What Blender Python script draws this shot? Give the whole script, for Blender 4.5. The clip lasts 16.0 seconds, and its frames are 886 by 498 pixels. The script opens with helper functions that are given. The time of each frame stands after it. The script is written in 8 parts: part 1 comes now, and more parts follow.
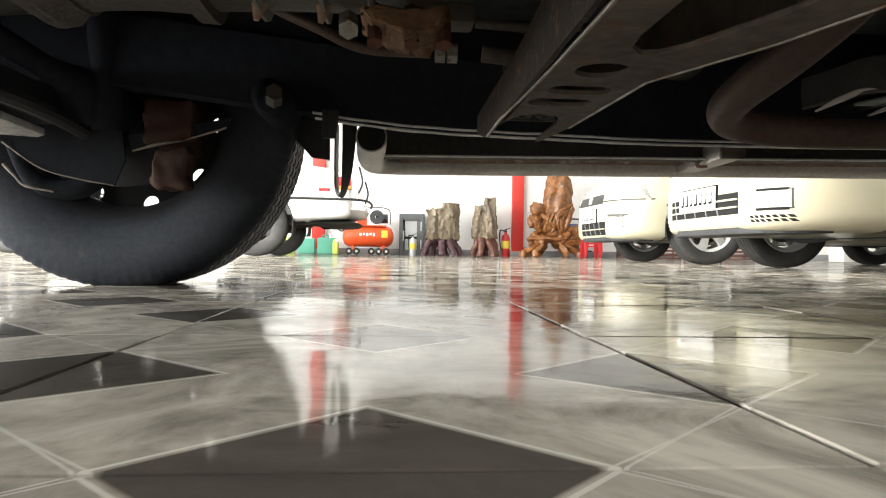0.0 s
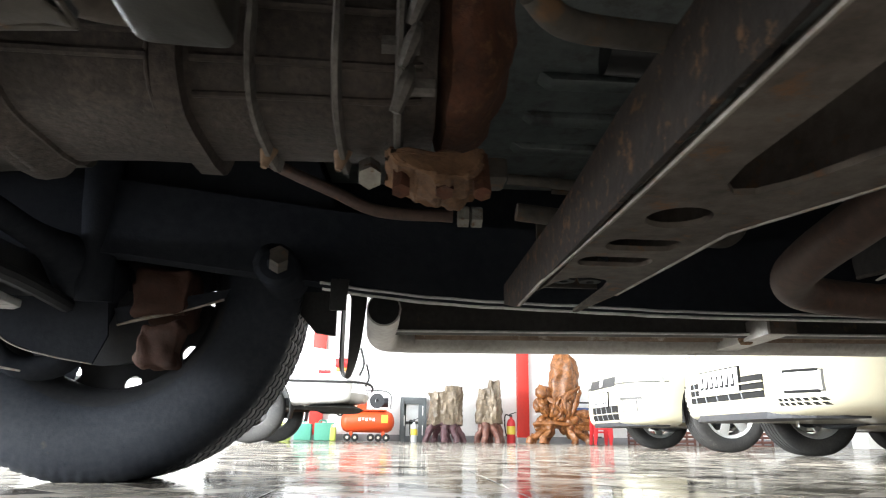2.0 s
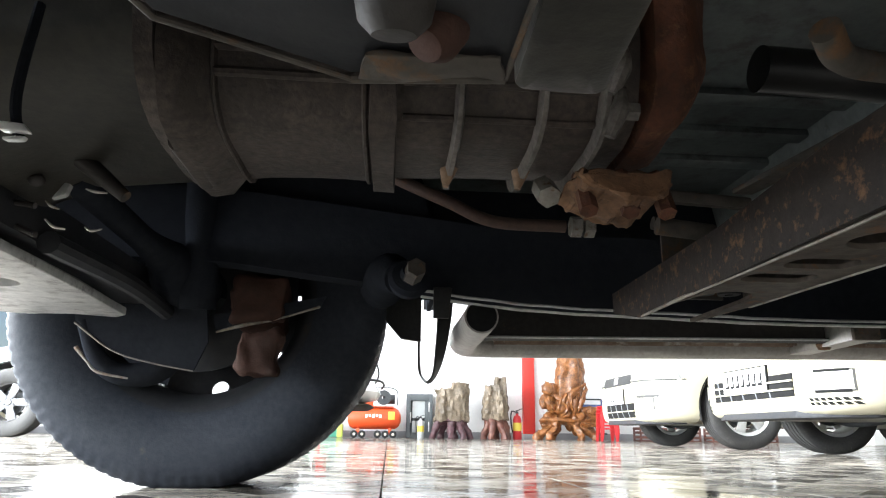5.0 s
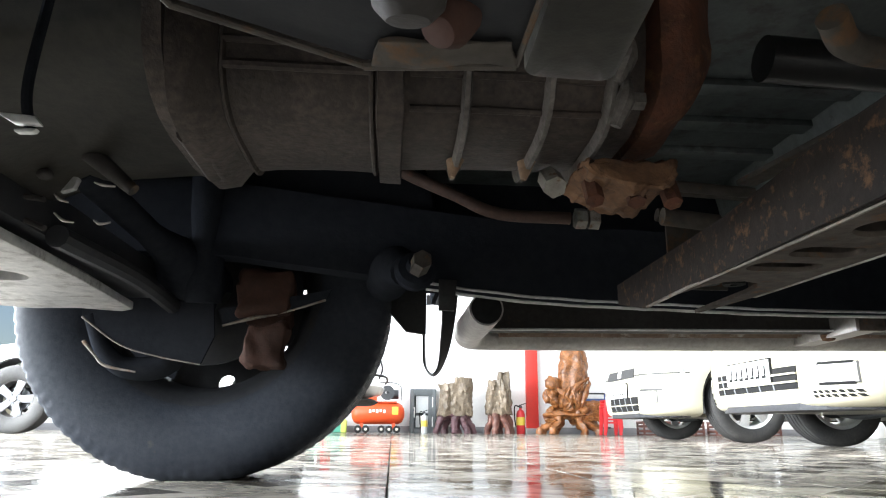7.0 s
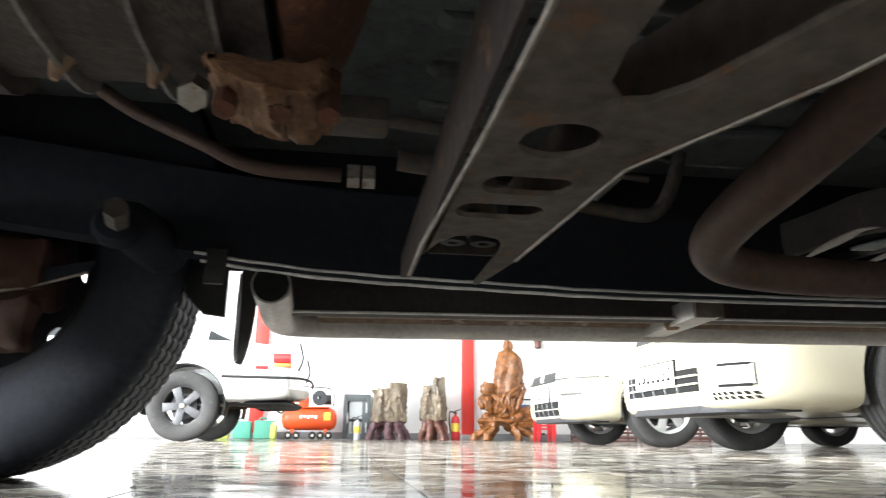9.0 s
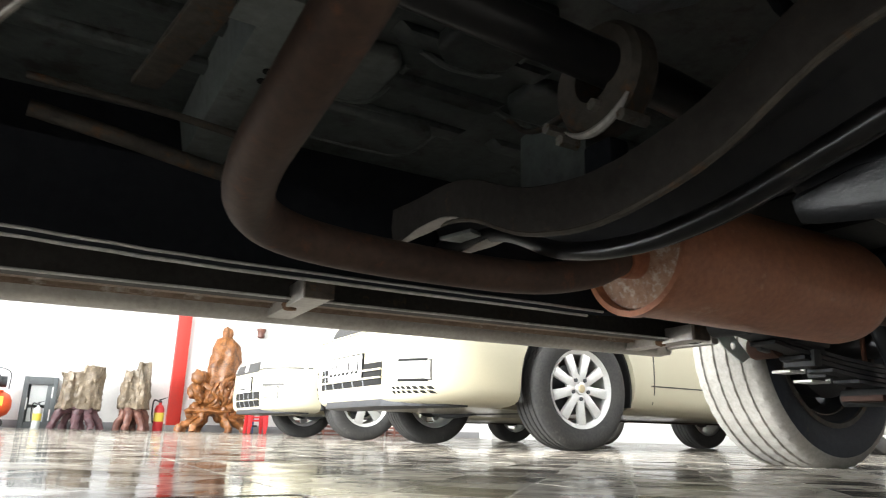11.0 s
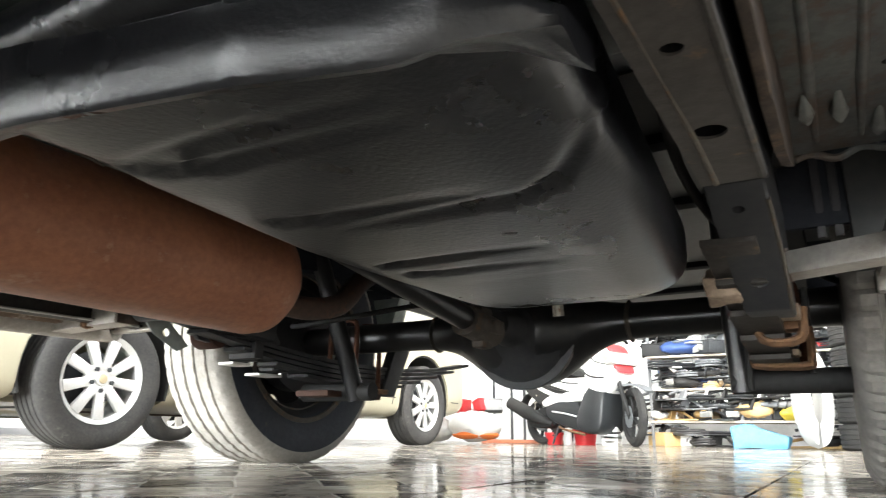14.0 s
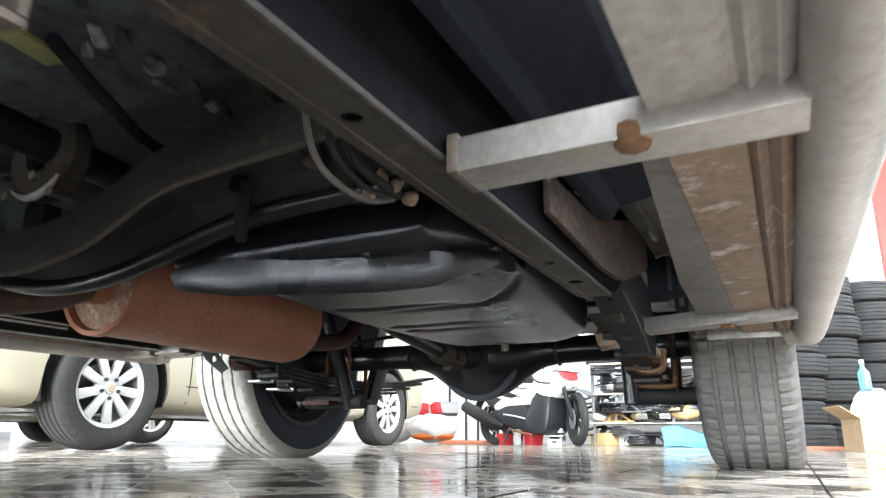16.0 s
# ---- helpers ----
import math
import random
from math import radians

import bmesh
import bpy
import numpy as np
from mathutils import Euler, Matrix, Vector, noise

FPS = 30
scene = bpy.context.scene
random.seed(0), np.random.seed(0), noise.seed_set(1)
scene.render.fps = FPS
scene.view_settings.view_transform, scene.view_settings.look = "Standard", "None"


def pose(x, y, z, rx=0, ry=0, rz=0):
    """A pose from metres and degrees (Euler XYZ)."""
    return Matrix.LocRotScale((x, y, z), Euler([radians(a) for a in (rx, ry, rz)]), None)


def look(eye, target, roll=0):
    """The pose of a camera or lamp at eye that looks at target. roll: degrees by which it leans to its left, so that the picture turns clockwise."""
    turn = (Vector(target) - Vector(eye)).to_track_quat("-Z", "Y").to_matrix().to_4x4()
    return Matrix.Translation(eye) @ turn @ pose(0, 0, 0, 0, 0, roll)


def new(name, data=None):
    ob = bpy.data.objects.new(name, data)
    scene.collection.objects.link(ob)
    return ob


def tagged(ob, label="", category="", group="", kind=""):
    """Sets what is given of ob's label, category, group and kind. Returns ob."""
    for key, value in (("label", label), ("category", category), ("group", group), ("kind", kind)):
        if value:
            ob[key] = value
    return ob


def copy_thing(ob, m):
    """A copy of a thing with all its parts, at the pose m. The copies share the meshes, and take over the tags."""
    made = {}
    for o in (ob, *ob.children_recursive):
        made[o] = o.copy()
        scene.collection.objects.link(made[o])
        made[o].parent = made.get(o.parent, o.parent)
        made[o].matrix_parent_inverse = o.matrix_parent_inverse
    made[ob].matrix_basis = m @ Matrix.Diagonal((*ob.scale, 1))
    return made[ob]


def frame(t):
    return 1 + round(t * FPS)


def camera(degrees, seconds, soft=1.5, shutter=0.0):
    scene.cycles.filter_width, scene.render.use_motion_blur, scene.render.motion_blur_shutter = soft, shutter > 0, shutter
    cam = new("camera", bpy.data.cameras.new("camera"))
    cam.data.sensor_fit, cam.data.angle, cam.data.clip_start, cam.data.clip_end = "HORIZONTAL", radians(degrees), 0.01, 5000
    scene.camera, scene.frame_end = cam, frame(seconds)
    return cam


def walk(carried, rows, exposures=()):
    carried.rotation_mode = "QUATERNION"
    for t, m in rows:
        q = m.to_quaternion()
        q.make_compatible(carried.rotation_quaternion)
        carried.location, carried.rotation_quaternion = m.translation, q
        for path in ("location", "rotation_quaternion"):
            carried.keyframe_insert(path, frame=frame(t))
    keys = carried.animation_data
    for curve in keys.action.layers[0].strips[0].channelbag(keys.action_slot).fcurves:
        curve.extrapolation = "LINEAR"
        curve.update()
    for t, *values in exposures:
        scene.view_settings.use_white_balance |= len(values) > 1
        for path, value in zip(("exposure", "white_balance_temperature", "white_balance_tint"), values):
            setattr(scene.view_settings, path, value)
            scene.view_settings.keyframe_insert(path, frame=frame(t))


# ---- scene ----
cam = camera(66.0, 16.0, soft=1.1, shutter=0.3)
PATH = [
    (0, (0.583, -0.82, 0.081), (0.729, 1.175, 0.088), 0.8),
    (0.5, (0.607, -0.772, 0.083), (0.747, 1.223, 0.081), 1.0),
    (1, (0.607, -0.776, 0.074), (0.74, 1.22, 0.104), 0.9),
    (1.5, (0.602, -0.771, 0.075), (0.702, 1.19, 0.457), 0.7),
    (2, (0.559, -0.673, 0.087), (0.691, 1.251, 0.619), 0.8),
    (2.5, (0.448, -0.679, 0.082), (0.593, 1.244, 0.611), 0.8),
    (3, (0.383, -0.682, 0.094), (0.522, 1.24, 0.628), 1.0),
    (3.5, (0.375, -0.68, 0.082), (0.498, 1.25, 0.593), 1.2),
    (4, (0.374, -0.681, 0.091), (0.517, 1.245, 0.611), 0.8),
    (6.3, (0.39, -0.668, 0.105), (0.524, 1.259, 0.625), 0.5),
    (6.5, (0.383, -0.675, 0.102), (0.486, 1.253, 0.623), 0.9),
    (7, (0.376, -0.678, 0.097), (0.512, 1.252, 0.604), 0.5),
    (7.5, (0.386, -0.665, 0.092), (0.521, 1.263, 0.606), 0.6),
    (8, (0.481, -0.609, 0.084), (0.618, 1.316, 0.607), 0.4),
    (8.5, (0.574, -0.581, 0.08), (0.714, 1.346, 0.598), 0.8),
    (9, (0.654, -0.551, 0.078), (0.928, 1.359, 0.606), 0.5),
    (9.5, (0.739, -0.512, 0.071), (1.266, 1.343, 0.601), 0.7),
    (9.7, (0.755, -0.494, 0.07), (1.394, 1.324, 0.602), 0.9),
    (11.8, (1.067, -0.543, 0.067), (2.159, 1.047, 0.596), 0.8),
    (12, (1.112, -0.534, 0.075), (2.261, 1.014, 0.609), 0.5),
    (12.5, (1.187, -0.56, 0.081), (2.508, 0.848, 0.604), 0.3),
    (13, (1.258, -0.591, 0.089), (2.715, 0.675, 0.61), 0.8),
    (13.5, (1.317, -0.647, 0.091), (2.896, 0.46, 0.621), 0.7),
    (14, (1.361, -0.712, 0.082), (3.03, 0.257, 0.608), 0.7),
    (14.5, (1.378, -0.766, 0.082), (3.095, 0.113, 0.611), 0.6),
    (15, (1.288, -0.81, 0.086), (3.009, 0.083, 0.574), 0.8),
    (15.5, (1.068, -0.838, 0.073), (2.81, 0.02, 0.554), 1.0),
    (16, (0.841, -0.927, 0.075), (2.57, -0.075, 0.607), 0.4),
]
walk(cam, [(t, look(eye, target, roll)) for t, eye, target, roll in PATH], ((0, -0.56, 7200, 10), (1, -0.51, 7100, 10), (2, -0.1, 6600, 10), (7.5, -0.09, 6350, 10), (9.7, -0.09, 6700, 10), (11.8, 0.02, 6800, 10), (12.5, 0.16, 6800, 10), (13.3, 0.48, 6800, 10), (14, 0.56, 6800, 10), (15.2, 0.58, 6650, 10), (16, 0.38, 6300, 10)))

# world, sun, daylight through the two open sides, and fill from added roof slots
world = bpy.data.worlds.new("world")
scene.world = world
world.use_nodes = True
wn = world.node_tree.nodes
sky = wn.new("ShaderNodeTexSky")
sky.sky_type = "NISHITA"
sky.sun_disc = False
sky.sun_elevation, sky.sun_rotation = radians(38), radians(250)
wn["Background"].inputs["Strength"].default_value = 0.12
world.node_tree.links.new(sky.outputs[0], wn["Background"].inputs["Color"])
sun_data = bpy.data.lights.new("sun", "SUN")
sun_data.energy, sun_data.angle, sun_data.color = 5.0, radians(1.0), (1.0, 0.95, 0.88)
sun = new("sun", sun_data)
sun.matrix_basis = look((-15, -2.5, 9.5), (-3, 1, 0))


def window_light(name, eye, target, w, h, watts, colour=(1.0, 0.985, 0.96)):
    d = bpy.data.lights.new(name, "AREA")
    d.shape, d.size, d.size_y, d.energy, d.color = "RECTANGLE", w, h, watts, colour
    ob = new(name, d)
    ob.matrix_basis = look(eye, target)
    return ob


COOL = (0.95, 0.985, 1.0)
window_light("daylight_front", (-5.9, 2.5, 1.75), (0, 2.5, 1.0), 12.5, 3.4, 6400, (0.9, 0.96, 1.0))
window_light("daylight_side", (2.2, -3.35, 2.85), (2.2, 0, 0.9), 14.0, 2.0, 1150, COOL)
# no roof opening is seen; these added slots hold fill lamps for the hall
FILL_SLOTS = (-3.2, 0.6, 3.2)
for sx in FILL_SLOTS:
    window_light("roof_fill", (sx, 4.0, 4.62), (sx, 4.0, 0), 1.2, 13.0, 120)

# ---------------------------------------------------------------- materials
def shader(name):
    m = bpy.data.materials.new(name)
    m.use_nodes = True
    nt = m.node_tree
    return m, nt, nt.nodes["Principled BSDF"]


def node(nt, kind, **values):
    n = nt.nodes.new(kind)
    for k, v in values.items():
        n.inputs[k].default_value = v
    return n


def surface(name, a, b, rough=0.6, metal=0.0, big=3.0, fine=60.0, bump=0.15, spot=None, spot_at=0.62, rough_b=None, coat=0.0, spec=0.5):
    """Two colours mixed by noise at two scales, an optional stain colour, fine relief."""
    m, nt, bsdf = shader(name)
    L = nt.links.new
    tc = nt.nodes.new("ShaderNodeTexCoord")
    n1 = node(nt, "ShaderNodeTexNoise", Scale=big, Detail=6.0, Roughness=0.6)
    n2 = node(nt, "ShaderNodeTexNoise", Scale=fine, Detail=4.0, Roughness=0.6)
    L(tc.outputs["Object"], n1.inputs["Vector"])
    L(tc.outputs["Object"], n2.inputs["Vector"])
    mix = nt.nodes.new("ShaderNodeMix")
    mix.data_type = "RGBA"
    mix.inputs[6].default_value, mix.inputs[7].default_value = (*a, 1), (*b, 1)
    add = nt.nodes.new("ShaderNodeMath")
    add.operation = "MULTIPLY_ADD"
    add.inputs[1].default_value, add.inputs[2].default_value = 0.5, -0.0
    mr = nt.nodes.new("ShaderNodeMapRange")
    mr.inputs[1].default_value, mr.inputs[2].default_value = 0.37, 0.63
    sm = nt.nodes.new("ShaderNodeMath")
    sm.operation = "ADD"
    L(n2.outputs["Fac"], add.inputs[0])
    half = nt.nodes.new("ShaderNodeMath")
    half.operation = "MULTIPLY"
    half.inputs[1].default_value = 0.5
    L(n1.outputs["Fac"], half.inputs[0])
    L(half.outputs[0], sm.inputs[0])
    L(add.outputs[0], sm.inputs[1])
    L(sm.outputs[0], mr.inputs[0])
    L(mr.outputs[0], mix.inputs[0])
    out = mix.outputs[2]
    if spot:
        n3 = node(nt, "ShaderNodeTexNoise", Scale=big * 4, Detail=8.0, Roughness=0.7)
        L(tc.outputs["Object"], n3.inputs["Vector"])
        r3 = nt.nodes.new("ShaderNodeMapRange")
        r3.inputs[1].default_value, r3.inputs[2].default_value = spot_at - 0.06, spot_at + 0.06
        L(n3.outputs["Fac"], r3.inputs[0])
        mx = nt.nodes.new("ShaderNodeMix")
        mx.data_type = "RGBA"
        mx.inputs[7].default_value = (*spot, 1)
        L(out, mx.inputs[6])
        L(r3.outputs[0], mx.inputs[0])
        out = mx.outputs[2]
    L(out, bsdf.inputs["Base Color"])
    rr = nt.nodes.new("ShaderNodeMapRange")
    rr.inputs[3].default_value, rr.inputs[4].default_value = rough, rough_b if rough_b is not None else min(1, rough + 0.15)
    L(n1.outputs["Fac"], rr.inputs[0])
    L(rr.outputs[0], bsdf.inputs["Roughness"])
    bsdf.inputs["Metallic"].default_value = metal
    bsdf.inputs["Coat Weight"].default_value = coat
    bsdf.inputs["Specular IOR Level"].default_value = spec
    if bump:
        bp = node(nt, "ShaderNodeBump", Strength=bump, Distance=0.004)
        L(n2.outputs["Fac"], bp.inputs["Height"])
        L(bp.outputs[0], bsdf.inputs["Normal"])
    return m


def tile_material():
    """Polished stoneware: veined grey-beige with a darker diamond over the middle of every joint."""
    m, nt, bsdf = shader("floor_tile")
    L = nt.links.new
    geo = nt.nodes.new("ShaderNodeNewGeometry")
    sep = nt.nodes.new("ShaderNodeSeparateXYZ")
    L(geo.outputs["Position"], sep.inputs[0])

    def math_node(op, a, b=None, c=None):
        n = nt.nodes.new("ShaderNodeMath")
        n.operation = op
        for i, v in enumerate((a, b, c)):
            if v is None:
                continue
            if isinstance(v, (int, float)):
                n.inputs[i].default_value = v
            else:
                L(v, n.inputs[i])
        return n.outputs[0]

    def cell(sock, off):
        s = math_node("MULTIPLY", math_node("SUBTRACT", sock, off), 1 / TILE)
        return math_node("SUBTRACT", math_node("FRACT", s), 0.5)

    u, v = cell(sep.outputs["X"], TILE_X), cell(sep.outputs["Y"], TILE_Y)
    au, av = math_node("ABSOLUTE", u), math_node("ABSOLUTE", v)
    # distance from the nearest joint's middle, along and across the joint
    eu, ev = math_node("SUBTRACT", 0.5, au), math_node("SUBTRACT", 0.5, av)
    d1 = math_node("ADD", math_node("MULTIPLY", av, 1 / 0.235), math_node("MULTIPLY", eu, 1 / 0.25))
    d2 = math_node("ADD", math_node("MULTIPLY", au, 1 / 0.235), math_node("MULTIPLY", ev, 1 / 0.25))
    d = math_node("MINIMUM", d1, d2)
    inside = nt.nodes.new("ShaderNodeMapRange")
    inside.inputs[1].default_value, inside.inputs[2].default_value = 1.02, 0.98
    L(d, inside.inputs[0])
    band = math_node("LESS_THAN", math_node("ABSOLUTE", math_node("SUBTRACT", d, 1.06)), 0.02)
    # the diamonds' edges run on as paler lines over the light ground
    out1 = math_node("ABSOLUTE", math_node("SUBTRACT", math_node("SUBTRACT", math_node("MULTIPLY", av, 1 / 0.235), math_node("MULTIPLY", eu, 1 / 0.25)), 1.06))
    out2 = math_node("ABSOLUTE", math_node("SUBTRACT", math_node("SUBTRACT", math_node("MULTIPLY", au, 1 / 0.235), math_node("MULTIPLY", ev, 1 / 0.25)), 1.06))
    band = math_node("MAXIMUM", band, math_node("MULTIPLY", math_node("LESS_THAN", math_node("MINIMUM", out1, out2), 0.012), 0.8))
    tex = node(nt, "ShaderNodeTexNoise", Scale=6.0, Detail=10.0, Roughness=0.68, Distortion=1.6)
    L(geo.outputs["Position"], tex.inputs["Vector"])
    fine = node(nt, "ShaderNodeTexNoise", Scale=70.0, Detail=4.0)
    L(geo.outputs["Position"], fine.inputs["Vector"])
    info = nt.nodes.new("ShaderNodeObjectInfo")
    ramp = nt.nodes.new("ShaderNodeValToRGB")
    ramp.color_ramp.elements[0].position, ramp.color_ramp.elements[0].color = 0.38, (0.19, 0.172, 0.148, 1)
    ramp.color_ramp.elements[1].position, ramp.color_ramp.elements[1].color = 0.64, (0.46, 0.425, 0.37, 1)
    L(tex.outputs["Fac"], ramp.inputs[0])
    ramp2 = nt.nodes.new("ShaderNodeValToRGB")
    ramp2.color_ramp.elements[0].position, ramp2.color_ramp.elements[0].color = 0.3, (0.05, 0.044, 0.038, 1)
    ramp2.color_ramp.elements[1].position, ramp2.color_ramp.elements[1].color = 0.75, (0.1, 0.088, 0.076, 1)
    L(tex.outputs["Fac"], ramp2.inputs[0])
    mix = nt.nodes.new("ShaderNodeMix")
    mix.data_type = "RGBA"
    L(inside.outputs[0], mix.inputs[0])
    L(ramp.outputs[0], mix.inputs[6])
    L(ramp2.outputs[0], mix.inputs[7])
    mix2 = nt.nodes.new("ShaderNodeMix")
    mix2.data_type = "RGBA"
    mix2.inputs[7].default_value = (0.62, 0.59, 0.54, 1)
    L(math_node("MULTIPLY", band, 0.55), mix2.inputs[0])
    L(mix.outputs[2], mix2.inputs[6])
    hsv = nt.nodes.new("ShaderNodeHueSaturation")
    L(math_node("MULTIPLY_ADD", info.outputs["Random"], 0.16, 0.92), hsv.inputs["Value"])
    L(mix2.outputs[2], hsv.inputs["Color"])
    L(hsv.outputs[0], bsdf.inputs["Base Color"])
    rr = nt.nodes.new("ShaderNodeMapRange")
    rr.inputs[1].default_value, rr.inputs[2].default_value = 0.35, 0.75
    rr.inputs[3].default_value, rr.inputs[4].default_value = 0.03, 0.17
    L(tex.outputs["Fac"], rr.inputs[0])
    L(rr.outputs[0], bsdf.inputs["Roughness"])
    wave = node(nt, "ShaderNodeTexNoise", Scale=26.0, Detail=5.0, Roughness=0.55)
    L(geo.outputs["Position"], wave.inputs["Vector"])
    bp = node(nt, "ShaderNodeBump", Strength=0.3, Distance=0.0011)
    L(wave.outputs["Fac"], bp.inputs["Height"])
    # the tiles lie a little unevenly, which breaks up far reflections
    swell = node(nt, "ShaderNodeTexNoise", Scale=4.5, Detail=2.0, Roughness=0.5)
    L(geo.outputs["Position"], swell.inputs["Vector"])
    bp2 = node(nt, "ShaderNodeBump", Strength=0.5, Distance=0.0035)
    L(swell.outputs["Fac"], bp2.inputs["Height"])
    L(bp2.outputs[0], bp.inputs["Normal"])
    L(bp.outputs[0], bsdf.inputs["Normal"])
    bsdf.inputs["IOR"].default_value = 1.33
    # foot traffic has dulled the polish in patches
    dull = node(nt, "ShaderNodeBsdfDiffuse", Roughness=0.4)
    L(hsv.outputs[0], dull.inputs["Color"])
    L(bp.outputs[0], dull.inputs["Normal"])
    worn = node(nt, "ShaderNodeTexNoise", Scale=3.2, Detail=7.0, Roughness=0.7, Distortion=0.8)
    L(geo.outputs["Position"], worn.inputs["Vector"])
    wr = nt.nodes.new("ShaderNodeMapRange")
    wr.inputs[1].default_value, wr.inputs[2].default_value = 0.34, 0.66
    wr.inputs[3].default_value, wr.inputs[4].default_value = 0.12, 0.5
    L(worn.outputs["Fac"], wr.inputs[0])
    both = nt.nodes.new("ShaderNodeMixShader")
    L(wr.outputs[0], both.inputs[0])
    L(bsdf.outputs[0], both.inputs[1])
    L(dull.outputs[0], both.inputs[2])
    L(both.outputs[0], nt.nodes["Material Output"].inputs["Surface"])
    return m


TILE, TILE_X, TILE_Y = 0.4, 0.371, -0.569
M = {}
M["tile"] = tile_material()
M["grout"] = surface("grout", (0.05, 0.045, 0.04), (0.1, 0.09, 0.08), 0.8)
M["concrete"] = surface("pale_concrete", (0.4, 0.39, 0.37), (0.3, 0.29, 0.275), 0.85, big=0.7, fine=30, bump=0.2)
M["wall"] = surface("white_wall", (0.8, 0.8, 0.79), (0.74, 0.74, 0.73), 0.8, big=0.8, fine=25, bump=0.05)
M["ceiling"] = surface("ceiling_sheet", (0.55, 0.56, 0.56), (0.48, 0.49, 0.5), 0.5, big=0.6, fine=20, bump=0.05)
M["red"] = surface("red_paint", (0.62, 0.03, 0.02), (0.52, 0.035, 0.025), 0.45, big=2, fine=30, bump=0.05)
M["grey_base"] = surface("grey_skirting", (0.3, 0.3, 0.31), (0.22, 0.22, 0.23), 0.5)
# the rubber's bluish cast is lens haze put into its colour
M["tyre"] = surface("tyre_rubber", (0.021, 0.025, 0.034), (0.036, 0.04, 0.05), 0.55, big=6, fine=90, bump=0.2, spot=(0.06, 0.055, 0.05), spot_at=0.7, spec=0.2)
M["tyre_dusty"] = surface("dusty_tyre_rubber", (0.115, 0.111, 0.106), (0.18, 0.17, 0.158), 0.7, big=7, fine=90, bump=0.25, spot=(0.14, 0.13, 0.12), spot_at=0.63, spec=0.2)
# dusty rubber, coloured paler for the daylight on the far rear tread
M["tyre_lit"] = surface("lit_dusty_tyre_rubber", (0.36, 0.34, 0.31), (0.25, 0.235, 0.215), 0.75, big=7, fine=90, bump=0.25, spot=(0.24, 0.225, 0.2), spot_at=0.64, spec=0.2)
M["rim_black"] = surface("black_steel_rim", (0.02, 0.021, 0.024), (0.036, 0.036, 0.038), 0.4, spot=(0.05, 0.035, 0.025), spot_at=0.66, spec=0.2)
# black paint; its faint blue is haze, also put into the colour
M["black"] = surface("black_chassis_paint", (0.023, 0.0245, 0.029), (0.038, 0.038, 0.039), 0.45, big=4, fine=50, spot=(0.045, 0.036, 0.03), spot_at=0.68, spec=0.2)
M["rail"] = surface("dusty_painted_rail", (0.055, 0.05, 0.047), (0.03, 0.027, 0.025), 0.5, metal=0.1, big=6, fine=70, bump=0.2, spot=(0.13, 0.085, 0.05), spot_at=0.66, spec=0.2)
M["body"] = surface("dark_grey_truck_paint", (0.03, 0.034, 0.04), (0.038, 0.042, 0.048), 0.3, big=2, fine=120, bump=0.0, coat=0.5)
M["xrust"] = surface("rust_streaked_black_steel", (0.036, 0.03, 0.027), (0.025, 0.022, 0.021), 0.55, big=16, fine=70, bump=0.3, spot=(0.12, 0.068, 0.04), spot_at=0.6, spec=0.05)
M["crumple"] = surface("dull_crumpled_steel", (0.34, 0.34, 0.33), (0.16, 0.16, 0.16), 0.4, metal=0.3, big=18, fine=80, bump=0.4)
M["worn"] = surface("rubbed_steel_edge", (0.3, 0.27, 0.235), (0.14, 0.12, 0.1), 0.5, metal=0.2, big=16, fine=70, bump=0.3, spot=(0.2, 0.11, 0.06), spot_at=0.6)
M["hose_grey"] = surface("dusty_grey_hose", (0.13, 0.125, 0.12), (0.08, 0.077, 0.072), 0.6, spec=0.2)
M["tan_dust"] = surface("dry_mud_tan", (0.3, 0.23, 0.17), (0.16, 0.11, 0.08), 0.8, big=20, fine=90, bump=0.4)
M["rust_dark"] = surface("dark_rust", (0.06, 0.028, 0.02), (0.035, 0.02, 0.016), 0.7, big=10, fine=70, bump=0.3, spec=0.2)
M["arm"] = surface("worn_grey_steel_arm", (0.72, 0.71, 0.69), (0.45, 0.45, 0.45), 0.35, metal=0.3, big=8, fine=60, bump=0.3, spot=(0.32, 0.31, 0.3), spot_at=0.58)
M["sump"] = surface("oily_brown_black_steel", (0.036, 0.033, 0.026), (0.018, 0.017, 0.015), 0.35, big=6, fine=60, bump=0.15, spec=0.2)
M["pan_pale"] = surface("pale_grey_green_steel", (0.17, 0.19, 0.185), (0.1, 0.112, 0.108), 0.45, big=5, fine=60, bump=0.1, spot=(0.05, 0.045, 0.04), spot_at=0.66)
# pale steel; on the far rail and bearing ring it stands for caught light
M["edge"] = surface("pale_steel_edge", (0.68, 0.67, 0.65), (0.45, 0.44, 0.42), 0.45, metal=0.4, big=12, fine=60, bump=0.1)
M["black_sat"] = surface("satin_black_axle_paint", (0.010, 0.011, 0.013), (0.02, 0.019, 0.019), 0.26, big=4, fine=50, bump=0.1, spec=0.3, spot=(0.05, 0.044, 0.038), spot_at=0.68)
M["dirty_steel"] = surface("dirty_steel", (0.1, 0.088, 0.075), (0.05, 0.045, 0.04), 0.6, metal=0.2, big=7, fine=60, bump=0.3, spot=(0.13, 0.075, 0.04), spot_at=0.6, spec=0.2)
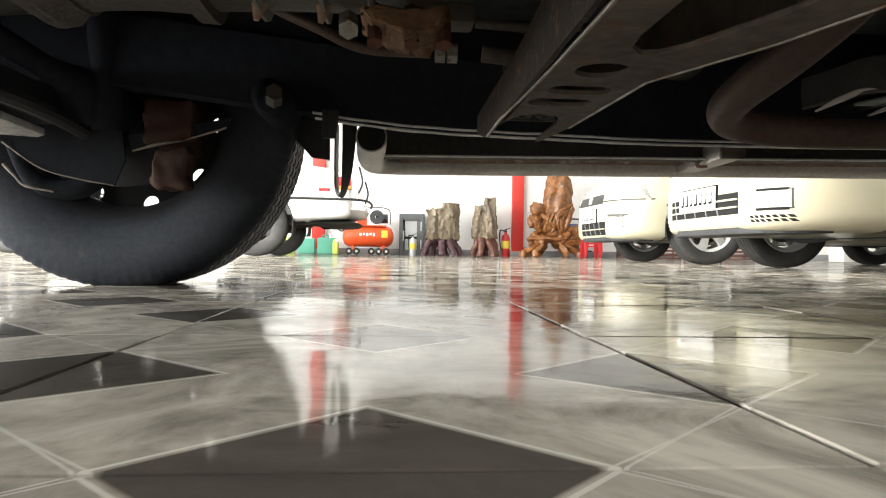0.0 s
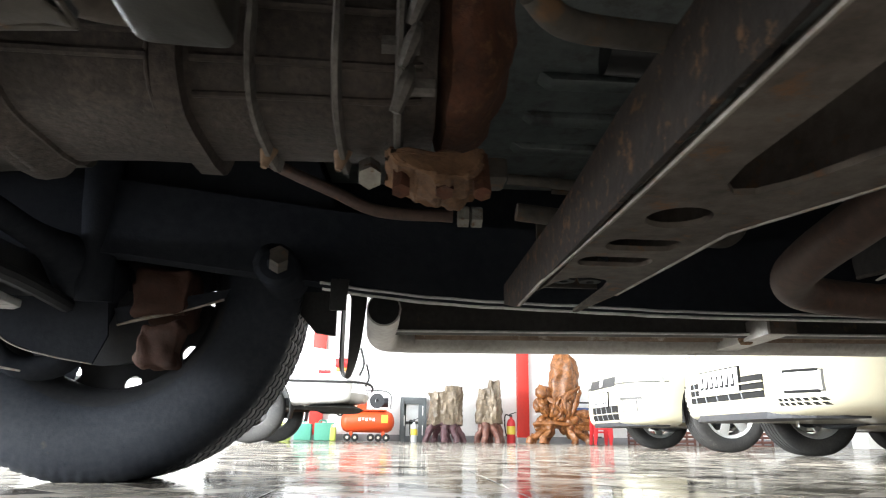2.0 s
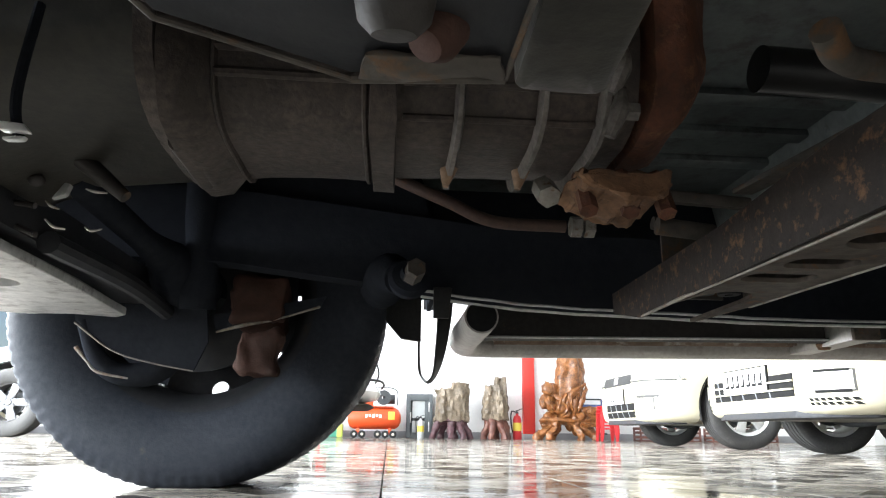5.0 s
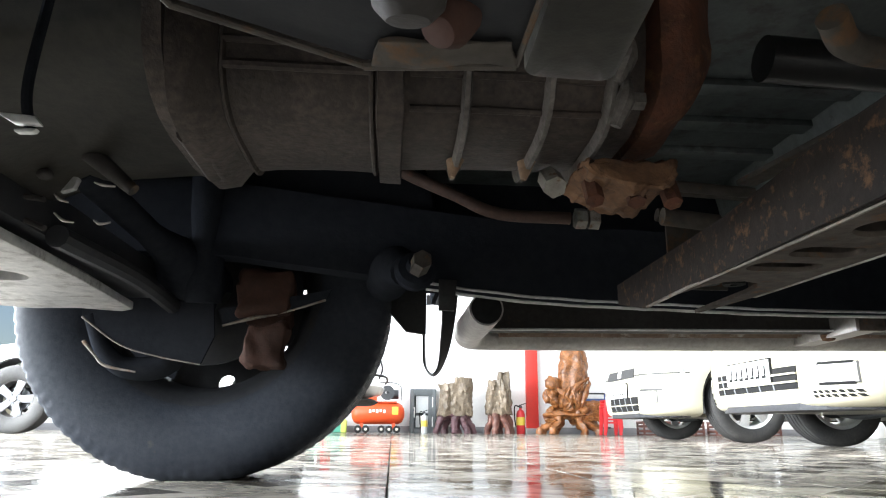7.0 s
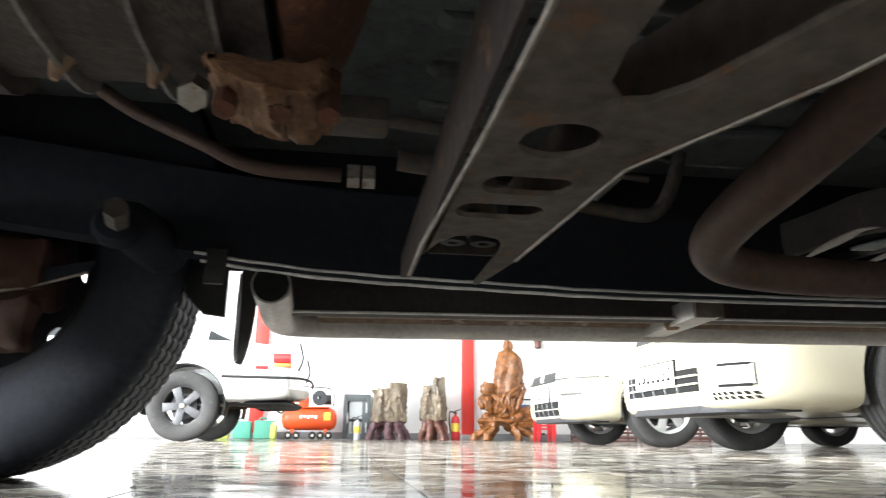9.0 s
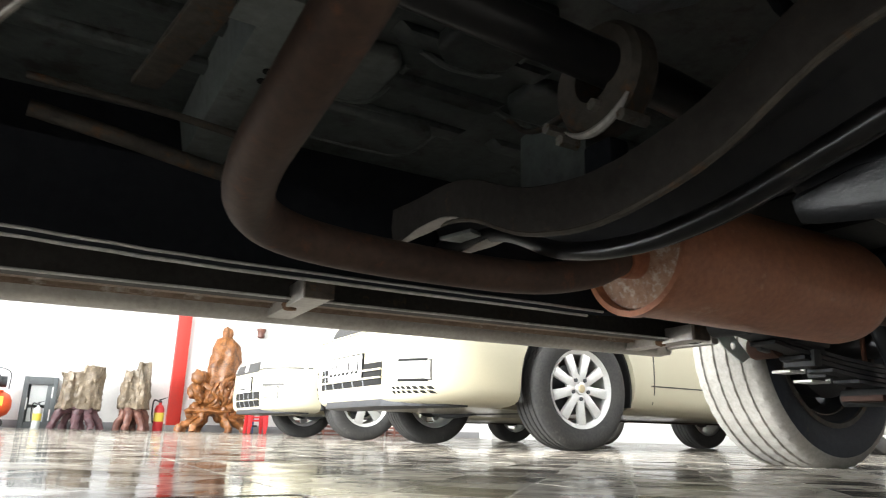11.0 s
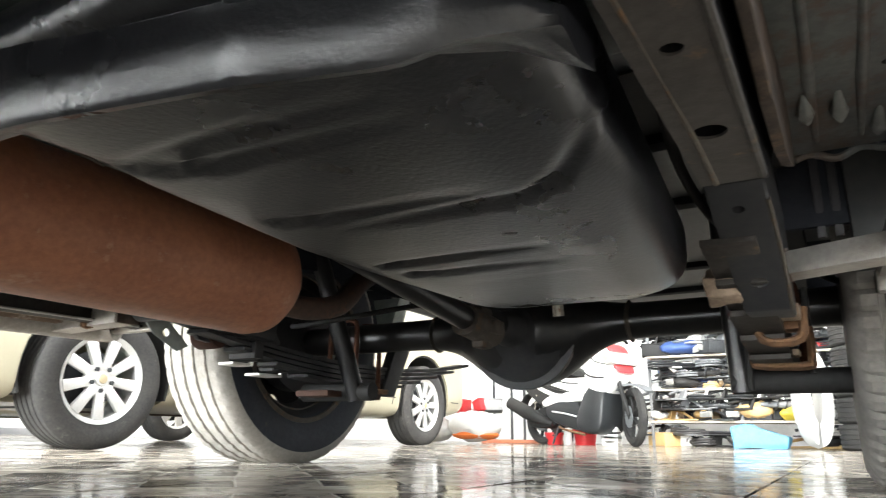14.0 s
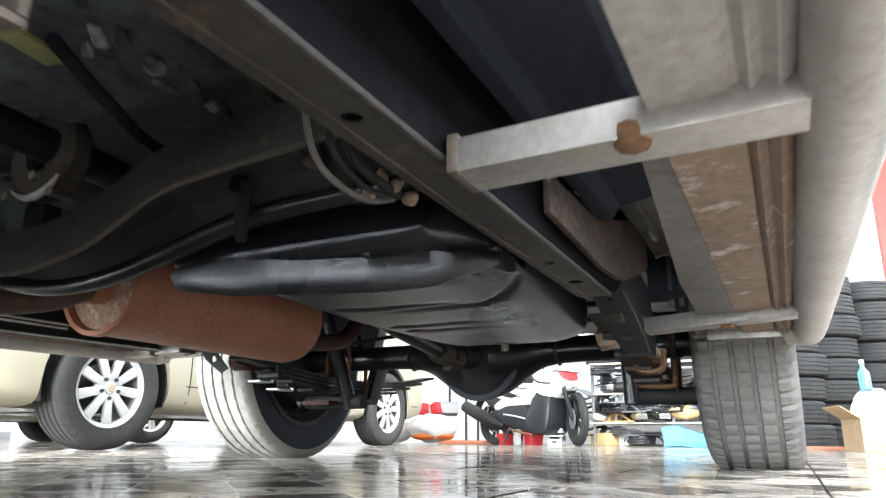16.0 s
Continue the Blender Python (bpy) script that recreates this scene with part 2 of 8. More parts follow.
M["xmember"] = surface("dusty_grey_steel", (0.135, 0.112, 0.095), (0.06, 0.049, 0.042), 0.6, metal=0.1, big=8, fine=60, bump=0.3, spot=(0.16, 0.085, 0.045), spot_at=0.62, spec=0.12)
M["cast"] = surface("cast_aluminium", (0.088, 0.07, 0.06), (0.032, 0.028, 0.027), 0.5, metal=0.25, big=8, fine=120, bump=0.35, spot=(0.05, 0.042, 0.036), spot_at=0.58, spec=0.2)
M["cast_pale"] = surface("rubbed_cast_aluminium", (0.19, 0.172, 0.155), (0.07, 0.062, 0.056), 0.5, metal=0.3, big=14, fine=120, bump=0.3)
M["cast_tan"] = surface("tan_dusty_aluminium", (0.3, 0.2, 0.13), (0.16, 0.1, 0.065), 0.7, big=14, fine=120, bump=0.3)
M["rust"] = surface("rusty_cast_iron", (0.12, 0.04, 0.018), (0.055, 0.022, 0.013), 0.8, big=12, fine=90, bump=0.5, spot=(0.16, 0.075, 0.035), spot_at=0.6)
M["rust_pale"] = surface("pale_rusty_cast_iron", (0.2, 0.105, 0.052), (0.1, 0.05, 0.026), 0.8, big=14, fine=90, bump=0.5, spot=(0.09, 0.05, 0.03), spot_at=0.6)
M["muffler"] = surface("rust_brown_muffler_steel", (0.56, 0.24, 0.135), (0.38, 0.15, 0.085), 0.4, big=6, fine=80, bump=0.2, spot=(0.62, 0.36, 0.24), spot_at=0.66)
M["muffler_end"] = surface("flaking_rust_end_plate", (0.6, 0.4, 0.29), (0.36, 0.18, 0.11), 0.7, big=14, fine=80, bump=0.3, spot=(0.72, 0.63, 0.56), spot_at=0.56)
M["exhaust"] = surface("brown_exhaust_pipe", (0.11, 0.066, 0.048), (0.06, 0.037, 0.03), 0.55, metal=0.2, big=8, fine=80, bump=0.15, spot=(0.16, 0.07, 0.04), spot_at=0.62)
# plastic black with the same blue haze mixed into the colour
M["tank"] = surface("black_moulded_plastic", (0.012, 0.013, 0.0165), (0.02, 0.022, 0.026), 0.2, big=5, fine=160, bump=0.15, spec=0.42, spot=(0.04, 0.04, 0.041), spot_at=0.66, rough_b=0.4)
M["pan_green"] = surface("grey_green_floor_pan", (0.1, 0.116, 0.113), (0.042, 0.05, 0.05), 0.34, big=5, fine=50, bump=0.12, spec=0.5, spot=(0.03, 0.027, 0.024), spot_at=0.6)
M["step_grey"] = surface("pale_dusty_step_underside", (0.36, 0.34, 0.32), (0.2, 0.185, 0.17), 0.6, big=4, fine=70, bump=0.25, spot=(0.16, 0.13, 0.1), spot_at=0.64)
M["rust_stain"] = surface("rust_stained_dark_steel", (0.06, 0.043, 0.033), (0.014, 0.012, 0.0115), 0.65, big=6, fine=60, bump=0.35, spot=(0.1, 0.065, 0.042), spot_at=0.6, spec=0.2)
M["panel_dirty"] = surface("rust_stained_grey_green_steel", (0.1, 0.112, 0.108), (0.045, 0.05, 0.05), 0.4, big=6, fine=60, bump=0.15, spot=(0.075, 0.055, 0.042), spot_at=0.54)
# paler than the floor steel: light falling on these brackets is in the colour
M["mint"] = surface("pale_mint_lit_steel", (0.4, 0.46, 0.45), (0.28, 0.33, 0.32), 0.5, big=8, fine=60, bump=0.1)
M["pan"] = surface("dark_floor_pan", (0.02, 0.022, 0.023), (0.034, 0.035, 0.035), 0.5, big=3, fine=50, bump=0.1, spot=(0.05, 0.04, 0.033), spot_at=0.66, spec=0.2)
M["alu"] = surface("dull_aluminium", (0.44, 0.42, 0.39), (0.31, 0.29, 0.27), 0.42, metal=0.75, big=6, fine=90, bump=0.15, spot=(0.25, 0.2, 0.16), spot_at=0.68)
M["step_brown"] = surface("dust_brown_step_underside", (0.24, 0.17, 0.125), (0.13, 0.085, 0.058), 0.7, big=5, fine=60, bump=0.3, spot=(0.4, 0.36, 0.32), spot_at=0.61)
M["lip_grey"] = surface("dusty_grey_step_lip", (0.17, 0.16, 0.15), (0.09, 0.085, 0.08), 0.55, metal=0.2, big=7, fine=70, bump=0.2, spot=(0.2, 0.14, 0.1), spot_at=0.64)
M["bolt"] = surface("galvanised_bolt", (0.42, 0.4, 0.36), (0.28, 0.26, 0.23), 0.45, metal=0.7, big=20, fine=120, bump=0.2, spot=(0.2, 0.12, 0.07), spot_at=0.6)
M["yellow_green"] = surface("yellow_green_plating", (0.3, 0.3, 0.12), (0.2, 0.2, 0.08), 0.4, metal=0.3)
# matte black, tinted blue for the haze over dark parts
M["matte"] = surface("matte_underbody_black", (0.0165, 0.0185, 0.0235), (0.025, 0.027, 0.032), 0.8, big=6, bump=0.25, spec=0.0)
# near-black: the shade round the near rail and bed is in the colour
M["shade_black"] = surface("near_black_shade", (0.004, 0.0042, 0.005), (0.008, 0.008, 0.009), 0.7, big=6, bump=0.25, spec=0.03)
M["foil"] = surface("dull_blue_grey_shield_foil", (0.13, 0.145, 0.165), (0.04, 0.045, 0.052), 0.38, metal=0.4, big=7, fine=40, bump=0.5, spot=(0.02, 0.02, 0.022), spot_at=0.6)
M["rubber"] = surface("black_rubber", (0.012, 0.012, 0.012), (0.025, 0.025, 0.025), 0.6, spec=0.2)
M["beige"] = surface("pale_champagne_car_paint", (0.4, 0.37, 0.275), (0.37, 0.345, 0.255), 0.34, big=1.5, fine=200, bump=0.0, coat=0.35, rough_b=0.34)
M["white_paint"] = surface("white_car_paint", (0.8, 0.8, 0.79), (0.76, 0.76, 0.75), 0.25, big=1.5, fine=200, bump=0.0, coat=0.6, rough_b=0.3)
M["glass"] = surface("dark_window_glass", (0.012, 0.014, 0.016), (0.016, 0.018, 0.02), 0.06, bump=0.0, rough_b=0.08)
M["lamp_glass"] = surface("clear_lamp_glass", (0.36, 0.36, 0.34), (0.26, 0.26, 0.25), 0.1, metal=0.3, big=9, fine=60, bump=0.1, rough_b=0.16)
M["plate"] = surface("white_number_plate", (0.8, 0.8, 0.78), (0.74, 0.74, 0.72), 0.4, bump=0.05)
M["ink"] = surface("black_lettering", (0.012, 0.012, 0.012), (0.02, 0.02, 0.02), 0.7, bump=0.0, spec=0.05)
M["cap"] = surface("tan_hub_cap", (0.5, 0.42, 0.28), (0.42, 0.35, 0.22), 0.35, metal=0.3, bump=0.05)
M["seam"] = surface("dark_panel_gap", (0.03, 0.03, 0.028), (0.045, 0.044, 0.04), 0.6, bump=0.0)
M["lamp_cream"] = surface("clear_fog_lamp_glass", (0.7, 0.67, 0.58), (0.6, 0.58, 0.52), 0.08, big=9, fine=60, bump=0.1, rough_b=0.14)
M["tyre_mid"] = surface("grey_black_tyre_rubber", (0.03, 0.03, 0.031), (0.055, 0.053, 0.05), 0.6, big=6, fine=90, bump=0.2, spot=(0.09, 0.085, 0.08), spot_at=0.68, spec=0.2)
M["tyre_used"] = surface("used_tyre_rubber", (0.02, 0.02, 0.021), (0.045, 0.044, 0.042), 0.6, big=6, fine=90, bump=0.2, spot=(0.11, 0.1, 0.09), spot_at=0.68, spec=0.2)
M["white_gloss"] = surface("white_plastic", (0.76, 0.76, 0.74), (0.7, 0.7, 0.68), 0.3, bump=0.03)
M["root_purple"] = surface("purple_brown_root_wood", (0.13, 0.06, 0.07), (0.06, 0.03, 0.036), 0.4, big=7, fine=40, bump=0.4, spot=(0.22, 0.1, 0.09), spot_at=0.62)
M["trim"] = surface("black_plastic_trim", (0.02, 0.02, 0.02), (0.035, 0.035, 0.035), 0.5, big=6, fine=120, spec=0.2)
M["silver"] = surface("silver_alloy", (0.66, 0.66, 0.65), (0.55, 0.55, 0.54), 0.35, metal=0.55, big=6, fine=120, bump=0.05)
M["alloy_dark"] = surface("dark_alloy", (0.1, 0.1, 0.105), (0.06, 0.06, 0.065), 0.35, metal=0.5, big=6, fine=120, bump=0.05)
M["taillight"] = surface("red_lamp_glass", (0.45, 0.02, 0.02), (0.36, 0.015, 0.015), 0.15, bump=0.0)
M["amber"] = surface("amber_lamp_glass", (0.6, 0.2, 0.05), (0.5, 0.16, 0.03), 0.15, bump=0.0)
M["stone"] = surface("petrified_wood_stone", (0.24, 0.185, 0.125), (0.09, 0.072, 0.052), 0.4, big=4, fine=26, bump=0.5, spot=(0.42, 0.36, 0.28), spot_at=0.66)
M["root"] = surface("dark_red_root_wood", (0.17, 0.065, 0.045), (0.07, 0.03, 0.026), 0.4, big=7, fine=40, bump=0.4, spot=(0.26, 0.12, 0.06), spot_at=0.62)
M["carved"] = surface("varnished_carved_wood", (0.36, 0.14, 0.042), (0.07, 0.024, 0.008), 0.28, big=9, fine=30, bump=0.6, spot=(0.55, 0.29, 0.1), spot_at=0.65)
M["orange"] = surface("orange_enamel", (0.72, 0.09, 0.02), (0.62, 0.075, 0.02), 0.35, big=3, fine=60, bump=0.05)
M["dark_metal"] = surface("dark_grey_metal", (0.06, 0.065, 0.07), (0.035, 0.037, 0.04), 0.4, metal=0.3)
M["alu_frame"] = surface("grey_aluminium_frame", (0.12, 0.135, 0.14), (0.09, 0.1, 0.105), 0.4, metal=0.2, bump=0.05)
M["pane"] = surface("pale_glass_pane", (0.55, 0.58, 0.58), (0.48, 0.5, 0.5), 0.12, bump=0.0)
M["plastic_red"] = surface("red_plastic", (0.6, 0.03, 0.035), (0.52, 0.025, 0.03), 0.35, bump=0.05)
M["plastic_green"] = surface("green_plastic", (0.08, 0.32, 0.24), (0.06, 0.26, 0.19), 0.4, bump=0.05)
M["plastic_lime"] = surface("yellow_green_plastic", (0.5, 0.6, 0.12), (0.42, 0.52, 0.1), 0.4, bump=0.05)
M["yellow"] = surface("yellow_label", (0.75, 0.6, 0.08), (0.68, 0.52, 0.06), 0.45, bump=0.02)
M["sack"] = surface("white_woven_sack", (0.72, 0.71, 0.69), (0.6, 0.59, 0.57), 0.7, big=8, fine=160, bump=0.3)
M["sack_orange"] = surface("orange_sack_print", (0.8, 0.2, 0.04), (0.7, 0.16, 0.04), 0.6, big=8, fine=160, bump=0.3)
M["bag_blue"] = surface("light_blue_plastic_bag", (0.13, 0.4, 0.6), (0.09, 0.3, 0.5), 0.3, big=9, fine=40, bump=0.5)
M["card"] = surface("brown_cardboard", (0.5, 0.36, 0.22), (0.42, 0.29, 0.17), 0.75, big=6, fine=60)
M["blue"] = surface("blue_plastic", (0.06, 0.12, 0.32), (0.05, 0.09, 0.26), 0.4)
M["grey"] = surface("grey_plastic", (0.2, 0.21, 0.22), (0.14, 0.15, 0.16), 0.45)
M["scooter_grey"] = surface("slate_grey_scooter_plastic", (0.026, 0.029, 0.032), (0.018, 0.02, 0.022), 0.32, bump=0.03)
M["shelf"] = surface("pale_shelf_board", (0.6, 0.55, 0.47), (0.5, 0.45, 0.38), 0.6)
M["tan"] = surface("tan_foam", (0.6, 0.42, 0.2), (0.5, 0.34, 0.15), 0.7)
M["wood_plank"] = surface("reddish_wood_plank", (0.42, 0.15, 0.08), (0.3, 0.1, 0.055), 0.5, big=5, fine=40)

# ---------------------------------------------------------------- mesh tools
def finish(bm, name, mat, smooth=35):
    me = bpy.data.meshes.new(name)
    bmesh.ops.recalc_face_normals(bm, faces=bm.faces)
    bm.to_mesh(me)
    bm.free()
    if smooth:
        me.polygons.foreach_set("use_smooth", [True] * len(me.polygons))
        me.set_sharp_from_angle(angle=radians(smooth))
    if mat:
        me.materials.append(mat)
    return me


def part(name, bm, mat, parent, label="", m=None, smooth=35):
    ob = new(name, finish(bm, name, mat, smooth))
    ob.parent = parent
    if m is not None:
        ob.matrix_basis = m
    return tagged(ob, label)


def share(name, mesh, parent, m, label=""):
    ob = new(name, mesh)
    ob.parent = parent
    ob.matrix_basis = m
    return tagged(ob, label)


def thing(name, m, label, category, group="", kind=""):
    ob = new(name)
    ob.matrix_basis = m
    ob.empty_display_size = 0.1
    return tagged(ob, label, category, group, kind)


def solo(name, bm, mat, label, category, m=None, group="", kind="", smooth=35):
    ob = new(name, finish(bm, name, mat, smooth))
    if m is not None:
        ob.matrix_basis = m
    return tagged(ob, label, category, group, kind)


def B():
    return bmesh.new()


def box(bm, c, s, m=None, bevel=0.0, seg=2):
    t = Matrix.Translation(c) @ Matrix.Diagonal((*s, 1))
    if m is not None:
        t = m @ t
    r = bmesh.ops.create_cube(bm, size=1, matrix=t)
    if bevel:
        es = list({e for v in r["verts"] for e in v.link_edges})
        bmesh.ops.bevel(bm, geom=es, offset=bevel, segments=seg, profile=0.6, affect="EDGES")
    return bm


def cyl(bm, p0, p1, r, r2=None, seg=24, cap=True):
    p0, p1 = Vector(p0), Vector(p1)
    d = p1 - p0
    m = Matrix.Translation((p0 + p1) / 2) @ d.to_track_quat("Z", "Y").to_matrix().to_4x4()
    bmesh.ops.create_cone(bm, cap_ends=cap, segments=seg, radius1=r, radius2=r if r2 is None else r2, depth=d.length, matrix=m)
    return bm


def ball(bm, c, r, s=(1, 1, 1), m=None, u=20, v=12):
    t = Matrix.Translation(c) @ Matrix.Diagonal((s[0], s[1], s[2], 1))
    if m is not None:
        t = m @ t
    bmesh.ops.create_uvsphere(bm, u_segments=u, v_segments=v, radius=r, matrix=t)
    return bm


def smooth_line(pts, n=6):
    """Catmull-Rom through the points."""
    p = [Vector(q) for q in pts]
    p = [2 * p[0] - p[1]] + p + [2 * p[-1] - p[-2]]
    out = []
    for i in range(1, len(p) - 2):
        for k in range(n):
            t = k / n
            a, b, c, d = p[i - 1], p[i], p[i + 1], p[i + 2]
            out.append(0.5 * (2 * b + (c - a) * t + (2 * a - 5 * b + 4 * c - d) * t * t + (3 * b - a - 3 * c + d) * t**3))
    return out + [p[-2]]


def tube(bm, pts, r, seg=14, n=6, cap=True, flat=1.0):
    """A round pipe along a smooth line; r is a number or one radius a point."""
    line = smooth_line(pts, n) if n > 1 else [Vector(q) for q in pts]
    rs = [float(r)] * len(line) if isinstance(r, (int, float)) else [float(q) for q in np.interp(np.linspace(0, 1, len(line)), np.linspace(0, 1, len(r)), r)]
    rings, up = [], None
    for i, p in enumerate(line):
        d = (line[min(i + 1, len(line) - 1)] - line[max(i - 1, 0)]).normalized()
        if up is None:
            up = d.orthogonal().normalized() if abs(d.z) > 0.9 else Vector((0, 0, 1))
        side = d.cross(up).normalized()
        up = side.cross(d).normalized()
        rings.append([bm.verts.new(p + rs[i] * (math.cos(a) * side + flat * math.sin(a) * up)) for a in np.linspace(0, 2 * math.pi, seg, endpoint=False).tolist()])
    for a, b in zip(rings, rings[1:]):
        for k in range(seg):
            bm.faces.new((a[k], a[(k + 1) % seg], b[(k + 1) % seg], b[k]))
    if cap:
        bm.faces.new(rings[0][::-1])
        bm.faces.new(rings[-1])
    return bm


def lathe(bm, prof, m=None, seg=48, closed=False):
    """Turns (radius, height) round the local z axis."""
    m = m or Matrix()
    rings = []
    for r, h in prof:
        if r < 1e-6:
            rings.append([bm.verts.new(m @ Vector((0, 0, h)))])
        else:
            rings.append([bm.verts.new(m @ Vector((r * math.cos(a), r * math.sin(a), h))) for a in np.linspace(0, 2 * math.pi, seg, endpoint=False)])
    pairs = list(zip(rings, rings[1:])) + ([(rings[-1], rings[0])] if closed else [])
    for a, b in pairs:
        for k in range(seg):
            j = (k + 1) % seg
            if len(a) == 1 and len(b) > 1:
                bm.faces.new((a[0], b[k], b[j]))
            elif len(b) == 1 and len(a) > 1:
                bm.faces.new((a[k], b[0], a[j]))
            elif len(a) > 1:
                bm.faces.new((a[k], b[k], b[j], a[j]))
    return bm


def prism(bm, poly, d0, d1, axis="z", bevel=0.0, m=None, seg=2):
    """A polygon swept from d0 to d1. axis z: (x, y); y: (x, z); x: (y, z)."""
    put = {"z": lambda a, b, d: (a, b, d), "y": lambda a, b, d: (a, d, b), "x": lambda a, b, d: (d, a, b)}[axis]
    m = m or Matrix()
    lo = [bm.verts.new(m @ Vector(put(a, b, d0))) for a, b in poly]
    hi = [bm.verts.new(m @ Vector(put(a, b, d1))) for a, b in poly]
    fs = [bm.faces.new(lo[::-1]), bm.faces.new(hi)]
    n = len(poly)
    for k in range(n):
        fs.append(bm.faces.new((lo[k], lo[(k + 1) % n], hi[(k + 1) % n], hi[k])))
    if bevel:
        es = list({e for f_ in fs for e in f_.edges})
        bmesh.ops.bevel(bm, geom=es, offset=bevel, segments=seg, profile=0.6, affect="EDGES")
    return bm


def loft(bm, rings, cap=True):
    vs = [[bm.verts.new(p) for p in r] for r in rings]
    n = len(vs[0])
    for a, b in zip(vs, vs[1:]):
        for k in range(n):
            bm.faces.new((a[k], a[(k + 1) % n], b[(k + 1) % n], b[k]))
    if cap:
        bm.faces.new(vs[0][::-1])
        bm.faces.new(vs[-1])
    return bm


def cut(bm, tool):
    """bm minus tool, as a new bmesh."""
    bmesh.ops.recalc_face_normals(bm, faces=bm.faces)
    bmesh.ops.recalc_face_normals(tool, faces=tool.faces)
    obs = []
    for b in (bm, tool):
        me = bpy.data.meshes.new("shape")
        b.to_mesh(me)
        b.free()
        obs.append(new("shape", me))
    mod = obs[0].modifiers.new("cut", "BOOLEAN")
    mod.operation, mod.object, mod.solver = "DIFFERENCE", obs[1], "EXACT"
    bpy.context.view_layer.update()
    me = bpy.data.meshes.new_from_object(obs[0].evaluated_get(bpy.context.evaluated_depsgraph_get()))
    out = bmesh.new()
    out.from_mesh(me)
    bpy.data.meshes.remove(me)
    for o in obs:
        d = o.data
        bpy.data.objects.remove(o)
        bpy.data.meshes.remove(d)
    return out


def subdivide(bm, levels=1):
    """Rounds a cage by subdivision."""
    me = bpy.data.meshes.new("shape")
    bmesh.ops.recalc_face_normals(bm, faces=bm.faces)
    bm.to_mesh(me)
    bm.free()
    o = new("shape", me)
    mod = o.modifiers.new("round", "SUBSURF")
    mod.levels = levels
    bpy.context.view_layer.update()
    me2 = bpy.data.meshes.new_from_object(o.evaluated_get(bpy.context.evaluated_depsgraph_get()))
    out = bmesh.new()
    out.from_mesh(me2)
    bpy.data.objects.remove(o)
    bpy.data.meshes.remove(me)
    bpy.data.meshes.remove(me2)
    return out


def rough_up(bm, amount, scale, seed=0.0):
    """Pushes every vertex along its normal by noise."""
    bm.normal_update()
    for v in bm.verts:
        v.co += v.normal * amount * noise.fractal(v.co * scale + Vector((seed, seed * 1.7, -seed)), 1.0, 2.0, 4)
    return bm

# ---------------------------------------------------------------- the hall
X0, X1, Y0, Y1, TOP = -6.0, 10.2, -3.5, 12.15, 4.6
ground = solo("ground", box(B(), (1, 3, -0.16), (160, 160, 0.1)), M["concrete"], "grey concrete ground round the hall", "ground", kind="structure")
floor_bed = solo("floor", box(B(), ((X0 + X1) / 2, (Y0 + Y1) / 2, -0.0575), (X1 - X0 + 0.4, Y1 - Y0 + 0.4, 0.1)), M["grout"], "floor of polished grey-beige tiles with dark diamonds", "floor", kind="structure")
wall_far = solo("wall_north", box(B(), ((X0 + X1) / 2, Y1 + 0.1, TOP / 2), (X1 - X0 + 0.4, 0.2, TOP)), M["wall"], "bright white plastered hall wall", "wall", kind="structure")
wall_right = solo("wall_east", box(B(), (X1 + 0.1, (Y0 + Y1) / 2, TOP / 2), (0.2, Y1 - Y0, TOP)), M["wall"], "white plastered wall behind the shelves", "wall", kind="structure")
# ceiling, with the added slots cut out for the fill lamps
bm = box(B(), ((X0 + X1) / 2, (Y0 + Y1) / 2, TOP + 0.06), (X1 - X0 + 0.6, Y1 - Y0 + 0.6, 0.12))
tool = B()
for sx in FILL_SLOTS:
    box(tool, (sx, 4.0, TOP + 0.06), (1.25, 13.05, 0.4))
ceiling = solo("ceiling", cut(bm, tool), M["ceiling"], "light grey metal sheet ceiling with added, unseen fill-light slots", "ceiling", kind="structure")
base_n = solo("baseboard", box(B(), ((X0 + X1) / 2, Y1 - 0.008, 0.06), (X1 - X0, 0.016, 0.12), bevel=0.003), M["grey_base"], "grey skirting along the white wall", "skirting", kind="structure")


def pillar(x, y, sx, sy, label):
    t = thing("pillar", pose(x, y, 0), label, "pillar", kind="structure")
    part("shaft", box(B(), (0, 0, TOP / 2 + 0.05), (sx, sy, TOP - 0.1), bevel=0.008), M["red"], t)
    part("plinth", box(B(), (0, 0, 0.05), (sx + 0.02, sy + 0.02, 0.1), bevel=0.004), M["grey_base"], t, "grey plinth")
    return t


pillar(2.95, Y1 - 0.06, 0.215, 0.12, "red painted pillar against the white wall")
pillar(-0.815, Y1 - 0.06, 0.235, 0.12, "red painted pillar behind the white car")
pillar(X1 - 0.1, -2.35, 0.2, 0.42, "red painted pillar beside the tyre stacks")
for i, (px, py) in enumerate(((X0, Y0), (X0, 2.5), (X0, Y1 - 0.15), (2.0, Y0), (X1 - 0.15, Y0))):
    solo("column", box(B(), (px, py, TOP / 2), (0.3, 0.3, TOP), bevel=0.01), M["wall"], "white square column at the open side of the hall", "column", kind="structure")

# ---------------------------------------------------------------- the pickup truck, seen from below
truck = thing("pickup_truck", pose(0, 0, 0), "dark pickup truck on a ladder frame, parked on the tiles", "truck")
R, RX, FX = 0.36, 2.95, 0.01


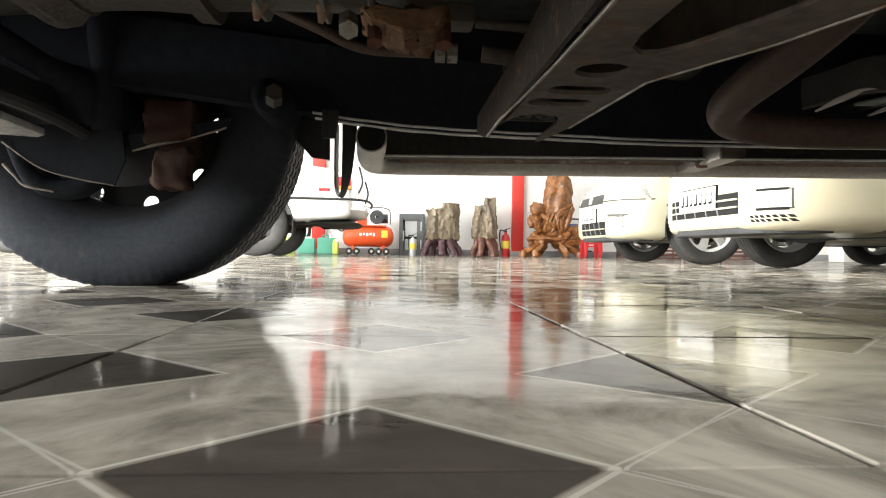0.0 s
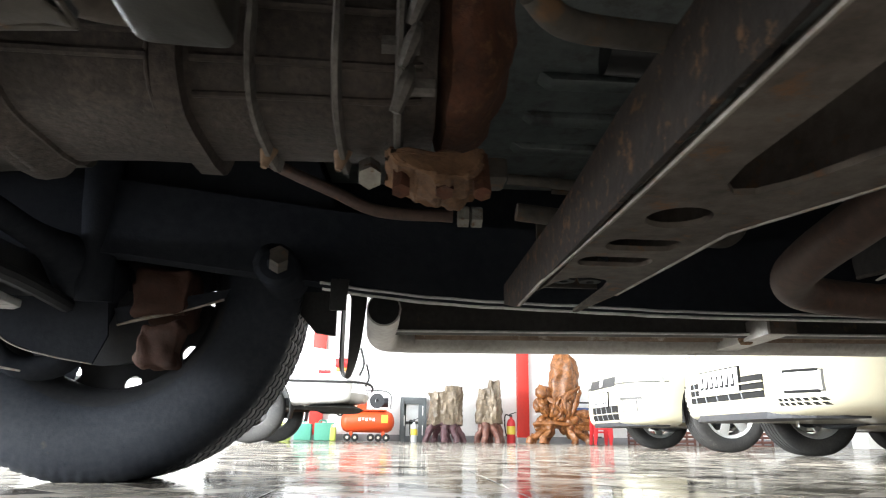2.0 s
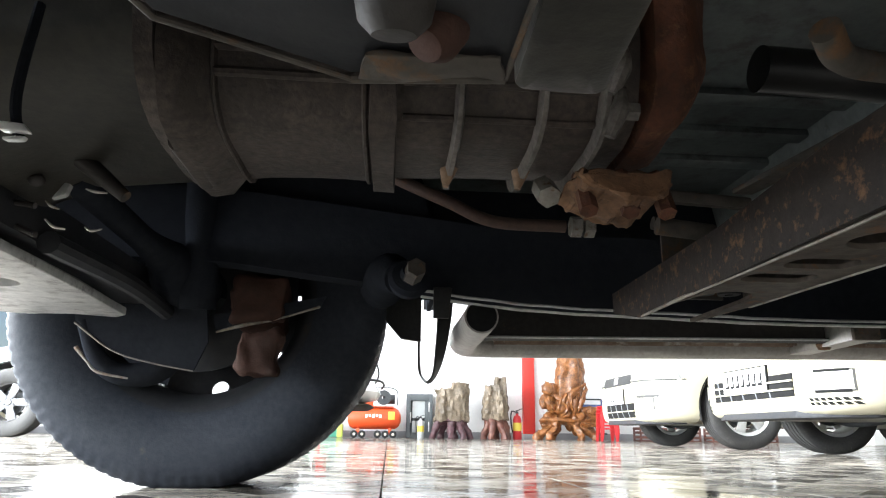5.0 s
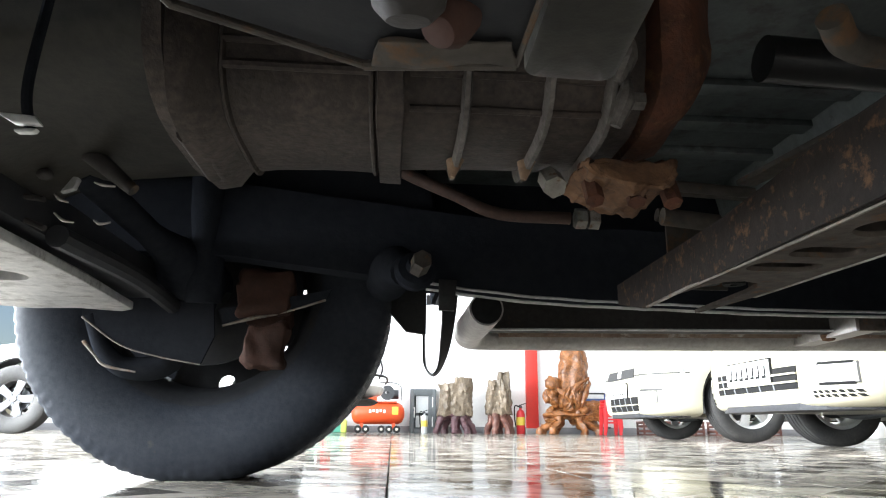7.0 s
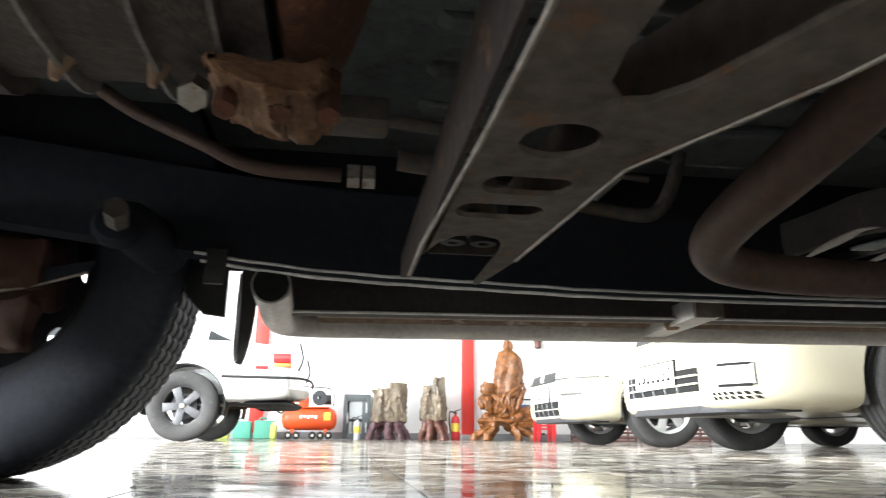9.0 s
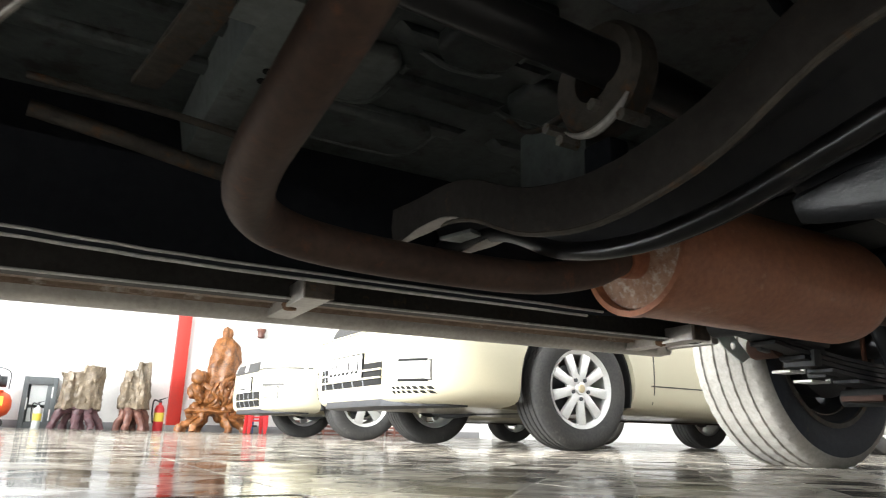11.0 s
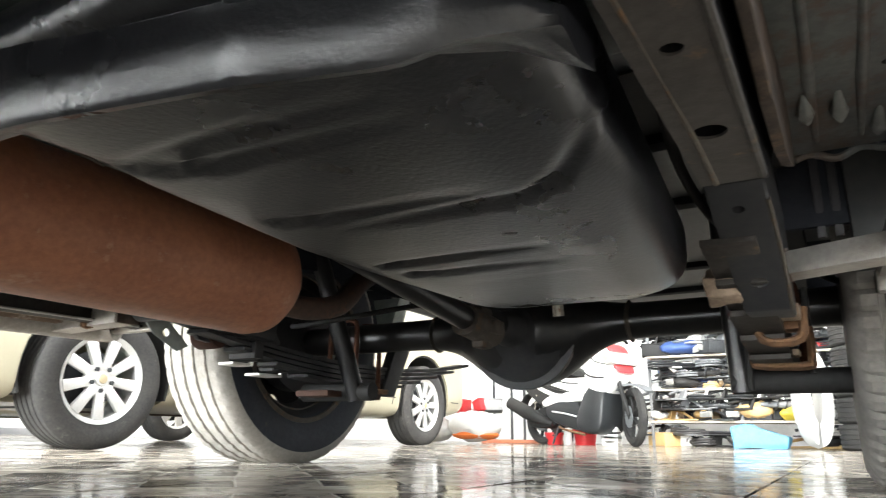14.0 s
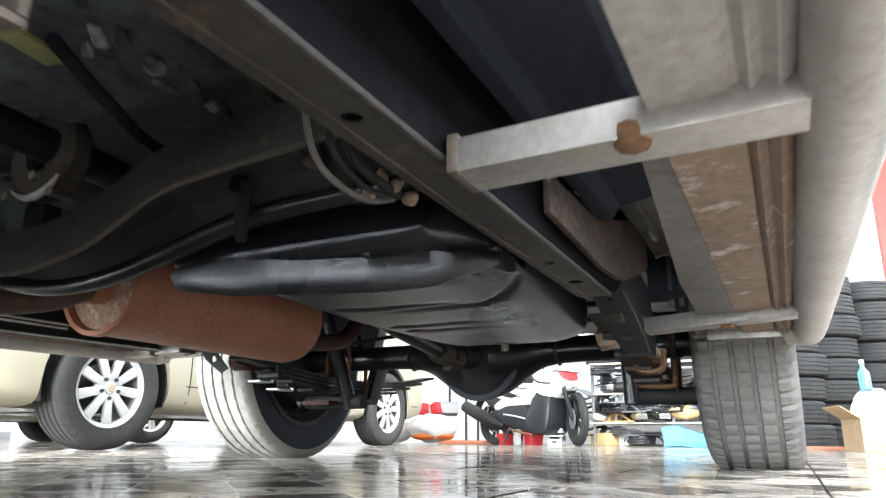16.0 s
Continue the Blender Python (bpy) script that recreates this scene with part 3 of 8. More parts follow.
def tyre_mesh(name, r, w, rim, mat, blocks=64, grooves=4, seg=96, notch=0.009, tread=None):
    """Tyre about the local y axis, centred on its hub; tread grooves and shoulder blocks."""
    h = w / 2
    side = [(rim, -h * 0.78), (rim + 0.012, -h * 0.86), (rim + (r - rim) * 0.45, -h), (r - 0.035, -h * 0.985), (r - 0.012, -h * 0.9), (r - 0.002, -h * 0.8)]
    prof = list(side)
    t = h * 0.74
    step = 2 * t / (2 * grooves + 1)
    gw = step * 0.55
    y = -t
    for g in range(grooves):
        c = -t + (g + 0.5) * 2 * t / grooves
        prof += [(r, c - gw / 2 - 0.001), (r - 0.0065, c - gw / 2 + 0.001), (r - 0.0065, c + gw / 2 - 0.001), (r, c + gw / 2 + 0.001)]
    prof += [(a, -b) for a, b in side[::-1]]
    prof += [(rim - 0.01, h * 0.7), (rim - 0.01, -h * 0.7)]
    bm = lathe(B(), prof, pose(0, 0, 0, 90), seg, closed=True)
    if blocks:
        for v in bm.verts:
            d = math.hypot(v.co.x, v.co.z)
            k = round(math.atan2(v.co.z, v.co.x) / (2 * math.pi / seg)) % 4
            if d > r - 0.02 and abs(v.co.y) > h * 0.62 and k == 0:
                v.co.x *= (d - notch) / d
                v.co.z *= (d - notch) / d
            elif d > r - 0.005 and abs(v.co.y) < h * 0.62 and k == 2:
                v.co.x *= (d - 0.0035) / d
                v.co.z *= (d - 0.0035) / d
    # tread faces; on the far rear tyre they take the paler, front-lit colour
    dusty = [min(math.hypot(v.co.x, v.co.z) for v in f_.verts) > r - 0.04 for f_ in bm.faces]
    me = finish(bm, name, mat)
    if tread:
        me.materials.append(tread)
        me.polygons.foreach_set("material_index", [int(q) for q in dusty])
    return me


def holed_rim(name, rim, w, disc_y, mat, holes=9, hr=0.017, hd=0.178):
    """Pressed-steel rim: barrel, lips and a dished disc with round vent holes, about local y."""
    barrel = [(rim + 0.016, -w / 2), (rim + 0.018, -w / 2 + 0.008), (rim - 0.004, -w / 2 + 0.02), (rim - 0.03, -w * 0.2), (rim - 0.03, w * 0.25), (rim - 0.004, w / 2 - 0.02), (rim + 0.018, w / 2 - 0.008), (rim + 0.016, w / 2), (rim - 0.008, w / 2 - 0.012), (rim - 0.036, w * 0.25), (rim - 0.036, -w * 0.2), (rim - 0.01, -w / 2 + 0.014)]
    b1 = lathe(B(), barrel, pose(0, 0, 0, -90), 64, closed=True)
    disc = [(0, disc_y + 0.012), (0.05, disc_y + 0.012), (0.08, disc_y + 0.02), (0.12, disc_y + 0.012), (rim - 0.034, disc_y - 0.02), (rim - 0.034, disc_y - 0.026), (0.12, disc_y + 0.006), (0.08, disc_y + 0.012), (0.05, disc_y + 0.004), (0, disc_y + 0.004)]
    b2 = lathe(B(), disc, pose(0, 0, 0, -90), 64)
    tool = B()
    for k in range(holes):
        a = radians(-39 + 360 * k / holes)
        cyl(tool, (hd * math.cos(a), disc_y - 0.1, hd * math.sin(a)), (hd * math.cos(a), disc_y + 0.1, hd * math.sin(a)), hr, seg=16)
    b2 = cut(b2, tool)
    me = bpy.data.meshes.new("shape")
    b2.to_mesh(me)
    b2.free()
    b1.from_mesh(me)
    bpy.data.meshes.remove(me)
    return finish(b1, name, mat)


RIM = 0.222
truck_tyre = tyre_mesh("tyre", R, 0.235, RIM, M["tyre"], blocks=1, seg=360, notch=0.0028)
truck_tyre_dusty = tyre_mesh("tyre", R, 0.235, RIM, M["tyre_dusty"], blocks=1, seg=256)
truck_tyre_lit = tyre_mesh("tyre", R, 0.235, RIM, M["tyre"], blocks=1, seg=192, notch=0.003, tread=M["tyre_lit"])
truck_rim = holed_rim("wheel", RIM, 0.2, 0.012, M["rim_black"])
drum_mesh = finish(lathe(B(), [(0, -0.02), (0.125, -0.02), (0.15, -0.03), (0.155, -0.09), (0.13, -0.11), (0.05, -0.12), (0, -0.12)], pose(0, 0, 0, -90), 40), "brake_drum", M["black"])
disc_mesh = finish(lathe(B(), [(0, -0.03), (0.14, -0.03), (0.14, -0.052), (0.09, -0.052), (0.085, -0.075), (0, -0.075)], pose(0, 0, 0, -90), 48), "brake_disc", M["dark_metal"])


def truck_wheel(x, y, side, tyre, turn, brake):
    w = share("wheel", truck_rim, truck, pose(x, y, R - 0.006) @ pose(0, 0, 0, 0, 0, 0 if side > 0 else 180) @ pose(0, 0, 0, 0, turn, 0), "black steel wheel with round vent holes")
    share("tyre", tyre, w, Matrix())
    share("brake_drum" if brake == "drum" else "brake_disc", drum_mesh if brake == "drum" else disc_mesh, w, Matrix())
    return w


truck_wheel(FX, 0.752, 1, truck_tyre, 0, "disc")
truck_wheel(FX, -0.762, -1, truck_tyre, 12, "disc")
wheel = truck_wheel(RX, 0.785, 1, truck_tyre_lit, 20, "drum")
for r_, y, w in ((0.236, -0.1, 0.007), (0.205, -0.07, 0.004), (0.19, -0.03, 0.004)):
    part("rim_ring", lathe(B(), [(r_ - w, y - w), (r_ + w, y - w), (r_ + w, y + w), (r_ - w, y + w)], pose(0, 0, 0, -90), 64, closed=True), M["dirty_steel"], wheel, "dusty rolled edge of the rim")
truck_wheel(RX, -0.845, -1, truck_tyre_dusty, 7, "drum")


def rail(y0, y1, mat, label, lift=0.0):
    """Box-section rail that kicks up over the rear axle."""
    prof = [(-0.75, 0.37), (0.1, 0.36), (0.6, 0.335), (1.0, 0.32), (2.03, 0.32), (2.08, 0.335), (2.2, 0.42), (2.5, 0.5), (2.8, 0.53), (3.2, 0.53), (3.7, 0.48), (4.2, 0.47)]
    prof = [(x, z + lift) for x, z in prof]
    top = [(x, z + 0.11) for x, z in prof]
    bm = prism(B(), prof + top[::-1], y0, y1, "y", bevel=0.006)
    tool = B()
    ym = (y0 + y1) / 2
    for x, rr in ((1.761, 0.008), (1.899, 0.014), (1.25, 0.01), (0.9, 0.014)):
        cyl(tool, (x, ym, 0.28), (x, ym, 0.345 + lift), rr, seg=14)
    return part("frame_rail", cut(bm, tool), M[mat], truck, label)


# the rail's sides are coloured as dark as the shade they lie in
near_rail = rail(-0.674, -0.614, "shade_black", "box-section frame rail, shade put into its black sides, dusty underside")
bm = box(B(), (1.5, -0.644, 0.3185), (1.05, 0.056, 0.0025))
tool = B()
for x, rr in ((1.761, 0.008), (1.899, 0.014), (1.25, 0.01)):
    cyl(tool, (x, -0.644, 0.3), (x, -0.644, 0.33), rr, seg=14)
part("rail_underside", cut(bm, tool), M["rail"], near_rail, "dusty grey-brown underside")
far_line = [(-0.75, 0.4), (0.1, 0.375), (0.43, 0.336), (0.55, 0.322), (0.68, 0.313), (0.9, 0.307), (1.12, 0.303), (1.84, 0.307), (2.2, 0.33), (2.3, 0.39), (2.5, 0.47), (2.8, 0.51), (3.2, 0.51), (3.7, 0.47), (4.2, 0.46)]
far_rail = part("frame_rail", prism(B(), far_line + [(x, z + 0.13) for x, z in far_line[::-1]], 0.462, 0.512, "y", bevel=0.003), M["matte"], truck, "black box-section frame rail with pale light lines along its edges")
lower = smooth_line([(x, 0, z) for x, z in far_line[2:8]], 6)
# pale tubes: the light these lower edges catch is put into the colour
for y, r_ in ((0.4615, 0.0025), (0.5085, 0.0036)):
    part("bright_edge", tube(B(), [(p.x, y, p.z - 0.001 + 0.0006 * math.sin(p.x * 60)) for p in lower], r_, n=1, seg=8), M["edge"], far_rail, "thin pale line of light on the rail edge")
part("rail_lip", tube(B(), [(x, -0.6715, 0.3185) for x in (0.98, 1.5, 2.02)], 0.004, seg=8, n=1), M["rail"], near_rail, "worn dusty lip")
bm = tube(B(), [(x, -0.628 + 0.003 * math.sin(x * 9), 0.3168 + 0.0004 * math.sin(x * 37)) for x in np.linspace(1.0, 2.02, 60)], [0.001, 0.0018, 0.0006, 0.0022, 0.0008, 0.0012, 0.002, 0.0008, 0.0026, 0.003], seg=6, n=1)
part("weld_seam", bm, M["dirty_steel"], near_rail, "rusty weld seam")

def superring(x, y0, y1, z0, z1, e=0.5, n=28):
    out = []
    for k in range(n):
        a = 2 * math.pi * (k + 0.5) / n
        c, s = math.cos(a), math.sin(a)
        out.append((x, (y0 + y1) / 2 + (y1 - y0) / 2 * math.copysign(abs(c) ** e, c), (z0 + z1) / 2 + (z1 - z0) / 2 * math.copysign(abs(s) ** e, s)))
    return out


# ---- gearbox with bell housing
GZ, GY = 0.475, -0.072


def box_ring(x, w, h):
    return superring(x, GY - w, GY + w, GZ - h, GZ + 0.12, 0.5)


CASE = ((0.192, 0.128, 0.145), (0.21, 0.126, 0.142), (0.225, 0.112, 0.13), (0.25, 0.107, 0.127), (0.3, 0.104, 0.126), (0.356, 0.105, 0.127), (0.357, 0.115, 0.136), (0.378, 0.115, 0.136), (0.379, 0.1, 0.124), (0.46, 0.097, 0.122), (0.54, 0.094, 0.122), (0.588, 0.09, 0.116))
bm = loft(B(), [box_ring(*q) for q in CASE])
rough_up(bm, 0.002, 30)
gearbox = part("gearbox", bm, M["cast"], truck, "oily cast aluminium gearbox", smooth=40)
# upright ribs, thin and sharp, that end in small tips under the case
for x in (0.432, 0.503, 0.556):
    bm = loft(B(), [box_ring(x + dx, 0.1 + k, 0.124 + k) for dx, k in ((-0.0045, 0.0), (-0.002, 0.008), (0.002, 0.008), (0.0045, 0.0))])
    part("rib", bm, M["cast_pale"], gearbox, "sharp upright casting rib")
def edge_line(k, x0, x1, lift=0.0):
    """A line along the case through the k-th point of its section."""
    out = []
    for x in np.linspace(x0, x1, 7).tolist():
        w, h = (float(np.interp(x, [q[0] for q in CASE], [q[i] for q in CASE])) for i in (1, 2))
        out.append(box_ring(x, w + lift, h + lift)[k])
    return out


for k, x0, x1, r_ in ((15, 0.232, 0.352, 0.0035), (16, 0.232, 0.352, 0.0045), (16, 0.384, 0.575, 0.004), (14, 0.384, 0.575, 0.004), (18, 0.384, 0.575, 0.0035), (13, 0.232, 0.352, 0.004)):
    part("rib", tube(B(), edge_line(k, x0, x1), r_, seg=8), M["cast"], gearbox)
for x, k in ((0.556, 15), (0.57, 17)):
    c = Vector(edge_line(k, x, x + 0.001, 0.004)[0])
    part("bolt", cyl(B(), c - Vector((0.016, 0, 0)), c + Vector((0.016, 0, 0)), 0.0085, seg=6), M["cast_pale"], gearbox)
part("foot", prism(B(), [(0.176, 0.37), (0.184, 0.337), (0.188, 0.332), (0.206, 0.332), (0.212, 0.337), (0.218, 0.36)], -0.12, -0.02, "y", bevel=0.004), M["cast"], gearbox)
for x in (0.432, 0.503):
    part("rib_tip", cyl(B(), (x, -0.05, GZ - 0.116), (x - 0.004, -0.052, GZ - 0.141), 0.011, 0.003, seg=10), M["cast_tan"], gearbox, "tan dusty rib tip")
for x, z in ((0.57, 0.4), (0.575, 0.44), (0.565, 0.36)):
    part("lug", tube(B(), [(x, GY - 0.1, z + 0.02), (x - 0.004, GY - 0.106, z), (x - 0.012, GY - 0.1, z - 0.022)], [0.004, 0.008, 0.005], seg=8), M["cast_pale"], gearbox)
for x in (0.232, 0.352):
    part("seam", loft(B(), [box_ring(x + dx, *(float(np.interp(x + dx, [q[0] for q in CASE], [q[i] for q in CASE])) + k for i in (1, 2))) for dx, k in ((-0.003, 0.0), (-0.001, 0.003), (0.001, 0.003), (0.003, 0.0))]), M["cast"], gearbox, "raised joint line of the casting")
part("drain_plug", cyl(B(), (0.528, -0.035, 0.345), (0.53, -0.055, 0.326), 0.012, seg=6), M["bolt"], gearbox, "pale drain plug")
# flange plate between engine and gearbox
part("bell_flange", loft(B(), [superring(x, GY - 0.138, GY + 0.138, GZ - 0.135, GZ + 0.15, 0.6) for x in (0.176, 0.191)]), M["cast"], gearbox)
# rusty tail
bm = prism(B(), [(0.546, 0.335), (0.556, 0.322), (0.575, 0.317), (0.6, 0.309), (0.622, 0.312), (0.635, 0.325), (0.632, 0.338), (0.548, 0.338)], -0.105, -0.015, "y", bevel=0.005)
bmesh.ops.subdivide_edges(bm, edges=list(bm.edges), cuts=5, use_grid_fill=True)
rough_up(bm, 0.007, 60)
mount = part("gearbox_mount", bm, M["rust_pale"], truck, "pale rusty cast mount under the gearbox")
for x in (0.56, 0.6, 0.635):
    part("stud", cyl(B(), (x, -0.06, 0.35), (x, -0.085, 0.303), 0.009, seg=6), M["rust"], mount)
bm = subdivide(loft(B(), [superring(x, GY - w, GY + w, GZ - h, GZ + 0.1, 0.6, 20) for x, w, h in ((0.586, 0.1, 0.12), (0.61, 0.108, 0.12), (0.635, 0.11, 0.108), (0.652, 0.085, 0.085), (0.664, 0.05, 0.05))]), 1)
rough_up(bm, 0.006, 26)
part("gearbox_tail", bm, M["rust"], truck, "rust-red gearbox tail housing")
# folded shield close over the floor
bm = prism(B(), [(0.2, -0.72), (0.29, -0.45), (0.36, -0.412), (0.425, -0.418), (0.43, -0.72)], 0.2505, 0.254, "z")
shield = part("shield_plate", bm, M["black"], truck, "thin black underbody shield with a worn lip")
lipm = B()
for a, b, r_ in (((0.2, -0.72), (0.29, -0.45), 0.0014), ((0.29, -0.45), (0.36, -0.412), 0.0014), ((0.36, -0.412), (0.425, -0.418), 0.0022), ((0.425, -0.418), (0.43, -0.72), 0.0014)):
    tube(lipm, [(*a, 0.2475), (*b, 0.2475)], r_, n=1, seg=8)
fold = subdivide(prism(B(), [(0.362, -0.4135), (0.424, -0.4195), (0.421, -0.437), (0.366, -0.434)], 0.2455, 0.2485, "z", bevel=0.001), 2)
rough_up(fold, 0.0025, 60)
part("folded_edge", fold, M["dirty_steel"], shield, "crumpled pale folded edge")
part("rubber_boot", lathe(B(), [(0, -0.012), (0.008, -0.011), (0.013, -0.006), (0.0145, 0.002), (0.0135, 0.01), (0, 0.012)], pose(0.378, -0.468, 0.246, 15), 20), M["rail"], shield, "dusty rounded boot")
part("grommet", lathe(B(), [(0, -0.009), (0.007, -0.008), (0.011, -0.002), (0.011, 0.008), (0, 0.009)], pose(0.393, -0.449, 0.247, -20, 30), 18), M["rust_dark"], shield, "brown dusty grommet")
part("lip", lipm, M["dirty_steel"], shield, "worn bright folded edge")
part("hanging_box", subdivide(prism(B(), [(0.434, -0.386), (0.439, -0.38), (0.476, -0.378), (0.481, -0.384), (0.462, -0.72), (0.43, -0.72)], 0.262, 0.31, "z", bevel=0.004), 1), M["sump"], truck, "dusty brown-black box hanging beside the shield")
part("stay", tube(B(), [(0.37, -0.424, 0.256), (0.395, -0.428, 0.262), (0.42, -0.427, 0.256)], 0.008, seg=10), M["dirty_steel"], shield)
part("pipe_end", tube(B(), [(0.345, -0.345, 0.36), (0.37, -0.32, 0.338), (0.41, -0.295, 0.34)], [0.022, 0.02, 0.014], seg=16), M["xmember"], truck, "pale pipe elbow")
part("pipe_end", tube(B(), [(0.632, -0.336, 0.337), (0.66, -0.315, 0.33), (0.74, -0.29, 0.34)], 0.0095, seg=14), M["dirty_steel"], truck, "rusty metal pipe stub")
# ---- crossmember
plate = [(0.731, 0.142), (0.735, 0.1), (0.736, -0.15), (0.742, -0.62), (0.79, -0.62), (0.785, -0.27), (0.79, -0.235), (0.805, -0.215), (0.82, -0.218), (0.838, -0.24), (0.875, -0.33), (0.95, -0.62), (1.01, -0.62), (0.905, -0.26), (0.845, -0.12), (0.838, 0.125), (0.818, 0.275), (0.812, 0.278), (0.81, 0.13), (0.806, 0.092), (0.796, 0.07), (0.775, 0.06), (0.755, 0.066), (0.742, 0.088)]
bm = prism(B(), plate, 0.262, 0.267, "z")
tool = B()
for y, x0, x1 in ((-0.075, 0.752, 0.822), (-0.012, 0.742, 0.818)):
    prism(tool, [(x0 + 0.013 - 0.013 * math.cos(a), y - 0.019 * math.sin(a)) for a in np.linspace(-math.pi / 2, math.pi / 2, 8)] + [(x1 - 0.013 + 0.013 * math.cos(a), y + 0.019 * math.sin(a)) for a in np.linspace(-math.pi / 2, math.pi / 2, 8)], 0.2, 0.3, "z")
tool2 = B()
cyl(tool2, (0.787, -0.158, 0.2), (0.787, -0.158, 0.3), 0.027, seg=28)
bm = cut(cut(bm, tool), tool2)
crossmember = part("crossmember", bm, M["xmember"], truck, "dusty grey gearbox crossmember with slots and a round hole")
part("web", prism(B(), [(0.357, 0.317), (0.357, 0.286), (0.25, 0.262), (-0.62, 0.262), (-0.62, 0.335), (-0.2, 0.332), (0.0, 0.319)], 0.7255, 0.7305, "x"), M["xrust"], crossmember, "rust-streaked front web")
bm = B()
for a, b in (((0.832, 0.15), (0.845, -0.12)), ((0.845, -0.12), (0.905, -0.26)), ((0.905, -0.26), (1.01, -0.62))):
    va, vb = Vector((*a, 0)), Vector((*b, 0))
    prism(bm, [a, b, (b[0] - 0.005, b[1]), (a[0] - 0.005, a[1])], 0.268, 0.35, "z")
part("web", bm, M["xmember"], crossmember)
for a, b in (((0.727, 0.24), (0.7265, 0.1)), ((0.7265, 0.1), (0.736, -0.15)), ((0.736, -0.15), (0.742, -0.6)), ((0.834, 0.15), (0.847, -0.12)), ((0.847, -0.12), (0.907, -0.26)), ((0.907, -0.26), (1.0, -0.59))):
    part("bright_edge", tube(B(), [(*a, 0.2625), (*b, 0.2625)], 0.0022, n=6, seg=6), M["worn"], crossmember, "rubbed bright edge")
part("stay_plate", box(B(), (0.785, 0.2, 0.33), (0.08, 0.004, 0.1), pose(0, 0, 0)), M["dirty_steel"], crossmember)
part("bush_plate", prism(B(), [(0.742, 0.15), (0.745, 0.09), (0.76, 0.075), (0.79, 0.075), (0.803, 0.09), (0.806, 0.15)], 0.285, 0.29, "z"), M["dirty_steel"], crossmember, "dusty plate over the rubber bushes")
for x in (0.76, 0.792):
    part("bush", lathe(B(), [(0.005, 0.0), (0.013, 0.0), (0.0145, 0.004), (0.0145, 0.016), (0.005, 0.016)], pose(x, 0.118, 0.27), 18, closed=True), M["rubber"], crossmember)
# gearshift and handbrake rods by the crossmember
part("rod", tube(B(), [(0.69, 0.1, 0.392), (0.82, 0.1, 0.384)], 0.007, n=1), M["dirty_steel"], truck)
part("rod", tube(B(), [(0.7, 0.1, 0.35), (0.77, 0.1, 0.343)], 0.011, n=1), M["dirty_steel"], truck)
part("bracket", box(B(), (0.655, 0.12, 0.405), (0.07, 0.05, 0.028), bevel=0.006), M["dirty_steel"], truck)
bm = tube(B(), [(0.3, 0.28, 0.52), (0.37, 0.3, 0.48), (0.46, 0.3, 0.44), (0.53, 0.305, 0.413), (0.64, 0.305, 0.409)], 0.0095, seg=12)
pipe = part("steel_pipe", bm, M["exhaust"], truck, "bent grey steel pipe")
for x in (0.648, 0.668):
    part("pipe_nut", cyl(B(), (x, 0.305, 0.409), (x + 0.016, 0.305, 0.409), 0.0165, seg=6), M["bolt"], pipe)
part("steel_pipe", tube(B(), [(0.84, 0.46, 0.47), (0.95, 0.46, 0.455), (1.1, 0.455, 0.43), (1.15, 0.45, 0.435), (1.18, 0.45, 0.48), (1.2, 0.45, 0.54)], 0.012, n=5), M["dirty_steel"], truck)
part("steel_pipe", tube(B(), [(0.83, 0.46, 0.515), (1.0, 0.455, 0.505), (1.14, 0.45, 0.49)], 0.006), M["dirty_steel"], truck)
# ---- exhaust
bm = tube(B(), [(1.05, -0.5, 0.47), (1.055, -0.3, 0.4), (1.05, -0.15, 0.345), (1.045, -0.04, 0.316), (1.048, 0.07, 0.3), (1.068, 0.152, 0.291), (1.115, 0.205, 0.285), (1.2, 0.223, 0.28), (1.34, 0.232, 0.28), (1.5, 0.24, 0.288), (1.62, 0.255, 0.315), (1.7, 0.27, 0.35), (1.76, 0.275, 0.365)], [0.026, 0.026, 0.026, 0.026, 0.026, 0.026, 0.026, 0.025, 0.024, 0.024, 0.025, 0.026, 0.027], seg=20)
part("exhaust_pipe", bm, M["exhaust"], truck, "brown exhaust pipe with a wide bend")
mz, my, mr = 0.376, 0.278, 0.11
muffler = part("muffler", lathe(B(), [(0.0, 0.004), (mr - 0.008, 0.004), (mr - 0.006, -0.014), (mr + 0.004, -0.014), (mr + 0.004, 0.004), (mr, 0.012), (mr, 0.56), (mr - 0.006, 0.59), (mr - 0.03, 0.62), (0.0, 0.63)], pose(1.75, my, mz, 0, 90, 0), 56), M["muffler"], truck, "rust-brown cylindrical muffler")
part("end_plate", lathe(B(), [(0, -0.012), (0.045, -0.008), (0.06, -0.001), (0.098, 0.0), (0.102, 0.006)], pose(1.75, my, mz, 0, 90, 0), 48), M["muffler_end"], muffler, "flaking pale rusty end plate")
part("inlet_cone", tube(B(), [(1.7, my - 0.008, 0.35), (1.75, my, 0.362)], [0.03, 0.036], n=2, seg=20), M["muffler"], muffler)
part("hanger_ear", tube(B(), [(1.69, my - 0.02, 0.38), (1.72, my - 0.04, 0.42), (1.76, my - 0.05, 0.45), (1.82, my - 0.05, 0.5)], [0.012, 0.014, 0.011, 0.009], seg=10, flat=0.6), M["muffler"], muffler, "rusty hanger ear")
part("heat_shield_lip", tube(B(), [(1.7, 0.1, 0.448), (1.74, 0.112, 0.44), (1.8, 0.12, 0.44), (1.9, 0.16, 0.445)], [0.004, 0.005, 0.003, 0.003], seg=8, flat=0.6), M["worn"], truck, "pale bent heat shield lip")
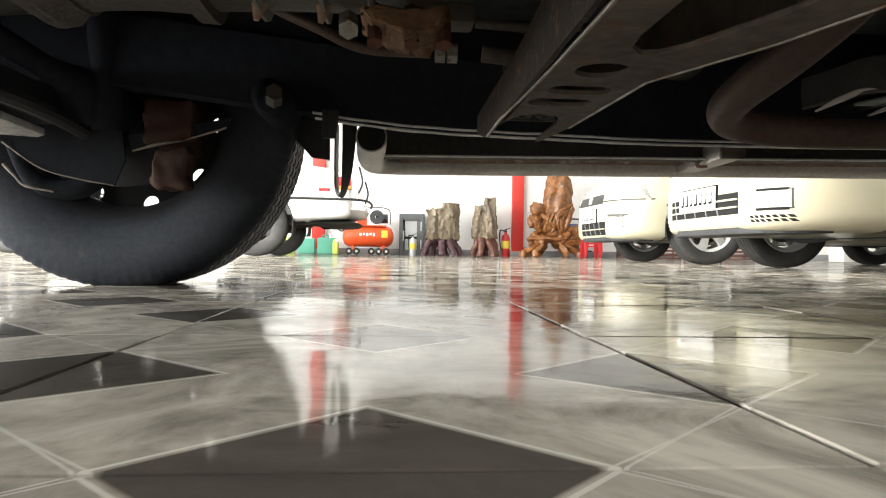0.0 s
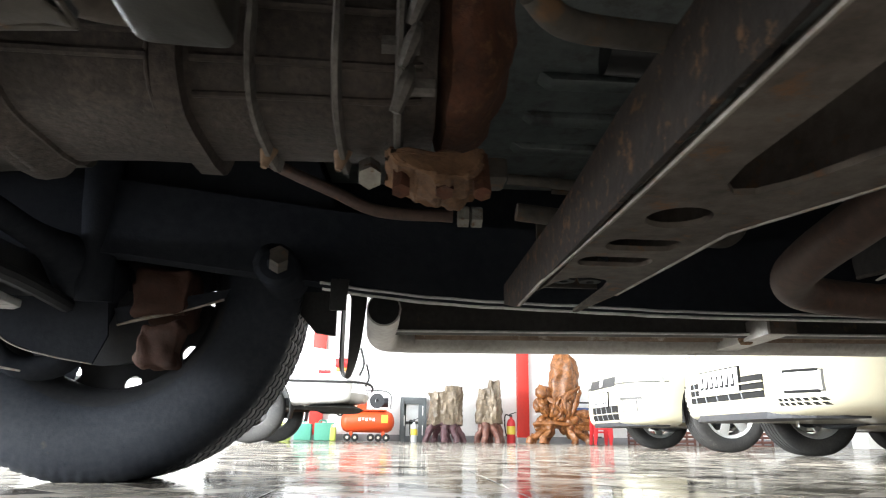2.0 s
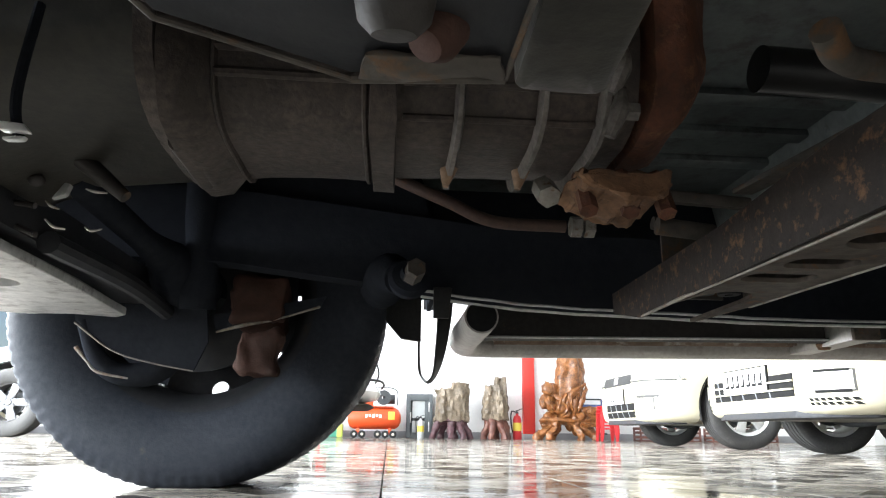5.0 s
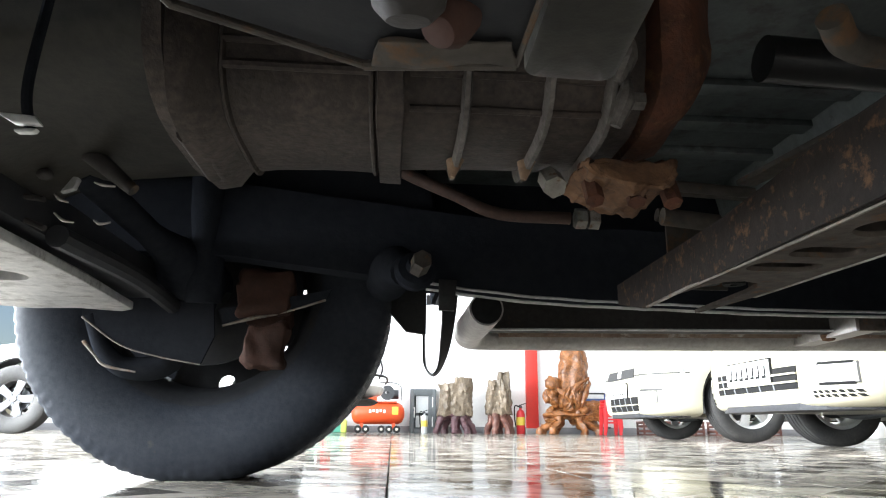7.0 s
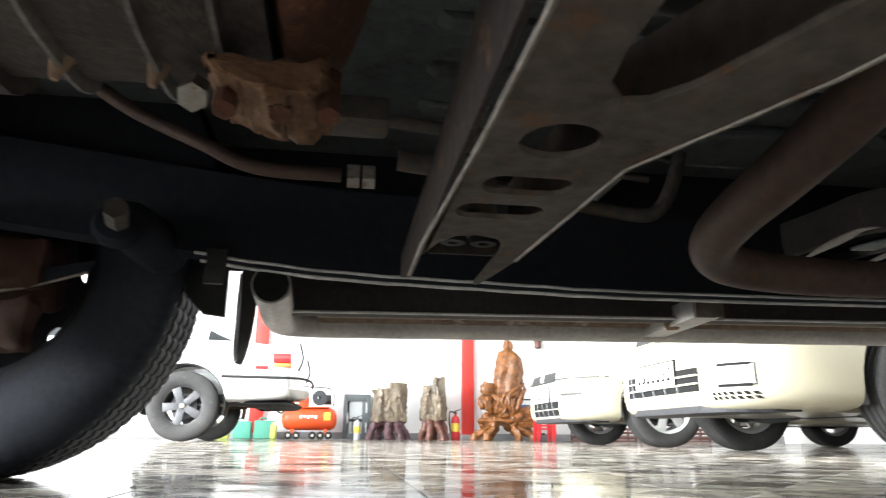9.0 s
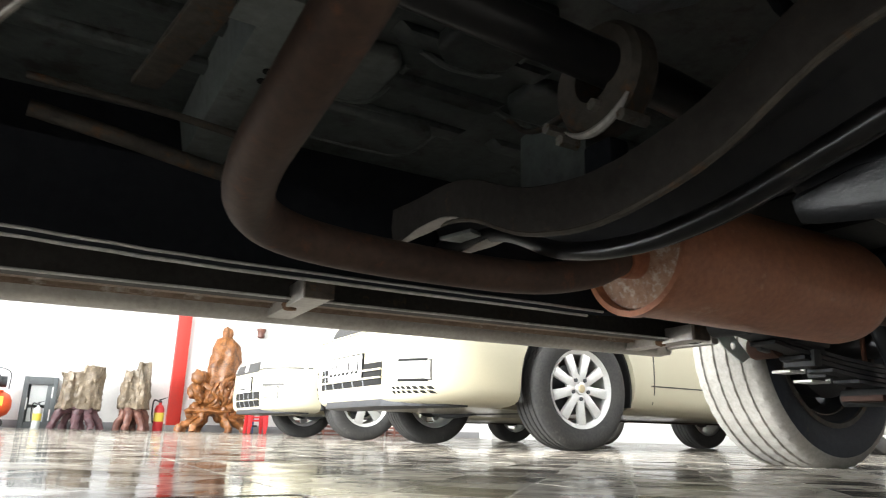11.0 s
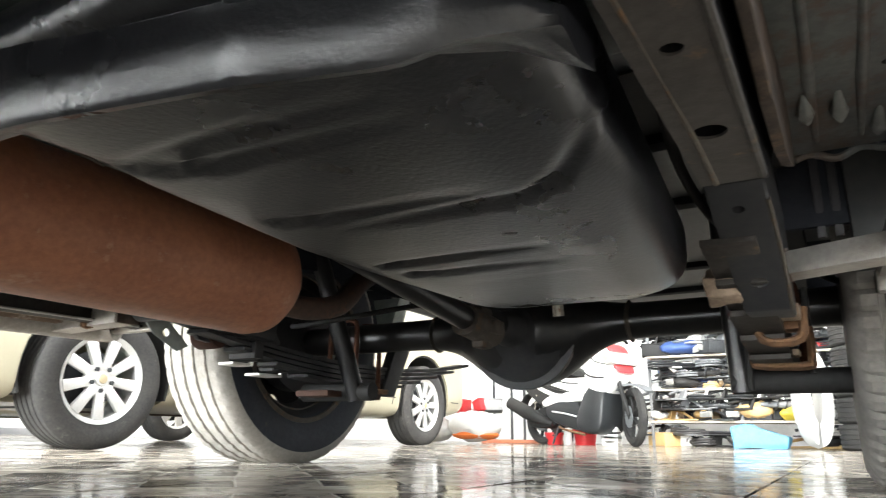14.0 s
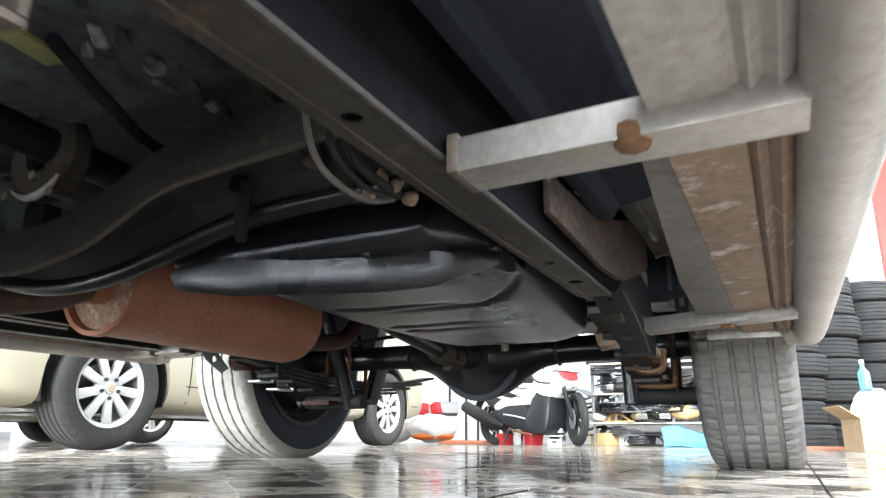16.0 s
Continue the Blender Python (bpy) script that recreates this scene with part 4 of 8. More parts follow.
part("heat_shield_lip", tube(B(), [(1.71, 0.118, 0.464), (1.75, 0.122, 0.46), (1.79, 0.132, 0.464)], [0.003, 0.0045, 0.003], seg=8, flat=0.6), M["crumple"], truck, "pale bent heat shield lip")
part("tailpipe", tube(B(), [(2.34, my - 0.03, mz - 0.04), (2.43, my - 0.05, mz - 0.045), (2.52, my - 0.06, mz - 0.02), (2.6, my - 0.06, mz + 0.05), (2.75, my - 0.05, mz + 0.12), (3.0, my - 0.02, mz + 0.13)], 0.024), M["exhaust"], truck)


# ---- arched second crossmember with pale edges
def strip(bm, pts, w, thick, side):
    """A flat band along a line; side gives its width direction."""
    line = smooth_line(pts, 6)
    s = Vector(side).normalized() * w / 2
    loft(bm, [[p - s, p + s, p + s + Vector((0, 0, thick)), p - s + Vector((0, 0, thick))] for p in line])
    return bm


REAR_Y = (-0.66, -0.49, -0.37, -0.28, -0.19, -0.09, 0.0, 0.08, 0.17, 0.23, 0.285, 0.36, 0.46)
REAR_Z = (0.364, 0.36, 0.354, 0.341, 0.316, 0.291, 0.281, 0.286, 0.306, 0.338, 0.36, 0.366, 0.372)
FRONT_Y = (-0.66, -0.52, -0.39, -0.29, -0.235, -0.177, -0.1, -0.037, 0.0, 0.045, 0.1, 0.15, 0.213, 0.29, 0.37, 0.46)
FRONT_Z = (0.386, 0.38, 0.37, 0.36, 0.336, 0.305, 0.288, 0.281, 0.281, 0.288, 0.299, 0.319, 0.35, 0.365, 0.366, 0.372)
rings, face, low_lip, front_lip = [], [], [], []
for y in np.linspace(-0.66, 0.46, 80).tolist():
    zr, zf = (float(sum(np.interp(y + d, *q) for d in (-0.025, 0.0, 0.025)) / 3) for q in ((REAR_Y, REAR_Z), (FRONT_Y, FRONT_Z)))
    x = 1.488 - 0.03 * y
    rings.append([(1.387, y, zf), (1.396, y, zf + 0.022), (1.406, y, zf + 0.044), (x - 0.022, y, zr + 0.05), (x - 0.01, y, zr + 0.026), (x - 0.006, y, zr), (x + 0.016, y, zr - 0.002), (x + 0.024, y, zr + 0.062), (1.38, y, zf + 0.054), (1.379, y, zf + 0.02)])
    face.append([(1.3775, y, zf + 0.002), (1.374, y, zf + 0.025), (1.376, y, zf + 0.056), (1.379, y, zf + 0.058), (1.3785, y, zf + 0.025), (1.381, y, zf + 0.002)])
    low_lip.append((x - 0.004, y, zr + 0.004))
    front_lip.append((1.381, y, zf))
second = part("crossmember", loft(B(), rings), M["black"], truck, "arched black pressed crossmember with rounded lips", smooth=60)
part("flange", tube(B(), low_lip, 0.0125, n=1, seg=12), M["black_sat"], second, "satin black rounded rear lip")
part("flange", tube(B(), front_lip, 0.0042, n=1, seg=8), M["dirty_steel"], second, "thin rubbed front lip")
part("front_face", rough_up(loft(B(), face), 0.001, 40), M["rail"], second, "dusty brown-black front wall")
part("tongue", tube(B(), [(1.352, 0.375, 0.347), (1.365, 0.33, 0.358), (1.38, 0.285, 0.366), (1.384, 0.24, 0.357)], [0.004, 0.012, 0.012, 0.004], seg=12, flat=0.3), M["alu"], second, "pale bare steel tongue")
part("tongue", tube(B(), [(1.447, 0.368, 0.34), (1.475, 0.325, 0.355), (1.503, 0.28, 0.366), (1.497, 0.21, 0.338)], [0.005, 0.017, 0.016, 0.005], seg=12, flat=0.3), M["alu"], second, "pale bare steel tongue")
part("gusset", prism(B(), [(1.395, 0.335), (1.43, 0.33), (1.435, 0.28), (1.41, 0.27)], 0.349, 0.355, "z", bevel=0.002), M["pan_pale"], second, "small pale gusset")
bm = prism(B(), [(-0.345, 0.395), (-0.318, 0.397), (-0.322, 0.365), (-0.33, 0.31), (-0.344, 0.308), (-0.343, 0.36)], 1.462, 1.47, "x", bevel=0.002)
part("strap", rough_up(subdivide(bm, 1), 0.002, 50), M["rubber"], second, "black strap hanging over the lip")
part("strap_bolt", cyl(B(), (1.464, -0.332, 0.382), (1.452, -0.332, 0.382), 0.011, seg=6), M["black_sat"], second)
part("hanger", tube(B(), [(1.56, -0.27, 0.47), (1.575, -0.255, 0.43), (1.6, -0.24, 0.37)], 0.009), M["rubber"], truck)
# ---- fuel tank
GROOVES = [[(1.71, -0.19), (1.75, -0.37), (1.735, -0.425), (1.69, -0.37)], [(1.63, -0.39), (1.69, -0.37), (1.7, -0.2)], [(1.88, -0.2), (1.9, -0.3), (1.93, -0.46), (1.915, -0.51), (1.85, -0.565)], [(2.10, -0.19), (2.08, -0.41)], [(2.155, -0.2), (2.17, -0.33), (2.19, -0.39), (2.24, -0.405), (2.42, -0.395)], [(2.5, -0.2), (2.53, -0.38)]]


def near_line(p, line):
    best = 9.0
    for a, b in zip(line, line[1:]):
        a, b = Vector(a), Vector(b)
        t = max(0, min(1, (p - a).dot(b - a) / (b - a).length_squared))
        best = min(best, (p - a - t * (b - a)).length)
    return best


def tank_ring(x, n=120):
    """Box section on the far side, a wide soft shoulder on the near side; a steep flat nose face, a rounded tail."""
    u = (x - 1.56) / 1.05
    back = min(1, max(0, (2.61 - x) / 0.22))
    bk = math.sqrt(1 - (1 - back) ** 2)
    top = min(1, max(0, (x - 1.545) / 0.16))
    zb = 0.06 * (1 - bk) + float(np.interp(x, [1.545, 1.55, 1.56, 1.58, 1.6], [0.325, 0.312, 0.305, 0.301, 0.30]))
    zt = float(np.interp(x, [1.545, 1.552, 1.565, 1.6, 1.65, 1.7], [0.326, 0.345, 0.362, 0.395, 0.425, 0.44])) - 0.05 * (1 - bk)
    y1 = -0.05 * (1 - bk) + float(np.interp(x, [1.56, 1.59, 1.62, 1.69, 1.75, 2.0, 2.2, 2.5], [-0.132, -0.135, -0.165, -0.165, -0.15, -0.122, -0.13, -0.15]))
    y0 = -0.60 + 0.085 * u + 0.13 * (1 - bk) + 0.05 * (1 - top)
    out = []
    for k in range(n):
        a = 2 * math.pi * (k + 0.5) / n
        c, s = math.cos(a), math.sin(a)
        e = 0.26 if c > 0 else 0.26 + 0.3 * min(1, -c * 2)
        out.append((x, (y0 + y1) / 2 + (y1 - y0) / 2 * math.copysign(abs(c) ** e, c), (zb + zt) / 2 + (zt - zb) / 2 * math.copysign(abs(s) ** e, s)))
    return out


xs = [1.5455, *np.linspace(1.5475, 1.64, 28), *np.linspace(1.65, 1.69, 5), *np.linspace(1.7, 2.44, 64), *np.linspace(2.45, 2.609, 22)]
bm = loft(B(), [tank_ring(x) for x in xs])
bm.normal_update()
for v in bm.verts:
    if v.co.z < 0.39:
        p = Vector((v.co.x, v.co.y))
        d = min(near_line(p, g) for g in GROOVES)
        low = max(0.0, min(1.0, (0.34 - v.co.z) / 0.03))
        v.co.z += 0.007 * math.exp(-((d / 0.0105) ** 4)) * low
        v.co.z -= 0.006 * low * max(0, 1 - abs(v.co.x - 2.02) / 0.1) * max(0, 1 - abs(v.co.y + 0.34) / 0.12)
tank = part("fuel_tank", bm, M["tank"], truck, "black moulded plastic fuel tank with pressed grooves", smooth=38)
nose = B()
rings = []
for y in np.linspace(-0.134, -0.6, 50).tolist():
    low = float(np.interp(-y, [0.134, 0.15, 0.25, 0.46, 0.53, 0.565, 0.6], [0.284, 0.279, 0.264, 0.2565, 0.264, 0.278, 0.302]))
    top = float(np.interp(-y, [0.134, 0.2, 0.4, 0.457, 0.565, 0.6], [0.305, 0.322, 0.322, 0.321, 0.306, 0.305]))
    back = float(np.interp(-y, [0.134, 0.3, 0.457, 0.565, 0.6], [0.0, 0.008, 0.03, 0.078, 0.125]))
    rings.append([(1.542 + back, y, top), (1.546 + back, y, (top + low) / 2), (1.5505 + back, y, low + 0.004), (1.5545 + back, y, low), (1.562 + back, y, low + 0.002), (1.59 + back, y, 0.298), (1.62 + back, y, 0.306), (1.61 + back, y, top + 0.02), (1.57 + back, y, top + 0.018), (1.55 + back, y, top + 0.008)])
loft(nose, rings)
part("tank_nose", nose, M["tank"], tank, "smooth flat front lip of the tank", smooth=50)
part("moulding_fin", prism(B(), [(-0.452, 0.3), (-0.446, 0.335), (-0.462, 0.338), (-0.467, 0.3)], 1.562, 1.59, "x", bevel=0.004, seg=3), M["tank"], tank, "short moulded fin")
part("drain_bolt", cyl(B(), (2.575, -0.26, 0.325), (2.58, -0.26, 0.302), 0.011, seg=8), M["bolt"], tank)
part("tank_seam", tube(B(), [(x, -0.112 - 0.02 * max(0, (1.68 - x) / 0.12), 0.39) for x in np.linspace(1.6, 2.5, 12)], 0.006, seg=8), M["tank"], tank)
# hoses and wiring over the tank
for k, (dy, dz) in enumerate(((0, 0), (0.02, -0.008), (-0.015, 0.012))):
    part("hose", tube(B(), [(1.40, -0.5 + dy, 0.46 + dz), (1.44, -0.48 + dy, 0.42 + dz), (1.54, -0.45 + dy, 0.395 + dz), (1.62, -0.47 + dy, 0.40 + dz), (1.72, -0.5 + dy, 0.43 + dz)], 0.006 + 0.002 * k, seg=10), M["rubber" if k == 1 else "hose_grey"], truck)
for x, y, z in ((1.55, -0.44, 0.395), (1.6, -0.47, 0.4), (1.66, -0.5, 0.41)):
    part("hose_clip", box(B(), (x, y, z), (0.03, 0.035, 0.018), pose(0, 0, 0, 0, 0, 0), bevel=0.004), M["xmember"], truck)
# ---- centre bearing of the propeller shaft, brackets and lines under the floor
bearing = part("centre_bearing", lathe(B(), [(0.03, -0.02), (0.062, -0.02), (0.068, -0.012), (0.068, 0.012), (0.062, 0.02), (0.03, 0.02)], pose(1.422, 0.0, 0.467, 0, 90), 36, closed=True), M["dirty_steel"], truck, "dusty centre bearing ring")
# tapering pale arc laid on the ring as its highlight
part("ring_glint", tube(B(), [(1.4, 0.07 * math.sin(a), 0.467 - 0.0695 * math.cos(a)) for a in np.linspace(-0.9, 0.75, 12).tolist()], [0.002, 0.005, 0.006, 0.004, 0.001], n=1, seg=8), M["edge"], bearing, "bright arc for the highlight on the ring")
for y, z in ((-0.006, 0.428), (0.075, 0.43), (0.05, 0.405), (-0.05, 0.398)):
    part("bolt", cyl(B(), (1.393, y, z), (1.43, y, z), 0.0075, seg=6), M["bolt"], bearing, "pale bolt")
part("hanger_plate", box(B(), (1.435, 0.1, 0.405), (0.03, 0.13, 0.11), bevel=0.006), M["pan_green"], bearing, "grey-green bearing hanger plate")
part("hanger_block", box(B(), (1.43, 0.012, 0.37), (0.03, 0.045, 0.05), bevel=0.006), M["matte"], bearing)
part("strap", tube(B(), [(1.43, 0.2, 0.5), (1.42, 0.15, 0.462), (1.415, 0.1, 0.447), (1.41, 0.06, 0.445)], 0.006, flat=0.6, seg=10), M["dirty_steel"], bearing, "pale curved strap")
part("bracket", prism(B(), [(1.165, -0.31), (1.235, -0.3), (1.23, -0.27), (1.16, -0.28)], 0.447, 0.452, "z", bevel=0.001), M["yellow_green"], truck, "yellow-green plated bracket")
part("cable", tube(B(), [(1.2, -0.32, 0.45), (1.3, -0.28, 0.435), (1.42, -0.22, 0.44), (1.56, -0.2, 0.455)], 0.0075, seg=10), M["matte"], truck, "black cable")
for dy, r_ in ((0.0, 0.006), (0.022, 0.008), (0.045, 0.005)):
    part("fuel_line", tube(B(), [(0.9, -0.46 + dy, 0.5), (1.15, -0.45 + dy, 0.49), (1.35, -0.46 + dy, 0.475), (1.5, -0.48 + dy, 0.44)], r_, seg=10), M["dirty_steel"], truck)
bm = prism(B(), [(1.02, 0.53), (1.1, 0.475), (1.36, 0.47), (1.46, 0.52), (1.46, 0.59), (1.02, 0.59)], -0.44, -0.1, "y", bevel=0.01)
bmesh.ops.subdivide_edges(bm, edges=list(bm.edges), cuts=6, use_grid_fill=True)
rough_up(bm, 0.006, 16)
part("shield_panel", bm, M["foil"], truck, "dull blue-grey crinkled heat shield", smooth=60)
for k, (x, y, w, d, turn) in enumerate(((1.224, -0.357, 0.035, 0.018, 20), (1.246, -0.364, 0.022, 0.028, -15), (1.282, -0.364, 0.03, 0.016, 35), (1.3, -0.35, 0.02, 0.03, 10), (1.322, -0.34, 0.034, 0.018, -30), (1.358, -0.349, 0.05, 0.012, 25), (1.385, -0.35, 0.022, 0.02, 0), (1.41, -0.348, 0.05, 0.014, 22), (1.436, -0.345, 0.03, 0.02, 40), (1.24, -0.318, 0.03, 0.014, 50), (1.451, -0.239, 0.028, 0.01, 0))):
    bm = subdivide(box(B(), (0, 0, 0), (w, d, 0.016)), 2)
    rough_up(bm, 0.005, 70, k)
    part("bracket", bm, M["foil"] if k % 3 else M["crumple"], truck, "crinkled metal bracket", m=pose(x, y, 0.455 + 0.006 * (k % 2), 15 * (k % 3), 10, turn))
for x, y, z in ((1.47, -0.44, 0.4), (1.52, -0.43, 0.405), (1.5, -0.47, 0.385), (1.58, -0.455, 0.39)):
    part("connector", box(B(), (x, y, z), (0.03, 0.018, 0.014), pose(0, 0, 0), bevel=0.003), M["xmember"], truck, "dusty wiring connector")
part("hose", tube(B(), [(1.38, -0.55, 0.44), (1.4, -0.53, 0.385), (1.45, -0.5, 0.37), (1.52, -0.47, 0.38), (1.6, -0.46, 0.4)], 0.008, seg=10), M["rubber"], truck)
# wiring and hoses that hang beside the near rail
for pts, r_, mat in (([(1.24, -0.6, 0.4), (1.258, -0.592, 0.335), (1.28, -0.59, 0.303), (1.32, -0.588, 0.293), (1.38, -0.58, 0.3), (1.46, -0.56, 0.33)], 0.0032, "hose_grey"),
                     ([(1.27, -0.6, 0.4), (1.288, -0.592, 0.345), (1.303, -0.59, 0.32), (1.33, -0.59, 0.308), (1.38, -0.585, 0.308), (1.47, -0.565, 0.335)], 0.003, "rubber"),
                     ([(1.29, -0.605, 0.41), (1.305, -0.597, 0.35), (1.34, -0.59, 0.325), (1.42, -0.58, 0.325), (1.5, -0.56, 0.35)], 0.005, "rubber")):
    part("hose", tube(B(), pts, r_, seg=10), M[mat], truck)
for k, (x, z) in enumerate(((1.405, 0.335), (1.425, 0.33), (1.44, 0.338), (1.455, 0.325), (1.38, 0.306))):
    bm = subdivide(box(B(), (0, 0, 0), (0.016, 0.014, 0.02)), 2)
    rough_up(bm, 0.004, 70, k)
    part("connector", bm, M["tan_dust"], truck, "tan dusty wiring clip").matrix_basis = pose(x, -0.578 - 0.004 * (k % 2), z, 20 * k, 15 * k)
# ---- propeller shaft and rear axle
shaft = part("propeller_shaft", tube(B(), [(0.78, -0.02, 0.5), (1.5, -0.02, 0.47), (1.56, -0.022, 0.462), (2.68, -0.035, 0.315)], [0.026, 0.026, 0.026, 0.026], seg=28, n=1), M["black_sat"], truck, "black propeller shaft")
bm = cyl(B(), (2.62, -0.035, 0.318), (2.74, -0.04, 0.305), 0.034, seg=24)
box(bm, (2.7, -0.037, 0.31), (0.05, 0.09, 0.03), bevel=0.008)
box(bm, (2.7, -0.037, 0.31), (0.05, 0.03, 0.09), bevel=0.008)
part("universal_joint", bm, M["dirty_steel"], shaft, "dusty universal joint")
ys = np.linspace(-0.74, 0.69, 64).tolist()
bm = tube(B(), [(RX, y, 0.345 - 0.012 * math.exp(-(((y + 0.04) / 0.16) ** 2))) for y in ys], [0.041 + 0.094 * math.exp(-((abs(y + 0.04) / 0.155) ** 2.6)) for y in ys], seg=32, n=1)
axle = part("rear_axle", bm, M["black_sat"], truck, "satin black rear axle")
for y in (-0.3, 0.22):
    part("weld_ring", lathe(B(), [(0.043, -0.006), (0.05, 0.0), (0.043, 0.006)], pose(RX, y, 0.344, 90), 28, closed=True), M["dirty_steel"], axle)
bm = lathe(B(), [(0, 0.19), (0.03, 0.185), (0.036, 0.15), (0.045, 0.115), (0.075, 0.09), (0.115, 0.062), (0.12, 0.05), (0.138, 0.048), (0.138, 0.03), (0.128, 0.0), (0, 0)], pose(RX - 0.02, -0.05, 0.325, 0, -90, 0), 40)
diff = part("differential", bm, M["black"], axle, "black differential housing")
for k in range(10):
    a = 2 * math.pi * k / 10
    part("bolt", cyl(B(), (RX - 0.056, -0.05 + 0.116 * math.cos(a), 0.325 + 0.116 * math.sin(a)), (RX - 0.04, -0.05 + 0.116 * math.cos(a), 0.325 + 0.116 * math.sin(a)), 0.008, seg=6), M["black_sat"], axle)


def leaf_spring(y, mat):
    sp = None
    for k in range(5):
        half = 0.66 - 0.11 * k
        pts = [(RX - 0.02 + t * half, 0.262 - 0.0125 * k + 0.06 * (t * half / 0.66) ** 2) for t in np.linspace(-1, 1, 15)]
        bm = prism(B(), pts + [(x, z + 0.0095) for x, z in pts[::-1]], y - 0.034, y + 0.034, "y", bevel=0.001, seg=1)
        o = part("leaf_spring" if sp is None else "leaf", bm, M[mat], truck if sp is None else sp, "stack of dusty steel spring leaves" if sp is None else "")
        sp = sp or o
    for dx in (-0.055, 0.055):
        bm = tube(B(), [(RX + dx, y - 0.045, 0.185), (RX + dx, y - 0.045, 0.36), (RX + dx, y - 0.03, 0.39), (RX + dx, y + 0.03, 0.39), (RX + dx, y + 0.045, 0.36), (RX + dx, y + 0.045, 0.185)], 0.007, seg=10, n=4)
        part("u_bolt", bm, M["rust"], sp)
    part("spring_plate", box(B(), (RX, y, 0.2), (0.17, 0.125, 0.014), bevel=0.004), M["rust_pale"], sp, "rusty clamping plate")
    if y > 0:
        part("spring_clip", box(B(), (RX - 0.42, y, 0.268), (0.03, 0.085, 0.04), bevel=0.004), M["black"], sp, "black leaf clip")
        part("spring_eye", cyl(B(), (RX - 0.68, y - 0.045, 0.33), (RX - 0.68, y + 0.045, 0.33), 0.028, seg=20), M["black"], sp)
    return sp


leaf_spring(-0.605, "rail")
leaf_spring(0.5, "black")
# near spring hanger: black plate with punched holes, then the rusty buffer under it
bm = prism(B(), [(2.13, 0.376), (2.2, 0.352), (2.281, 0.326), (2.38, 0.291), (2.45, 0.263), (2.53, 0.262), (2.545, 0.3), (2.5, 0.42), (2.2, 0.48)], -0.663, -0.597, "y", bevel=0.006)
tool = B()
for x, rr in ((2.213, 0.0075), (2.281, 0.0085), (2.38, 0.012)):
    cyl(tool, (x, -0.628, 0.25), (x, -0.628, 0.38), rr, seg=14)
part("spring_hanger", cut(bm, tool), M["black"], truck, "black spring hanger with punched holes")
part("hanger_edge", tube(B(), [(2.2, -0.662, 0.353), (2.281, -0.6635, 0.327), (2.38, -0.6635, 0.292), (2.45, -0.662, 0.264)], 0.003, seg=8), M["dirty_steel"], truck, "rubbed hanger edge")
bm = subdivide(prism(B(), [(2.385, 0.305), (2.4, 0.28), (2.44, 0.272), (2.47, 0.29), (2.46, 0.318), (2.42, 0.325)], -0.6, -0.553, "y", bevel=0.005), 1)
part("shackle", rough_up(bm, 0.006, 45), M["tan_dust"], truck, "tan dusty lump of a shackle")
bm = prism(B(), [(2.42, 0.5), (2.45, 0.3), (2.56, 0.29), (2.6, 0.5)], 0.44, 0.52, "y", bevel=0.008)
part("spring_hanger", bm, M["black"], truck, "black spring hanger")
for y in (-0.64, 0.47):
    damper = part("damper", cyl(B(), (RX - 0.1, y + (0.1 if y < 0 else -0.06), 0.17), (RX - 0.12 if y < 0 else RX - 0.22, y + (0.11 if y < 0 else 0.0), 0.55), 0.024, seg=20), M["black_sat"], truck, "black damper")
    part("lower_eye", cyl(B(), (RX - 0.1, y - 0.11, 0.19), (RX - 0.1, y + 0.12, 0.19), 0.024, seg=20), M["rubber"], damper)
part("brake_stay", box(B(), (RX - 0.06, 0.5, 0.184), (0.24, 0.11, 0.016), bevel=0.004), M["rust_dark"], truck, "rusty plate under the spring")
bm = prism(B(), [(2.26, 0.335), (2.33, 0.33), (2.405, 0.268), (2.375, 0.252), (2.31, 0.285)], 0.552, 0.556, "y", bevel=0.001)
tool = cyl(B(), (2.342, 0.5, 0.29), (2.342, 0.6, 0.29), 0.009, seg=14)
hanger = part("spring_hanger", cut(bm, tool), M["mint"], truck, "pale mint bracket with a punched hole")
part("bush", lathe(B(), [(0.008, -0.035), (0.026, -0.035), (0.029, -0.028), (0.029, 0.028), (0.026, 0.035), (0.008, 0.035)], pose(2.455, 0.545, 0.295, 90), 24, closed=True), M["rust_dark"], hanger, "brown rubber bush")
part("hanger_side", prism(B(), [(2.36, 0.34), (2.4, 0.28), (2.58, 0.262), (2.66, 0.3), (2.62, 0.36)], 0.515, 0.53, "y", bevel=0.004), M["black"], hanger)
for x, z, w in ((2.545, 0.24, 0.06), (2.64, 0.221, 0.075)):
    part("clip", box(B(), (x, 0.55, z), (w, 0.05, 0.007), bevel=0.002), M["edge"], hanger, "bright folded clip")
    part("clip", box(B(), (x + w / 2, 0.528, z + 0.032), (0.006, 0.012, 0.07), bevel=0.002), M["edge"], hanger)
    part("block", box(B(), (x + 0.012, 0.525, z + 0.035), (w * 0.8, 0.05, 0.055), bevel=0.006), M["black"], hanger)
part("damper_bracket", prism(B(), [(3.03, 0.19), (3.095, 0.19), (3.18, 0.345), (3.1, 0.345)], 0.455, 0.49, "y", bevel=0.005), M["black"], truck, "black damper bracket")
part("bump_stop", prism(B(), [(0.5, 0.405), (0.552, 0.405), (0.575, 0.5), (0.47, 0.5)], 3.13, 3.19, "x", bevel=0.006), M["mint"], truck, "pale mint bump stop bracket")
